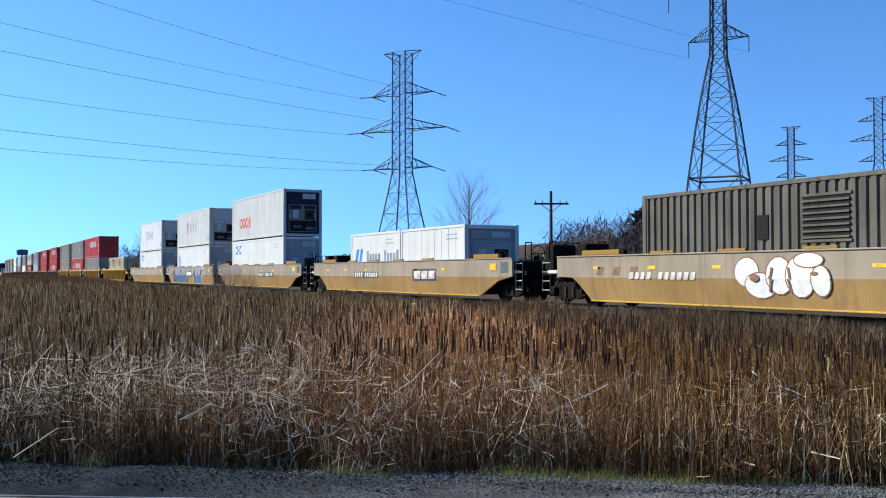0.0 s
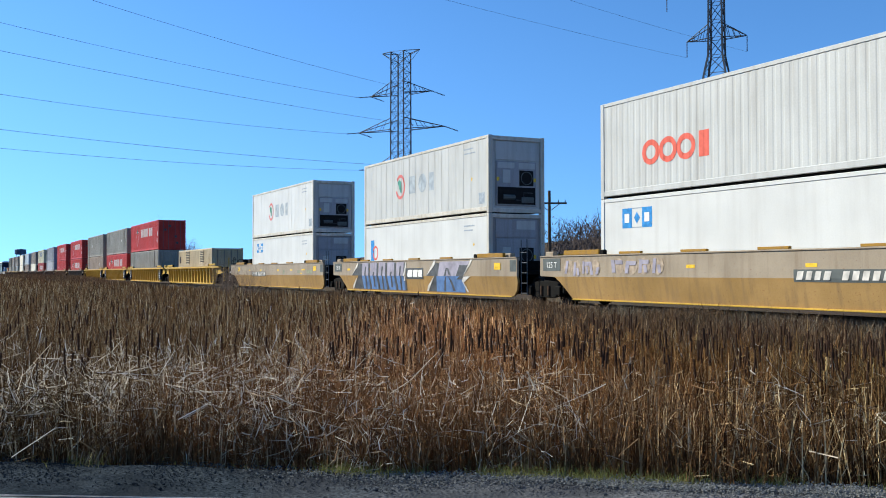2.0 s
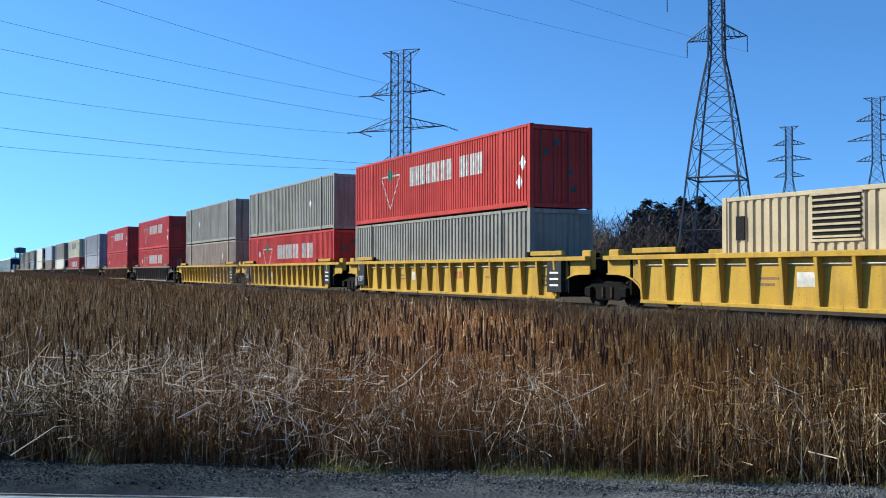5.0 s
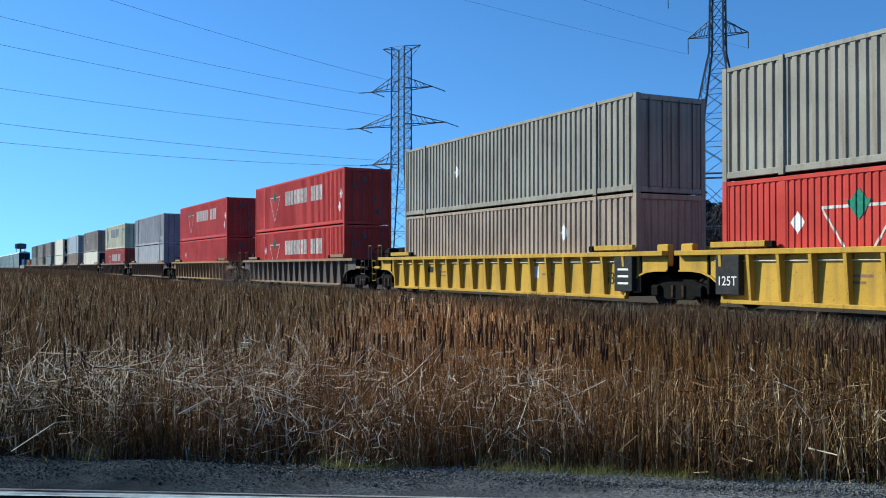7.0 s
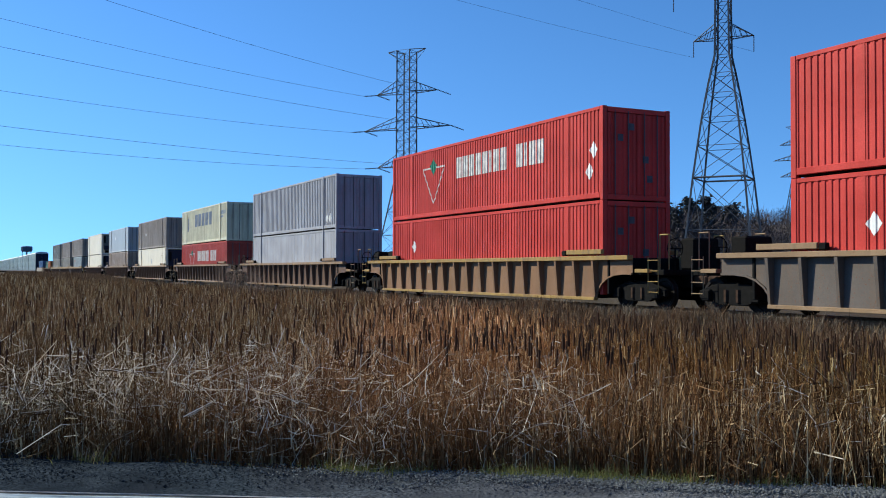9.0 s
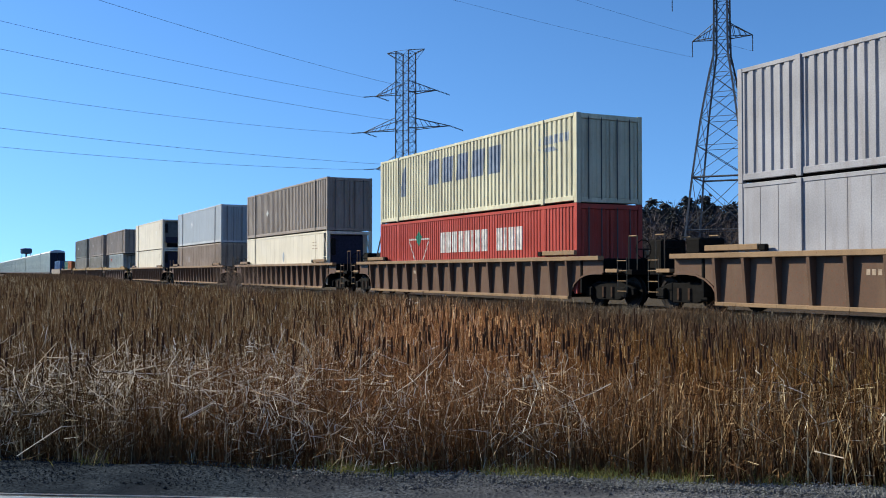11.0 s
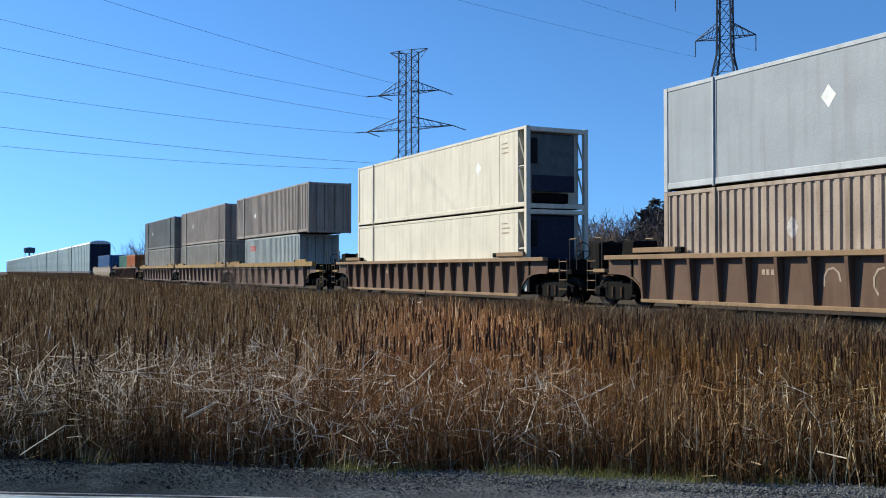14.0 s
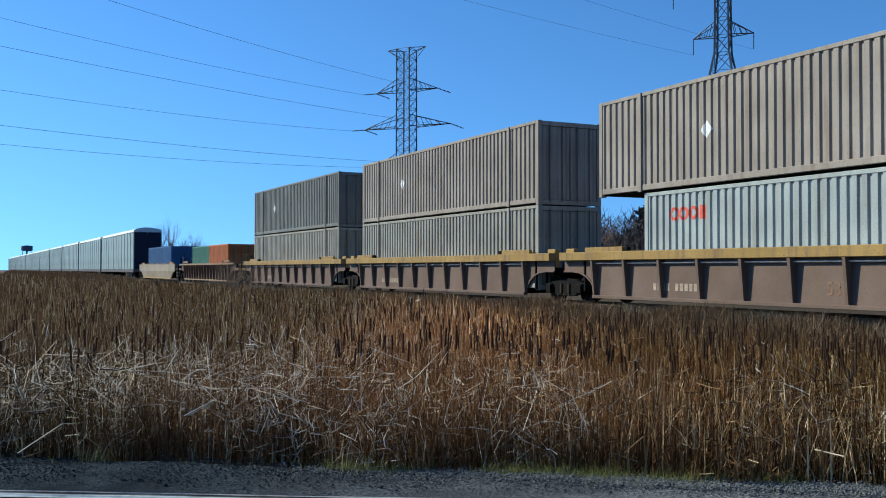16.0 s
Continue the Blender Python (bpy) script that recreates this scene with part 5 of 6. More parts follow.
        if i == 4:
            marking(car, "smear", p, f, [rect(7.2, 8.1, 1.03, 1.22), rect(5.6, 6.0, 1.06, 1.2), rect(2.9, 3.2, 0.98, 1.25)], M_TEAL, "faded green paint smear", True)
            text_on(car, "53", -h + 3.0, 0.58, 0.46, -1.442, M_BROWN, 10.7)
            marking(car, "smear", p, f - 0.004, [rect(6.3, 6.9, 1.2, 1.27, 0.05), rect(6.1, 6.4, 1.0, 1.06)], M_YELLOW, "faded yellow paint smear", True)
    yl = [(-136.0, -115.7, (True, False)), (-157.3, -136.9, (True, True)), (-177.35, -158.3, (True, True)), (-197.85, -177.85, (False, True))]
    for i, (a, b, art) in enumerate(yl):
        car, p = well_car("bright yellow ribbed double-stack well car", a, b, "ribbed", YELLOW, YELLOW, "yellow well cars", art)
        h = (b - a) / 2
        f = -1.33
        for x in ((-h + 2.0, h - 1.75) if i < 3 else (h - 1.75,)) if i else (h - 3.2,):
            if i:
                pl = part("capacity_plate", Shape().box(x - 0.42, x + 0.42, -1.515, -1.335, 0.42, 1.42), M_BLACK, car, "black plate with white lettering", 0.015)
                if (i == 3 and x < 0) or (i == 2 and x < 0) or (i == 1 and x < 0):
                    text_on(pl, "125T", x, 0.66, 0.33, -1.52, M_WHITE)
                else:
                    marking(pl, "stencil", p, -1.515, [rect(x - 0.25, x + 0.25, 0.62 + 0.2 * k, 0.68 + 0.2 * k) for k in range(3)], M_WHITE, each=True)
            else:
                marking(car, "data_plate", p, f, [rect(x, x + 0.4, 0.72, 1.0)], M_WHITE)
        if i:
            text_on(car, "53", h - 2.62, 0.62, 0.5, -1.335, M_BLACK)
        # added bar in place of the bright open slot under the chord
        part("chord_bar", Shape().beam((-h + 1.4, -1.37, 1.27), (h - 1.4, -1.37, 1.27), 0.035), M_CHALK, car, "pale bar under the top chord")
        if i < 3:
            marking(car, "logo_block", p, f, [rect(1.12, 1.4, 0.83, 1.09), rect(1.48, 1.76, 0.83, 1.09), rect(1.84, 2.12, 0.83, 1.09)], M_BRICK, "faded red company blocks", each=True)
            marking(car, "data_plate", p, f, [rect(-2.82, -2.29, 0.74, 1.08)], M_CHALK, "pale paper data plate")
        else:
            marking(car, "data_plate", p, f, [rect(2.86, 3.43, 0.74, 1.15)], M_CHALK, "pale paper data plate")
            marking(car, "number_panel", p, f, [rect(-5.2, -4.6, 0.9, 1.14)], M_BLACK, "black number panel")
            marking(car, "number_bar", p, f, bar_row(-4.5, (0.1, 0.1, 0.1, 0.1), 0.06, 0.93, 1.1), M_CHALK, "white reporting mark bars", each=True)
        marking(car, "stencil", p, f, [rect(-4.0, -3.3, 0.9, 0.96), rect(-4.0, -3.5, 0.75, 0.81), rect(3.6, 4.3, 0.85, 0.91)], M_BROWN, each=True)
    L = 20.1
    for i in range(7):
        a = [-221.2, -245.0, -268.5, -291.9, -315.4, -339.0, -362.55][i]
        mats = [(GREY_CAR, BROWN_CHORD), (RUST_CAR, DULL_YELLOW), (BROWN_CAR, BROWN_CHORD), (BROWN_CAR, BROWN_CHORD), (BROWN_CAR, BROWN_CHORD), (BROWN_CAR, BROWN_CHORD), (BROWN_CAR, BROWN_CHORD)][i]
        car, p = well_car(("grimy grey-brown" if i == 0 else "rusty brown") + " ribbed double-stack well car" + (" with worn yellow edges" if i == 1 else ""), a, a + L, "ribbed", mats[0], mats[1], "brown well cars", chord=mats[1])
        if i == 3:
            marking(car, "scrawl", p, -1.33, [rect(-3.6, -3.3, 0.72, 0.76, 0.1), rect(-3.5, -3.25, 0.6, 0.64, 0.05)], M_FAINT)
        if i == 5:
            for k in range(5):
                marking(car, "scrawl", p, -1.33, ring(-1.6 + 1.35 * k, 0.85, 0.26, 0.34, 0.05, 9)[k % 3:k % 3 + 5], M_FAINT, "pale sprayed scrawl")
        marking(car, "number_bar", p, -1.33, bar_row(-3.75, (0.1, 0.1, 0.1, 0.1), 0.05, 1.0, 1.13), M_FAINT, "pale reporting mark bars", each=True)
    for i, (a, b, art) in enumerate([(-385.7, -366.3, (True, False)), (-405.1, -386.3, (True, True)), (-424.8, -405.8, (False, True))]):
        car, p = well_car("dark brown ribbed well car with a yellow top chord", a, b, "chord", DARK_CAR, DARK_CAR, "chorded well cars", art, chord=DULL_YELLOW)
        marking(car, "number_bar", p, -1.33, bar_row(-5.2, (0.13, 0.13, 0.13, 0.13, -0.12, 0.13, 0.13, 0.13, 0.13, 0.13, 0.13), 0.06, 0.5, 0.7), M_FAINT, "pale reporting mark bars", each=True)
        text_on(car, "53", 1.15, 0.5, 0.45, -1.335, M_BROWN)
    well_car("rusty brown ribbed well car carrying short containers", -446.6, -427.6, "ribbed", BROWN_CAR, BROWN_CHORD, "brown well cars", chord=BROWN_CHORD)
    well_car("tan smooth-sided well car carrying a blue container", -468.0, -449.6, "smooth", TAN_CAR, TAN_CAR, sm)


make_cars()


def auto_rack(u):
    """A tall enclosed car carrier: perforated side panels between posts, white roof, end doors, flat deck, two trucks."""
    L, W, H0, H1 = 27.4, 3.1, 1.1, 5.78
    car = thing("autorack_car", "tall pale grey panelled autorack rail car", "rail car", "autorack cars")
    car["along"], car["over"] = u - L / 2, 0.0
    TRAIN.append(car)
    h = L / 2
    child("deck", shared("rack_deck", lambda: Shape().box(-h, h, -W / 2, W / 2, 0.75, 1.08).mesh("deck", GREY_CAR, 0.02)), car)
    panel = shared("rack_panel", lambda: Shape().box(-1.05, 1.05, -0.02, 0.02, 1.12, 5.2).mesh("side_panel", RACK, 0.008))
    post = shared("rack_post", lambda: Shape().box(-0.07, 0.07, -0.05, 0.05, 1.08, 5.3).mesh("post", RACK, 0.01))
    for sy in (-1, 1):
        for i in range(12):
            child("side_panel", panel, car, at=(-h + 1.15 + i * (L - 2.3) / 11, sy * (W / 2 - 0.06), 0))
        for i in range(13):
            child("post", post, car, at=(-h + 0.08 + i * (L - 0.16) / 12, sy * (W / 2 - 0.051), 0))
    roof = Shape().add([(x, y, z) for x in (-h, h) for y, z in ((-W / 2, 5.25), (-W / 2 + 0.25, 5.6), (-0.5, H1), (0.5, H1), (W / 2 - 0.25, 5.6), (W / 2, 5.25))],
                       [(i, i + 6, i + 7, i + 1) for i in range(5)] + [(5, 4, 3, 2, 1, 0), (6, 7, 8, 9, 10, 11)])
    child("roof", shared("rack_roof", lambda: roof.mesh("roof", RACK_WHITE)), car, "white roof")
    door = shared("rack_door", lambda: Shape().box(-0.04, 0.04, -0.74, 0.74, 1.1, 5.5).mesh("end_door", NAVY_UNIT, 0.02))
    for sx in (-1, 1):
        for sy in (-1, 1):
            child("end_door", door, car, at=(sx * (h - 0.1), sy * 0.76, 0))
        child("coupler", shared("rack_coupler", lambda: Shape().box(-0.45, 0.45, -0.16, 0.16, 0.66, 0.98).mesh("coupler", RUSTY, 0.05)), car, at=(sx * (h + 0.3), 0, 0))
        truck_parts(car, sx * (h - 2.4))


for k in range(11):
    auto_rack(-472.0 - 28.75 * k)


# ================= power line =================
def lattice(s, p_low, p_high, w):
    """X-braced panel between two pairs of points."""
    (a, b), (c, d) = p_low, p_high
    s.beam(a, d, w, sides=3)
    s.beam(b, c, w, sides=3)
    s.beam(c, d, w, sides=3)


def corner_ring(half, z):
    return [Vector((half, half, z)), Vector((-half, half, z)), Vector((-half, -half, z)), Vector((half, -half, z))]


def tower_body(t, levels, leg_w, brace_w):
    legs = [Shape() for _ in range(4)]
    body = Shape()
    for (z0, h0), (z1, h1) in zip(levels, levels[1:]):
        lo, hi = corner_ring(h0, z0), corner_ring(h1, z1)
        for k in range(4):
            lattice(body, (lo[k], lo[(k + 1) % 4]), (hi[k], hi[(k + 1) % 4]), brace_w)
    for k, s in enumerate(legs):
        pts = [corner_ring(h, z)[k] for z, h in levels]
        w = leg_w / 2
        s.add([p + Vector(o) for p in pts for o in ((-w, -w, 0), (w, -w, 0), (w, w, 0), (-w, w, 0))], [(4 * i + j, 4 * i + (j + 1) % 4, 4 * i + 4 + (j + 1) % 4, 4 * i + 4 + j) for i in range(len(pts) - 1) for j in range(4)])
        part("leg", s, GALV, t)
    part("bracing", body, GALV, t)


def tower_arm(t, z, reach, rise, half, w):
    """A pair of tapered lattice arms along local x at height z."""
    for sx in (-1, 1):
        s = Shape()
        tip = Vector((sx * reach, 0, z))
        for sy in (-1, 1):
            a, b = Vector((sx * half, sy * half, z)), Vector((sx * half, sy * half, z + rise))
            s.beam(a, tip, w)
            s.beam(b, tip, w)
            n = 4
            for k in range(1, n):
                s.beam(a.lerp(tip, k / n), b.lerp(tip, (k - 0.5) / n), w * 0.7, sides=3)
        for k in range(4):
            s.beam(Vector((sx * half, -half, z)).lerp(tip, k / 4), Vector((sx * half, half, z)).lerp(tip, (k + 0.6) / 4), w * 0.7, sides=3)
        part("crossarm", s, GALV, t)


def insulator(t, p, q, wide=0.3):
    s = Shape()
    p, q = Vector(p), Vector(q)
    n = 10
    for k in range(n):
        s.beam(p.lerp(q, (k + 0.15) / n), p.lerp(q, (k + 0.75) / n), wide, wide * 0.75, 6)
    s.beam(p, q, 0.06)
    part("insulator", s, PORCELAIN, t)


ARMS = ((22.4, 6.6), (29.8, 9.6), (36.8, 6.8))
LINE_TURN = -0.48


def tension_tower(r, d, z, size, turn, label, strings=True, w=1.0):
    t = thing("pylon", label, "pylon", "pylons", at=plan(r, d, z), turn=turn)
    k = size / 45.0
    lev = [(0, 4.9), (4.6, 4.15), (9, 3.45), (13.5, 2.7), (17.5, 2.05), (21.5, 1.45)] + [(21.5 + 1.95 * i, 1.45 - 0.004 * i) for i in range(1, 13)]
    tower_body(t, [(a * k, b * k) for a, b in lev], 0.2 * w, 0.1 * w)
    for za, reach in ARMS:
        tower_arm(t, za * k, reach * k, 2.2 * k, 1.42 * k, 0.16 * w)
        if strings:
            for sx in (-1, 1):
                tip = Vector((sx * reach * k, 0, za * k))
                insulator(t, tip, tip + Vector((-2.3, -1.0, -0.15)))
                insulator(t, tip, tip + Vector((2.2, 1.3, -0.9)))
    s = Shape()
    top = 44.9 * k
    for sx in (-1, 1):
        for sy in (-1, 1):
            s.beam((sx * 1.4 * k, sy * 1.4 * k, top), (sx * 4.2 * k, 0, top + 0.15), 0.16 * w)
            s.beam((sx * 1.4 * k, sy * 1.4 * k, top - 1.6), (sx * 4.2 * k, 0, top + 0.15), 0.12 * w)
    part("peak", s, GALV, t)
    return t


BACK = YAW0 + LINE_TURN
P1 = (-7.9, 190.0)
tension_tower(*P1, -0.6, 45.2, BACK, "galvanised steel lattice pylon with three pairs of crossarms")
tension_tower(160.2, 448.0, 22.5, 46.0, BACK, "distant galvanised lattice pylon on a wooded ridge", False, 1.5)
tension_tower(175.5, 392.0, 21.0, 51.0, BACK, "distant galvanised lattice pylon on a wooded ridge", False, 1.4)


def suspension_tower(r, d, z):
    t = thing("pylon", "tall splay-legged lattice pylon with hanging insulators", "pylon", "pylons", at=plan(r, d, z), turn=BACK)
    lev = [(1.04 * a, b) for a, b in ((0, 4.3), (6.5, 3.55), (12.4, 2.95), (16, 2.5), (19.2, 2.08), (22, 1.64), (24.3, 1.24), (26.4, 0.84), (28.4, 0.8), (30.4, 0.78), (32.4, 0.76), (34.4, 0.76), (36.4, 0.74), (38.4, 0.74), (40.4, 0.72), (42.4, 0.66), (45, 0.3))]
    tower_body(t, lev, 0.2, 0.09)
    for za, reach in ((29.5, 3.5), (35.3, 5.9), (41.1, 3.6)):
        tower_arm(t, za, reach, 1.7, 0.8, 0.11)
        for sx in (-1, 1):
            insulator(t, (sx * reach, 0, za), (sx * reach, 0, za - 1.9), 0.14)
    waist = Shape()
    for k in range(4):
        a, b = corner_ring(2.95, 12.9)[k], corner_ring(2.95, 12.9)[(k + 1) % 4]
        waist.beam(a, b, 0.22)
        waist.beam(a.lerp(b, 0.25), a.lerp(b, 0.25) + Vector((0, 0, 0.7)), 0.1)
    part("waist_beam", waist, GALV, t)
    return t


suspension_tower(32.65, 115.0, -0.4)


def wire(name, p, q, sag, radius, group, label):
    s = Shape()
    p, q = Vector(p), Vector(q)
    n = 40
    pts = [p.lerp(q, i / n) - Vector((0, 0, 4 * sag * (i / n) * (1 - i / n))) for i in range(n + 1)]
    s.tube(pts, radius * 2, 3)
    tagged(new(name, s.mesh(name, WIRE)), label, "wire", group)


def wires():
    """Conductors from the first pylon over the viewer's left, and from the taller one high overhead."""
    k, sag = 45.2 / 45, 5.0
    ca, sa = math.cos(LINE_TURN), math.sin(LINE_TURN)
    for za, reach, sx, mid_r, mid_z in ((36.8, 6.8, 1, -0.3555, 35.06), (36.8, 6.8, -1, -0.454, 36.3), (29.8, 9.6, 1, -0.454, 28.95), (29.8, 9.6, -1, -0.454, 26.3), (22.4, 6.6, 1, -0.454, 19.2), (22.4, 6.6, -1, -0.454, 18.8)):
        d0 = 135.0 if sx < 0 else 120.0
        p = Vector((P1[0] + sx * reach * k * ca - 2.3 * ca + sa, P1[1] + sx * reach * k * sa - 2.3 * sa - ca, za * k - 0.75))
        q = p + (Vector((mid_r * d0, d0, 0)) - p) * 3.0
        q.z = p.z + 3 * (mid_z + 0.889 * sag - p.z)
        wire("power_line", plan(*p), plan(*q), sag, 0.03, "conductors of the power line", "thin grey overhead power conductor")
    for sx, tgt in ((-1, Vector((3.4, 90.0, 26.0))), (1, Vector((13.3, 90.0, 26.3)))):
        p = Vector((32.65 + sx * 3.5 * ca, 115.0 + sx * 3.5 * sa, 27.2))
        q = p + (tgt - p) * 3.0
        q.z = p.z + 3 * (tgt.z + 0.889 - p.z)
        wire("power_line", plan(*p), plan(*q), 1.0, 0.015, "conductors of the power line", "thin grey overhead power conductor")


wires()


def utility_pole(r, d, top):
    base = float(ground_z(*plan(r, d).xy))
    t = thing("utility_pole", "dark wooden utility pole with one crossarm", "utility pole", at=plan(r, d, base - 0.1), turn=YAW0)
    part("pole", Shape().beam((0, 0, 0), (0, 0, top - base), 0.36, 0.26, 8), WOODPOLE, t)
    z = top - base - 1.15
    part("crossarm", Shape().box(-1.55, 1.55, -0.28, -0.15, z - 0.08, z + 0.08), WOODPOLE, t)
    for x in (-1.4, -0.8, 0.8, 1.4):
        part("insulator", Shape().beam((x, -0.21, z + 0.08), (x, -0.21, z + 0.3), 0.09, 0.07, 6), PORCELAIN, t)
    for sx in (-1, 1):
        part("brace", Shape().beam((sx * 0.9, -0.2, z - 0.05), (0, -0.16, z - 0.75), 0.06), WOODPOLE, t)


utility_pole(9.75, 88.0, 8.95)


def water_tower(r, d):
    t = thing("water_tower", "distant grey elevated water tower", "water tower", at=plan(r, d, 0.0))
    tank = Shape()
    prof = [(0.0, 14.6), (3.0, 14.7), (3.9, 15.2), (3.9, 18.2), (3.6, 18.5), (0.0, 18.9)]
    seg = 16
    tank.add([(a * math.cos(math.tau * k / seg), a * math.sin(math.tau * k / seg), z) for k in range(seg) for a, z in prof], [(k * 6 + i, (k + 1) % seg * 6 + i, (k + 1) % seg * 6 + i + 1, k * 6 + i + 1) for k in range(seg) for i in range(5)])
    part("tank", tank, TANK_BLUE, t)
    part("stem", Shape().beam((0, 0, -2), (0, 0, 14.8), 1.6, 1.2, 10), TANK_BLUE, t)
    for k in range(4):
        a = math.tau * k / 4
        part("leg", Shape().beam((3.4 * math.cos(a), 3.4 * math.sin(a), -2), (2.8 * math.cos(a), 2.8 * math.sin(a), 14.9), 0.4), TANK_BLUE, t)


water_tower(-304.0, 705.0)


# ================= trees =================
def branching(rng, trunk, twigs, p, d, length, radius, depth, spread, up=0.25, thick=1.0):
    """Grows tapered limbs; the last two orders go to the twigs."""
    n = 3
    target = trunk if depth >= 3 else twigs
    for k in range(n):
        q = p + d * (length / n)
        r2 = radius * (1 - 0.22 * (k + 1) / n * 1.6)
        target.beam(p, q, radius * 2 * thick, r2 * 2 * thick, 5 if depth >= 3 else 3)
        if depth > 0 and (k > 0 or depth < 3):
            for _ in range(1 if depth > 1 and k < n - 1 else 2):
                side = Vector((rng.gauss(0, 1), rng.gauss(0, 1), rng.gauss(0, 0.45))).normalized()
                nd = (d + side * spread + Vector((0, 0, up))).normalized()
                branching(rng, trunk, twigs, q, nd, length * rng.uniform(0.55, 0.8), r2 * 0.62, depth - 1, spread, up, thick)
        p, radius = q, r2
        d = (d + Vector((rng.gauss(0, 0.1), rng.gauss(0, 0.1), 0.05))).normalized()


def bare_tree(r, d, height, seed, spread=0.62, depth=4, label="leafless grey-brown deciduous tree", thick=1.0, up=0.25):
    rng = random.Random(seed)
    x, y = plan(r, d).xy
    t = thing("bare_tree", label, "tree", "leafless trees", at=(x, y, float(ground_z(x, y)) - 0.1))
    trunk, twigs = Shape(), Shape()
    branching(rng, trunk, twigs, Vector((0, 0, 0)), Vector((0, 0, 1)), height * 0.42, height * 0.017, depth, spread, up, thick)
    part("trunk", trunk, BARK, t)
    part("crown", twigs, TWIG, t, "fine bare twigs")
    return t


def pine(r, d, height, seed, width=0.22):
    rng = random.Random(seed)
    x, y = plan(r, d).xy
    t = thing("pine_tree", "dark green pine with ragged open boughs", "tree", "pine trees", at=(x, y, float(ground_z(x, y)) - 0.1))
    part("trunk", Shape().beam((0, 0, 0), (0, 0, height * 0.97), height * 0.03, 0.05, 6), BARK, t)
    crown = Shape()
    n = 150
    for i in range(n):
        h = rng.uniform(0.3, 1.0)
        a = rng.uniform(0, math.tau)
        reach = height * width * (1.12 - h) ** 0.7 * rng.uniform(0.45, 1.15)
        base = Vector((0, 0, height * (h - 0.03)))
        tip = Vector((math.cos(a) * reach, math.sin(a) * reach, height * h + rng.uniform(-0.02, 0.04) * height))
        crown.beam(base, tip, 0.07, 0.03, 3)
        for k in range(9):
            c = base.lerp(tip, rng.uniform(0.35, 1.05)) + Vector((rng.gauss(0, 0.2), rng.gauss(0, 0.2), rng.gauss(0.08, 0.14)))
            s = rng.uniform(0.22, 0.55)
            ax, bx = Vector((rng.gauss(0, 1), rng.gauss(0, 1), rng.gauss(0, 0.5))).normalized() * s, Vector((rng.gauss(0, 1), rng.gauss(0, 1), rng.gauss(0.4, 0.6))).normalized() * s * 0.55
            crown.add([c - ax, c - bx, c + ax, c + bx], [(0, 1, 2, 3)])
    part("crown", crown, NEEDLE, t)
    return t


def bush(r, d, height, seed, name="bare_shrub", label="leafless twiggy shrub standing in the reeds"):
    rng = random.Random(seed)
    x, y = plan(r, d).xy
    t = thing(name, label, "shrub", "leafless shrubs", at=(x, y, float(ground_z(x, y)) - 0.05))
    trunk, twigs = Shape(), Shape()
    for _ in range(15):
        dr = Vector((rng.gauss(0, 0.4), rng.gauss(0, 0.4), 1)).normalized()
        branching(rng, trunk, twigs, Vector((rng.gauss(0, 0.15), rng.gauss(0, 0.15), 0)), dr, height * rng.uniform(0.4, 0.62), 0.011, 3, 0.5, 0.3, 1.0)
    part("stem", trunk, BARK, t)
    part("crown", twigs, TWIG, t)


def fan_tree(r, d, height, seed):
    """A leafless tree with a tall leader and an oval crown of fine limbs."""
    rng = random.Random(seed)
    x, y = plan(r, d).xy
    t = thing("bare_tree", "tall leafless tree with an open oval crown", "tree", "leafless trees", at=(x, y, float(ground_z(x, y)) - 0.1))
    trunk, twigs = Shape(), Shape()
    trunk.beam((0, 0, 0), (0, 0, height * 0.26), 0.5, 0.42, 7)
    trunk.beam((0, 0, height * 0.26), (0.1, 0, height * 0.6), 0.4, 0.2, 7)
    trunk.beam((0.1, 0, height * 0.6), (0, 0.1, height * 0.9), 0.2, 0.06, 5)
    for k in range(40):
        a = k * 2.4 + rng.uniform(-0.3, 0.3)
        f = k / 39
        out = 1.15 - 0.55 * f + rng.uniform(-0.15, 0.2)
        dr = Vector((math.cos(a) * out, math.sin(a) * out, 0.75 + 0.35 * f)).normalized()
        branching(rng, trunk, twigs, Vector((0, 0, height * (0.2 + 0.58 * f))), dr, height * (0.25 - 0.1 * f) * rng.uniform(0.8, 1.15), 0.05 - 0.025 * f, 3, 0.55, 0.16, 1.35)
    part("trunk", trunk, BARK, t)
    part("crown", twigs, TWIG, t, "fine bare twigs")


fan_tree(3.7, 140.0, 16.4, 11)
for i in range(0, 20, 2):
    rr = random.Random(60 + i)
    d = 146 + 32 * rr.random()
    r = d * (0.2 + 0.105 * (i + rr.random()) / 20)
    pine(r, d, (13.4 if i > 3 else 12.6) * d / 155 * rr.uniform(0.86, 1.03) - 2.5 * max(0, (i - 16) / 4), 40 + i, rr.uniform(0.24, 0.36))
for i in range(22):
    rr = random.Random(100 + i)
    d = rr.uniform(135, 185)
    bare_tree(d * rr.uniform(0.118, 0.325), d, d * rr.uniform(0.045, 0.066), 200 + i, 0.55, 4, "leafless deciduous tree at the edge of the woods", 1.5)
for i, (r, d, hgt) in enumerate([(-61, 215, 13.0), (-63.5, 210, 10.0), (-68, 215, 10.5), (-58.5, 222, 10.5), (-66, 228, 11.0), (-55, 215, 9.0), (-50, 210, 6.0), (-46, 220, 7.0), (-27, 230, 6.5), (18, 170, 6.0), (12, 175, 6.5)]):
    bare_tree(r, d, hgt, 300 + i, 0.6, 4, "small leafless tree beyond the railway", 2.8)
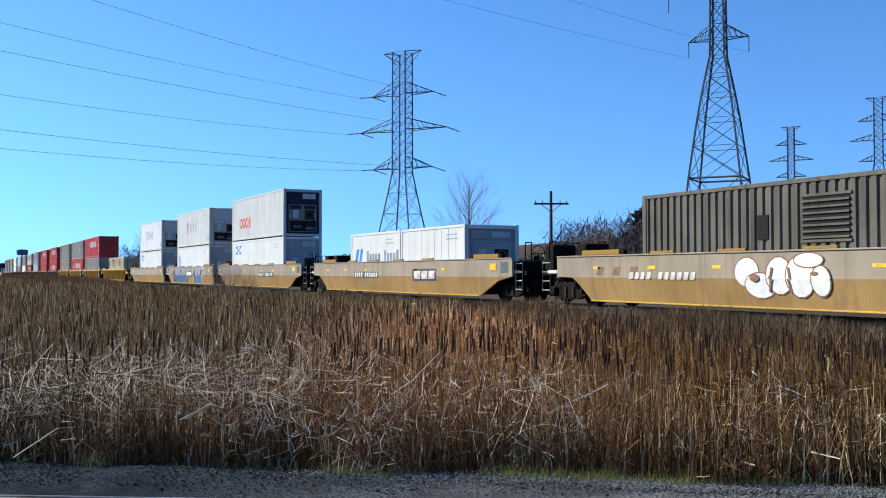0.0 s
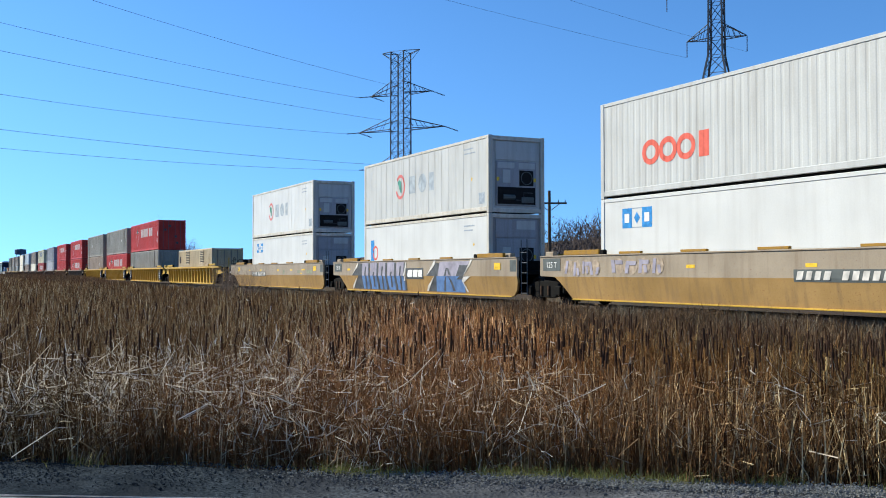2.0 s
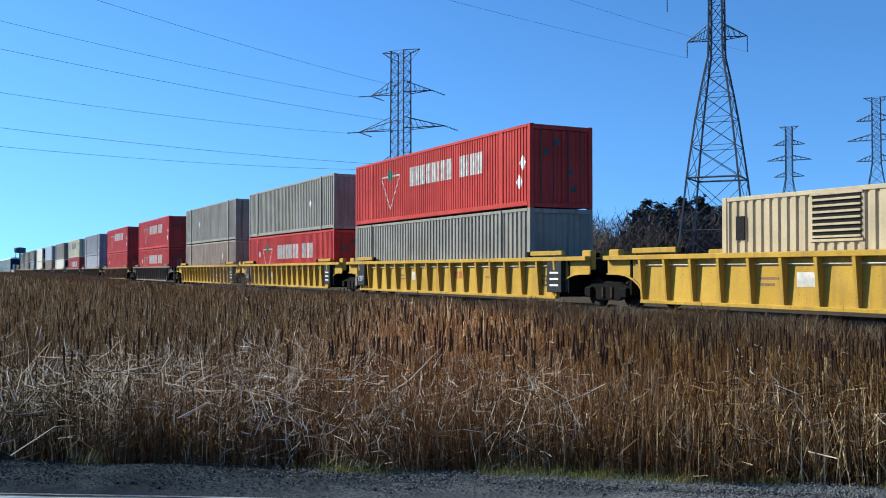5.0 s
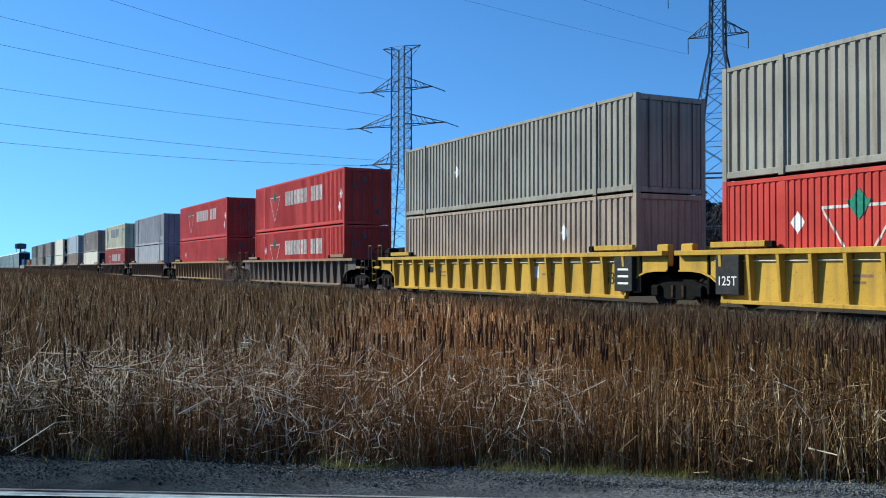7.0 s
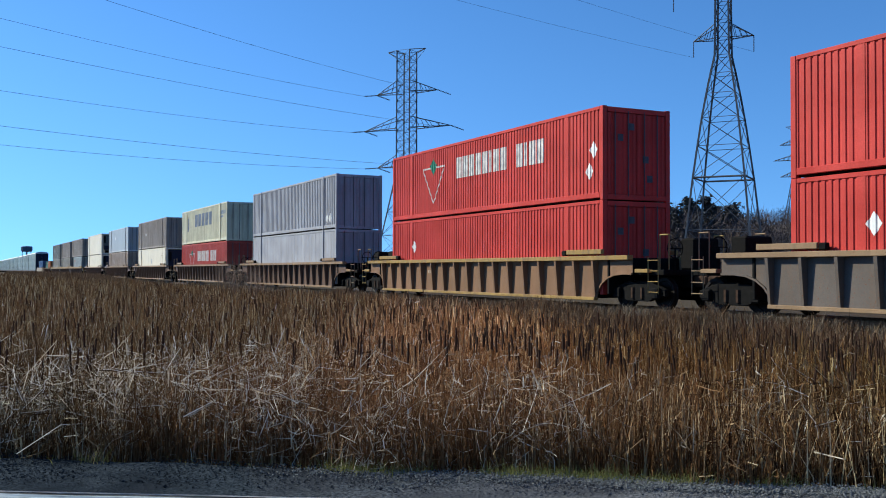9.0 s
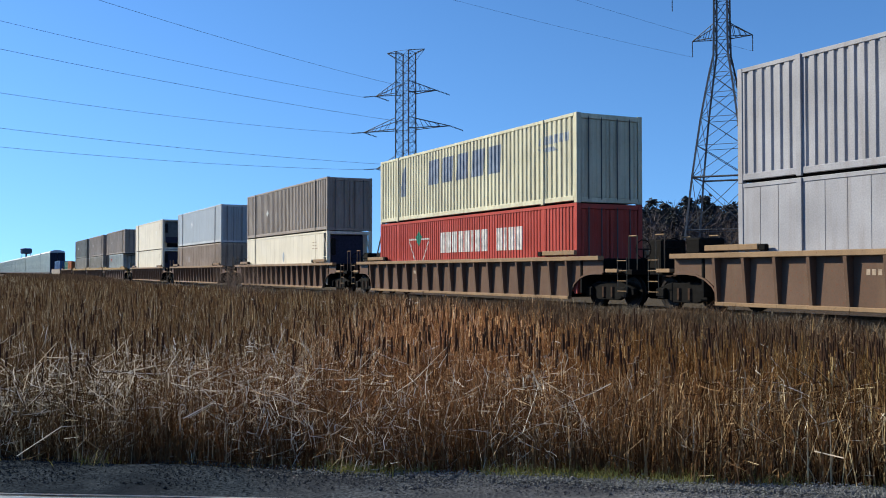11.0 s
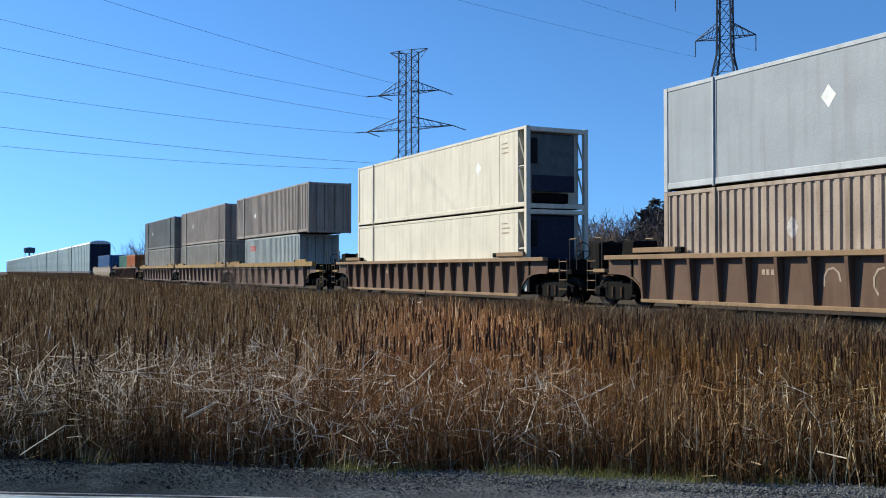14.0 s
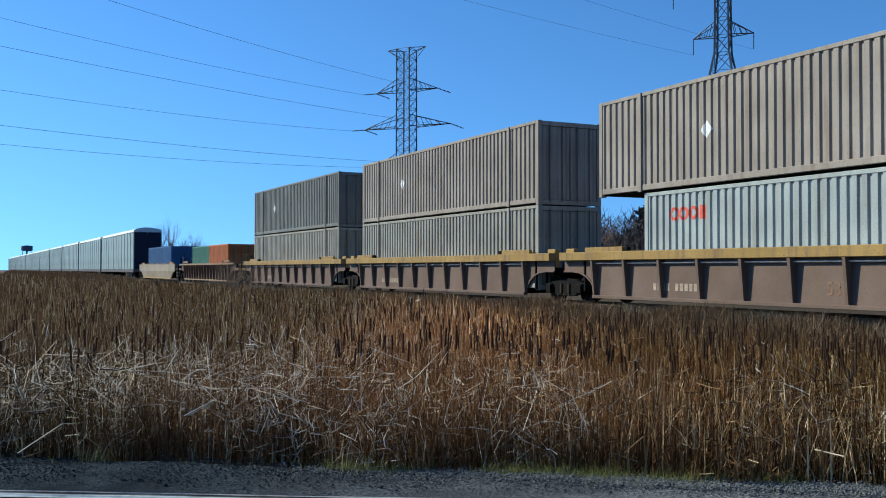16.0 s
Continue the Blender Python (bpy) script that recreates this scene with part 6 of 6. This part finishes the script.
for i, (r, d, hgt) in enumerate([(-11.2, 50, 2.1), (-9.6, 47, 1.9), (-8.6, 45, 1.7), (-12.5, 56, 2.0)]):
    bush(r, d, hgt, 400 + i)


# ================= far woods =================
def woodland(name, spots, label, material=WOODS):
    """Leafless woodland: many thin upright twig fans, irregular in height."""
    rng = np.random.default_rng(9)
    sp = np.array(spots)
    n, m = len(sp), 110
    hgt = sp[:, 3][:, None]
    core = sp[:, None, :3] + np.stack([rng.normal(0, 1, (n, m)) * hgt * 0.2, rng.normal(0, 1, (n, m)) * hgt * 0.2, hgt * np.clip(rng.beta(2.2, 1.6, (n, m)), 0, 1) * 0.92], -1)
    way = np.stack([rng.normal(0, 0.6, (n, m)), rng.normal(0, 0.6, (n, m)), rng.normal(0.45, 0.5, (n, m))], -1)
    core[:, :4] = sp[:, None, :3] + np.stack([rng.normal(0, 1, (n, 4)) * hgt * 0.12, rng.normal(0, 1, (n, 4)) * hgt * 0.12, np.full((n, 4), -0.3)], -1)
    way[:, :4] = np.stack([rng.normal(0, 0.06, (n, 4)), rng.normal(0, 0.06, (n, 4)), np.full((n, 4), 1.0)], -1)
    length = rng.uniform(0.07, 0.17, (n, m)) * hgt
    length[:, :4] = hgt * rng.uniform(0.6, 0.85, (n, 4))
    tip = core + way * length[..., None]
    a = rng.uniform(0, math.tau, (n, m))
    wid = hgt * rng.uniform(0.004, 0.010, (n, m))
    side = np.stack([np.cos(a) * wid, np.sin(a) * wid, 0 * a], -1)
    tri = np.stack([core - side, core + side, tip], 2).reshape(-1, 3)
    vs = tri.tolist()
    fs = np.arange(len(tri)).reshape(-1, 3).tolist()
    me = bpy.data.meshes.new(name)
    me.from_pydata(vs, [], fs)
    me.materials.append(material)
    tagged(new(name, me), label, "woods", kind="stuff")


def wood_spots():
    rng = random.Random(21)
    out = []
    for _ in range(2600):
        d = rng.uniform(290, 620)
        r = d * rng.uniform(0.26, 0.75)
        x, y = plan(r, d).xy
        out.append((x, y, float(ground_z(x, y)), rng.uniform(4, 9)))
    for _ in range(420):
        d = rng.uniform(185, 330)
        r = d * rng.uniform(0.0, 0.42)
        x, y = plan(r, d).xy
        out.append((x, y, float(ground_z(x, y)), d * rng.uniform(0.022, 0.036)))
    for _ in range(330):
        d = rng.uniform(150, 230)
        f = rng.uniform(0.118, 0.34)
        x, y = plan(d * f, d).xy
        out.append((x, y, float(ground_z(x, y)), d * rng.uniform(0.04, 0.072)))
    for _ in range(300):
        d = rng.uniform(140, 185)
        f = rng.uniform(0.2, 0.312)
        x, y = plan(d * f, d).xy
        out.append((x, y, float(ground_z(x, y)), d * rng.uniform(0.05, 0.082) * (1 - 2.2 * max(0.0, f - 0.275))))
    for _ in range(110):
        d = rng.uniform(205, 260)
        x, y = plan(d * rng.uniform(-0.33, -0.25), d).xy
        out.append((x, y, float(ground_z(x, y)), d * rng.uniform(0.02, 0.04)))
    for _ in range(700):
        d = rng.uniform(420, 900)
        r = d * rng.uniform(-0.75, 0.1)
        x, y = plan(r, d).xy
        if y > 60 or y < -60:
            out.append((x, y, 0, rng.uniform(4, 7.5)))
    return out


woodland("far_woods", wood_spots(), "distant brown leafless woodland on the skyline")


# ================= reeds =================
def ribbons(name, roots, heights, widths, leans, yaws, folds, material, label, category, seg=3):
    """Many leaves as narrow bent ribbons, one mesh. folds: how far along a leaf snaps over (over 1: not at all)."""
    n = len(roots)
    t = np.linspace(0, 1, seg + 1)
    c, s = np.cos(yaws), np.sin(yaws)
    la = np.random.default_rng(77).uniform(0, math.tau, n)
    out = np.zeros((n, seg + 1, 2, 3))
    for k, tk in enumerate(t):
        bend = leans * tk ** 1.7
        over = np.clip(tk - folds, 0, 1)
        z = heights * (np.minimum(tk, folds) - 0.45 * over)
        hx = bend * heights + over * heights * 0.8
        x = roots[:, 0] + np.cos(la) * hx
        y = roots[:, 1] + np.sin(la) * hx
        w = widths * (1 - 0.85 * tk ** 2) * 0.5
        for e, sg in enumerate((-1, 1)):
            out[:, k, e, 0], out[:, k, e, 1], out[:, k, e, 2] = x + sg * c * w, y + sg * s * w, roots[:, 2] + z
    v = out.reshape(-1, 3)
    base = (np.arange(n) * (seg + 1) * 2)[:, None, None]
    k = np.arange(seg)[None, :, None] * 2
    f = (base + k + np.array([0, 1, 3, 2])[None, None, :]).reshape(-1, 4)
    me = bpy.data.meshes.new(name)
    me.vertices.add(len(v))
    me.vertices.foreach_set("co", v.ravel())
    me.loops.add(f.size)
    me.loops.foreach_set("vertex_index", f.ravel().astype(np.int32))
    me.polygons.add(len(f))
    me.polygons.foreach_set("loop_start", np.arange(0, f.size, 4, dtype=np.int32))
    me.update(calc_edges=True)
    me.materials.append(material)
    tagged(new(name, me), label, category, kind="stuff")


def sticks(name, mid, d, rng, material, label, upright=0.4, thick=0.0021, long=1.0, bent=0.55):
    """Kinked dry leaves hanging at all angles, each two flat strips, one mesh."""
    n = len(mid)
    yaw, el = rng.uniform(0, math.tau, n), np.where(rng.random(n) < upright + np.clip((d - 11) / 12, 0, 0.5), rng.normal(1.25, 0.22, n), rng.normal(0.2, 0.5, n))
    a = np.stack([np.cos(yaw) * np.cos(el), np.sin(yaw) * np.cos(el), np.sin(el)], 1)
    kink = a + rng.normal(0, bent, (n, 3))
    kink /= np.linalg.norm(kink, axis=1)[:, None]
    L1, L2 = long * (np.minimum(rng.gamma(1.7, 0.055, n), 0.17) + 0.02)[:, None], long * (np.minimum(rng.gamma(1.6, 0.045, n), 0.15) + 0.02)[:, None]
    side = np.cross(a, rng.normal(0, 1, (n, 3)))
    side *= (thick * (1 + d / 14) * rng.uniform(0.6, 1.2, n) / np.linalg.norm(side, axis=1))[:, None]
    p0, p1, p2 = mid - a * L1, mid, mid + kink * L2
    v = np.stack([p0 - side, p0 + side, p1 - side, p1 + side, p2 - side * 0.3, p2 + side * 0.3], 1).reshape(-1, 3)
    b = (np.arange(n) * 6)[:, None, None]
    f = (b + np.array([[0, 1, 3, 2], [2, 3, 5, 4]])[None]).reshape(-1, 4)
    me = bpy.data.meshes.new(name)
    me.from_pydata(v.tolist(), [], f.tolist())
    me.materials.append(material)
    tagged(new(name, me), label, "reeds", kind="stuff")


def field(rng, n, near, far, half):
    """Places in the marsh between road and railway, thinning with distance from the road."""
    d = near * (far / near) ** rng.random(n)
    a = rng.uniform(-half, half, n)
    r, dd = d * np.sin(a), d * np.cos(a)
    x, y = r * RIGHT.x + dd * AHEAD.x, r * RIGHT.y + dd * AHEAD.y
    wob = 0.12 * np.sin(r * 2.3) + 0.07 * np.sin(r * 5.1 + 1)
    hard = 9.6 + np.clip(0.19 * (-x - 9), 0, 5.4)
    ok = (dd - (7.16 - 0.18 * r) > 0.12 + wob) & (y < hard + 0.4 * np.sin(x * 0.5) + rng.normal(0, 0.25, n))
    return x[ok], y[ok], d[ok], r[ok]


def inside(x, y):
    """How far into the stand a place lies, from its edge along the road."""
    r, dd = x * RIGHT.x + y * RIGHT.y, x * AHEAD.x + y * AHEAD.y
    return dd - (7.16 - 0.18 * r)


def clump(x, y):
    return 0.5 + 0.5 * np.sin(x * 0.9 + 1.3 * np.sin(y * 0.7)) * np.sin(y * 1.1 + np.sin(x * 0.6))


def make_reeds():
    rng = np.random.default_rng(5)
    top = 0.72
    for half, n, far in ((0.62, 310000, 330), (1.35, 40000, 160)):
        x, y, d, r = field(rng, n, 6.6, far, half)
        thin = rng.random(len(x)) < np.clip(0.4 + inside(x, y) / 1.4, 0.4, 1)
        x, y, d, r = x[thin], y[thin], d[thin], r[thin]
        z = ground_z(x, y)
        edge = np.clip(0.56 + inside(x, y) / 1.2, 0.5, 1)
        h = (top - z) * rng.beta(5, 2.2, len(x)) * 1.12 * edge * (0.82 + 0.26 * clump(x * 2.2 + 3, y * 2.2)) + 0.08 * clump(x, y)
        w = 0.0058 * (1 + d / 11.0) * rng.uniform(0.6, 1.5, len(x))
        fold = np.where(rng.random(len(x)) < 0.22, rng.uniform(0.45, 0.85, len(x)), 2.0)
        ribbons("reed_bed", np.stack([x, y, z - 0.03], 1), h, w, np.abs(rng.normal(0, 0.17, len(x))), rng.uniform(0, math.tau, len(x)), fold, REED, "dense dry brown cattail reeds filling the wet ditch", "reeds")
    # pale broken leaves lying through the stand
    x, y, d, r = field(rng, 130000, 6.9, 34, 0.7)
    z = ground_z(x, y)
    heap = clump(x * 1.3, y * 1.3) ** 1.5 * clump(x * 3.1 + 2, y * 2.7)
    keep = rng.random(len(x)) < (0.03 + 1.15 * heap) * np.where(r < -1.0, 2.1, np.where(r > 1.3, 0.35, 1.3)) * np.clip(2.3 - d / 8.0, 0.12, 1)
    x, y, d, z = x[keep], y[keep], d[keep], z[keep]
    zz = z + (top - z) * rng.beta(1.9, 1.6, len(x)) * 0.97 * np.clip(0.5 + inside(x, y) / 1.1, 0.4, 1)
    sticks("broken_reeds", np.stack([x, y, zz], 1), d, rng, STRAW, "pale bleached broken reed leaves lying among the stems", 0.4, 0.0024)
    # longer bleached leaves bent over along the ditch edge
    x, y, d, r = field(rng, 2600, 7.2, 12, 0.7)
    keep = rng.random(len(x)) < np.where(r < -1.2, 0.9, np.where(r < 0.8, 0.3, 0.06)) * clump(x * 1.7, y * 1.7)
    x, y, d = x[keep], y[keep], d[keep]
    z = ground_z(x, y)
    zz = z + (top - z) * rng.uniform(0.55, 0.98, len(x)) * np.clip(0.5 + inside(x, y) / 1.1, 0.4, 1)
    sticks("bent_reeds", np.stack([x, y, zz], 1), d, rng, STRAW, "long bleached reed leaves bent over at the ditch edge", 0.1, 0.0026, 2.0)
    # straight dead stems fallen across one another in heaps
    hr = np.concatenate([rng.uniform(-4.6, -1.5, 30), rng.uniform(-1.5, 1.2, 16), rng.normal(3.7, 0.25, 3)])
    hd = 7.18 - 0.18 * hr + rng.gamma(2.0, 0.55, len(hr)) + 0.25
    odds = np.where(hr < -1.5, 2.6, np.where(hr < 1.6, 1.0, 1.2))
    c = rng.choice(len(hr), 1500, p=odds / odds.sum())
    r, dd = hr[c] + rng.normal(0, 0.22, 1500), hd[c] + rng.normal(0, 0.16, 1500)
    x, y = r * RIGHT.x + dd * AHEAD.x, r * RIGHT.y + dd * AHEAD.y
    z = ground_z(x, y)
    zz = z + (top - z) * rng.beta(2.2, 1.6, len(x)) * np.clip(0.5 + inside(x, y) / 1.1, 0.4, 0.98)
    sticks("fallen_stems", np.stack([x, y, zz], 1), np.hypot(x, y), rng, STRAW, "straight bleached reed stems fallen across one another", 0.12, 0.0022, 2.1, 0.2)
    x, y, d, r = field(rng, 60000, 6.9, 24, 0.7)
    z = ground_z(x, y)
    zz = z + (top - z) * rng.uniform(0.2, 0.95, len(x)) * np.clip(0.5 + inside(x, y) / 1.1, 0.4, 1)
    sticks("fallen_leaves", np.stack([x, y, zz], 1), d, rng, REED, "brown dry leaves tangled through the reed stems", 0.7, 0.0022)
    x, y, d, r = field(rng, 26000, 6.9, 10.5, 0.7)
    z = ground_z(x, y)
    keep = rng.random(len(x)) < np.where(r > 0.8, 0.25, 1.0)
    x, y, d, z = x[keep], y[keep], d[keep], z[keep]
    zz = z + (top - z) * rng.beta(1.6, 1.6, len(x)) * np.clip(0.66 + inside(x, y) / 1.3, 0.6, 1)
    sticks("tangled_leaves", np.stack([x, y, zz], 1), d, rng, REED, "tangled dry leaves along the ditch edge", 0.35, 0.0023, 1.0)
    # cattail heads on stalks
    x, y, d, r = field(rng, 1500, 9.2, 44, 0.65)
    x2, y2, d2, r2 = field(rng, 900, 8.6, 15, 0.65)
    more = rng.random(len(r2)) < np.clip(0.1 + 1.6 * r2 / d2, 0.0, 0.6)
    x, y, d = np.concatenate([x, x2[more]]), np.concatenate([y, y2[more]]), np.concatenate([d, d2[more]])
    z = ground_z(x, y)
    s = Shape()
    st = Shape()
    for xi, yi, zi, di in zip(x, y, z, d):
        if rng.random() < 0.5 * (xi * RIGHT.x + yi * RIGHT.y < -0.12 * di):
            continue
        hz = top + 0.06 + rng.normal(0, 0.08)
        lx, ly = rng.normal(0, 0.03, 2)
        k = 1 + di / 100
        s.beam((xi + lx, yi + ly, hz - 0.17), (xi + lx * 1.4, yi + ly * 1.4, hz + rng.uniform(-0.03, 0.03)), 0.02 * k, 0.018 * k, 6)
        st.beam((xi, yi, zi), (xi + lx, yi + ly, hz - 0.17), 0.009 * k, 0.008 * k, 3)
    tagged(new("cattail_heads", s.mesh("cattail_heads", CATTAIL)), "dark brown cattail seed heads", "cattails", kind="stuff")
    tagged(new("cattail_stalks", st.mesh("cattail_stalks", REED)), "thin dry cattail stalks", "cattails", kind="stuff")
    # green grass along the gravel edge
    r = np.concatenate([rng.uniform(-9, 8, 260), rng.normal(0.5, 0.16, 500), rng.normal(1.05, 0.2, 800), rng.normal(-0.5, 0.2, 400), rng.normal(-0.75, 0.12, 300), rng.normal(1.7, 0.16, 420), rng.normal(2.25, 0.12, 260), rng.normal(3.1, 0.1, 160), rng.normal(-2.75, 0.06, 60)])
    dd = np.array([gravel_edge(v) for v in r]) + rng.normal(0.0, 0.055, len(r))
    x, y = r * RIGHT.x + dd * AHEAD.x, r * RIGHT.y + dd * AHEAD.y
    ribbons("verge_grass", np.stack([x, y, np.full(len(x), 0.0)], 1), rng.gamma(3.0, 0.016, len(x)) + 0.015, rng.uniform(0.003, 0.006, len(x)), rng.uniform(0.1, 0.9, len(x)), rng.uniform(0, math.tau, len(x)), np.full(len(x), 2.0), GRASS, "short green grass tufts at the gravel edge", "grass", 2)
    # one fan of long pale blades at the gravel edge
    n = 26
    r = rng.normal(-2.72, 0.05, n)
    dd = np.array([gravel_edge(v) for v in r]) + rng.normal(0.0, 0.03, n)
    x, y = r * RIGHT.x + dd * AHEAD.x, r * RIGHT.y + dd * AHEAD.y
    ribbons("grass_tuft", np.stack([x, y, np.zeros(n)], 1), rng.uniform(0.07, 0.2, n), rng.uniform(0.005, 0.009, n), rng.uniform(0.2, 1.1, n), rng.uniform(0, math.tau, n), np.full(n, 2.0), TUFT, "fan of long pale grass blades beside the gravel", "grass", 3)
    # weeds along the ballast
    def bank(name, n, x, y, tall, material, label, lean=0.3):
        bed = np.interp(y, [14.55, 15.85, 16.95], [-0.12, 0.06, RAIL_Z - 0.2])
        z = np.maximum(ground_z(x, y), bed)
        dist = np.hypot(x, y)
        h = tall * rng.gamma(3, 0.33, n) * (0.35 + 1.3 * clump(x * 0.8, y * 2) ** 1.5)
        h = np.minimum(h, tall * (0.7 + 0.9 * rng.random(n)))
        ribbons(name, np.stack([x, y, z - 0.02], 1), h, 0.007 * (1 + dist / 14) * rng.uniform(0.6, 1.4, n), np.abs(rng.normal(0, lean, n)), rng.uniform(0, math.tau, n), np.full(n, 2.0), material, label, "weeds", 2)

    n = 110000
    bank("trackside_weeds", n, -130 + 134 * rng.beta(2.3, 1.0, n), 9.8 + 6.9 * rng.beta(1.3, 1.3, n), 0.27, WEED, "low dry reddish-brown weeds beside the track")
    n = 64000
    c = rng.integers(0, 190, n)
    cx, cy = -6 - 40 * rng.random(190) ** 1.3, rng.uniform(13.2, 16.9, 190)
    bank("tall_weeds", n, cx[c] + rng.normal(0, 0.45, n), cy[c] + rng.normal(0, 0.22, n), 0.36, WEED, "taller grey-brown weed tufts in front of the wheels", 0.45)
    n = 40000
    x = -65 - 270 * rng.random(n) ** 1.6
    y = rng.uniform(12.5, 16.4, n)
    tall = (0.25 + 0.95 * smooth(60, 150, -x)) * rng.uniform(0.6, 1.05, n)
    ribbons("far_weeds", np.stack([x, y, ground_z(x, y) - 0.02], 1), tall, 0.03 * (-x / 90) * rng.uniform(0.6, 1.3, n), np.abs(rng.normal(0, 0.25, n)), rng.uniform(0, math.tau, n), np.full(n, 2.0), WEED, "tall dry brown weeds along the distant track", "weeds", 2)
    n = 60000
    c = rng.integers(0, 260, n)
    cx, cy = -5 - 70 * rng.random(260) ** 1.4, rng.uniform(16.2, 17.5, 260)
    bank("ballast_tufts", n, cx[c] + rng.normal(0, 0.28, n), cy[c] + rng.normal(0, 0.12, n), 0.24, TUFT, "pale dry weed tufts growing in the ballast", 0.6)


make_reeds()

# ================= movement =================
ALONG = [(0.0, 0.0), (0.5, 11.56), (1.0, 22.22), (1.5, 33.84), (2.0, 44.53), (2.5, 56.19), (3.0, 65.32), (3.5, 78.77), (4.0, 89.57),
         (4.5, 100.8), (5.0, 112.1), (5.5, 123.3), (6.0, 134.6), (6.5, 145.82), (7.0, 156.66), (7.5, 168.41), (8.0, 178.32), (8.5, 191.05),
         (9.0, 201.92), (9.5, 213.3), (10.0, 224.7), (10.5, 236.0), (11.0, 247.4), (11.5, 258.79), (12.0, 269.46), (12.5, 281.23), (13.0, 291.15),
         (13.5, 303.8), (14.0, 314.74), (14.5, 326.66), (15.0, 337.43), (15.5, 349.26), (16.0, 359.16)]


def motions():
    """The whole train rolls past to the right, each car and each container with it."""
    for ob in TRAIN:
        u, over = ob["along"], ob["over"]
        walk(ob, [(t, pose(u + s, TRACK_Y, RAIL_Z + over)) for t, s in ALONG])


motions()
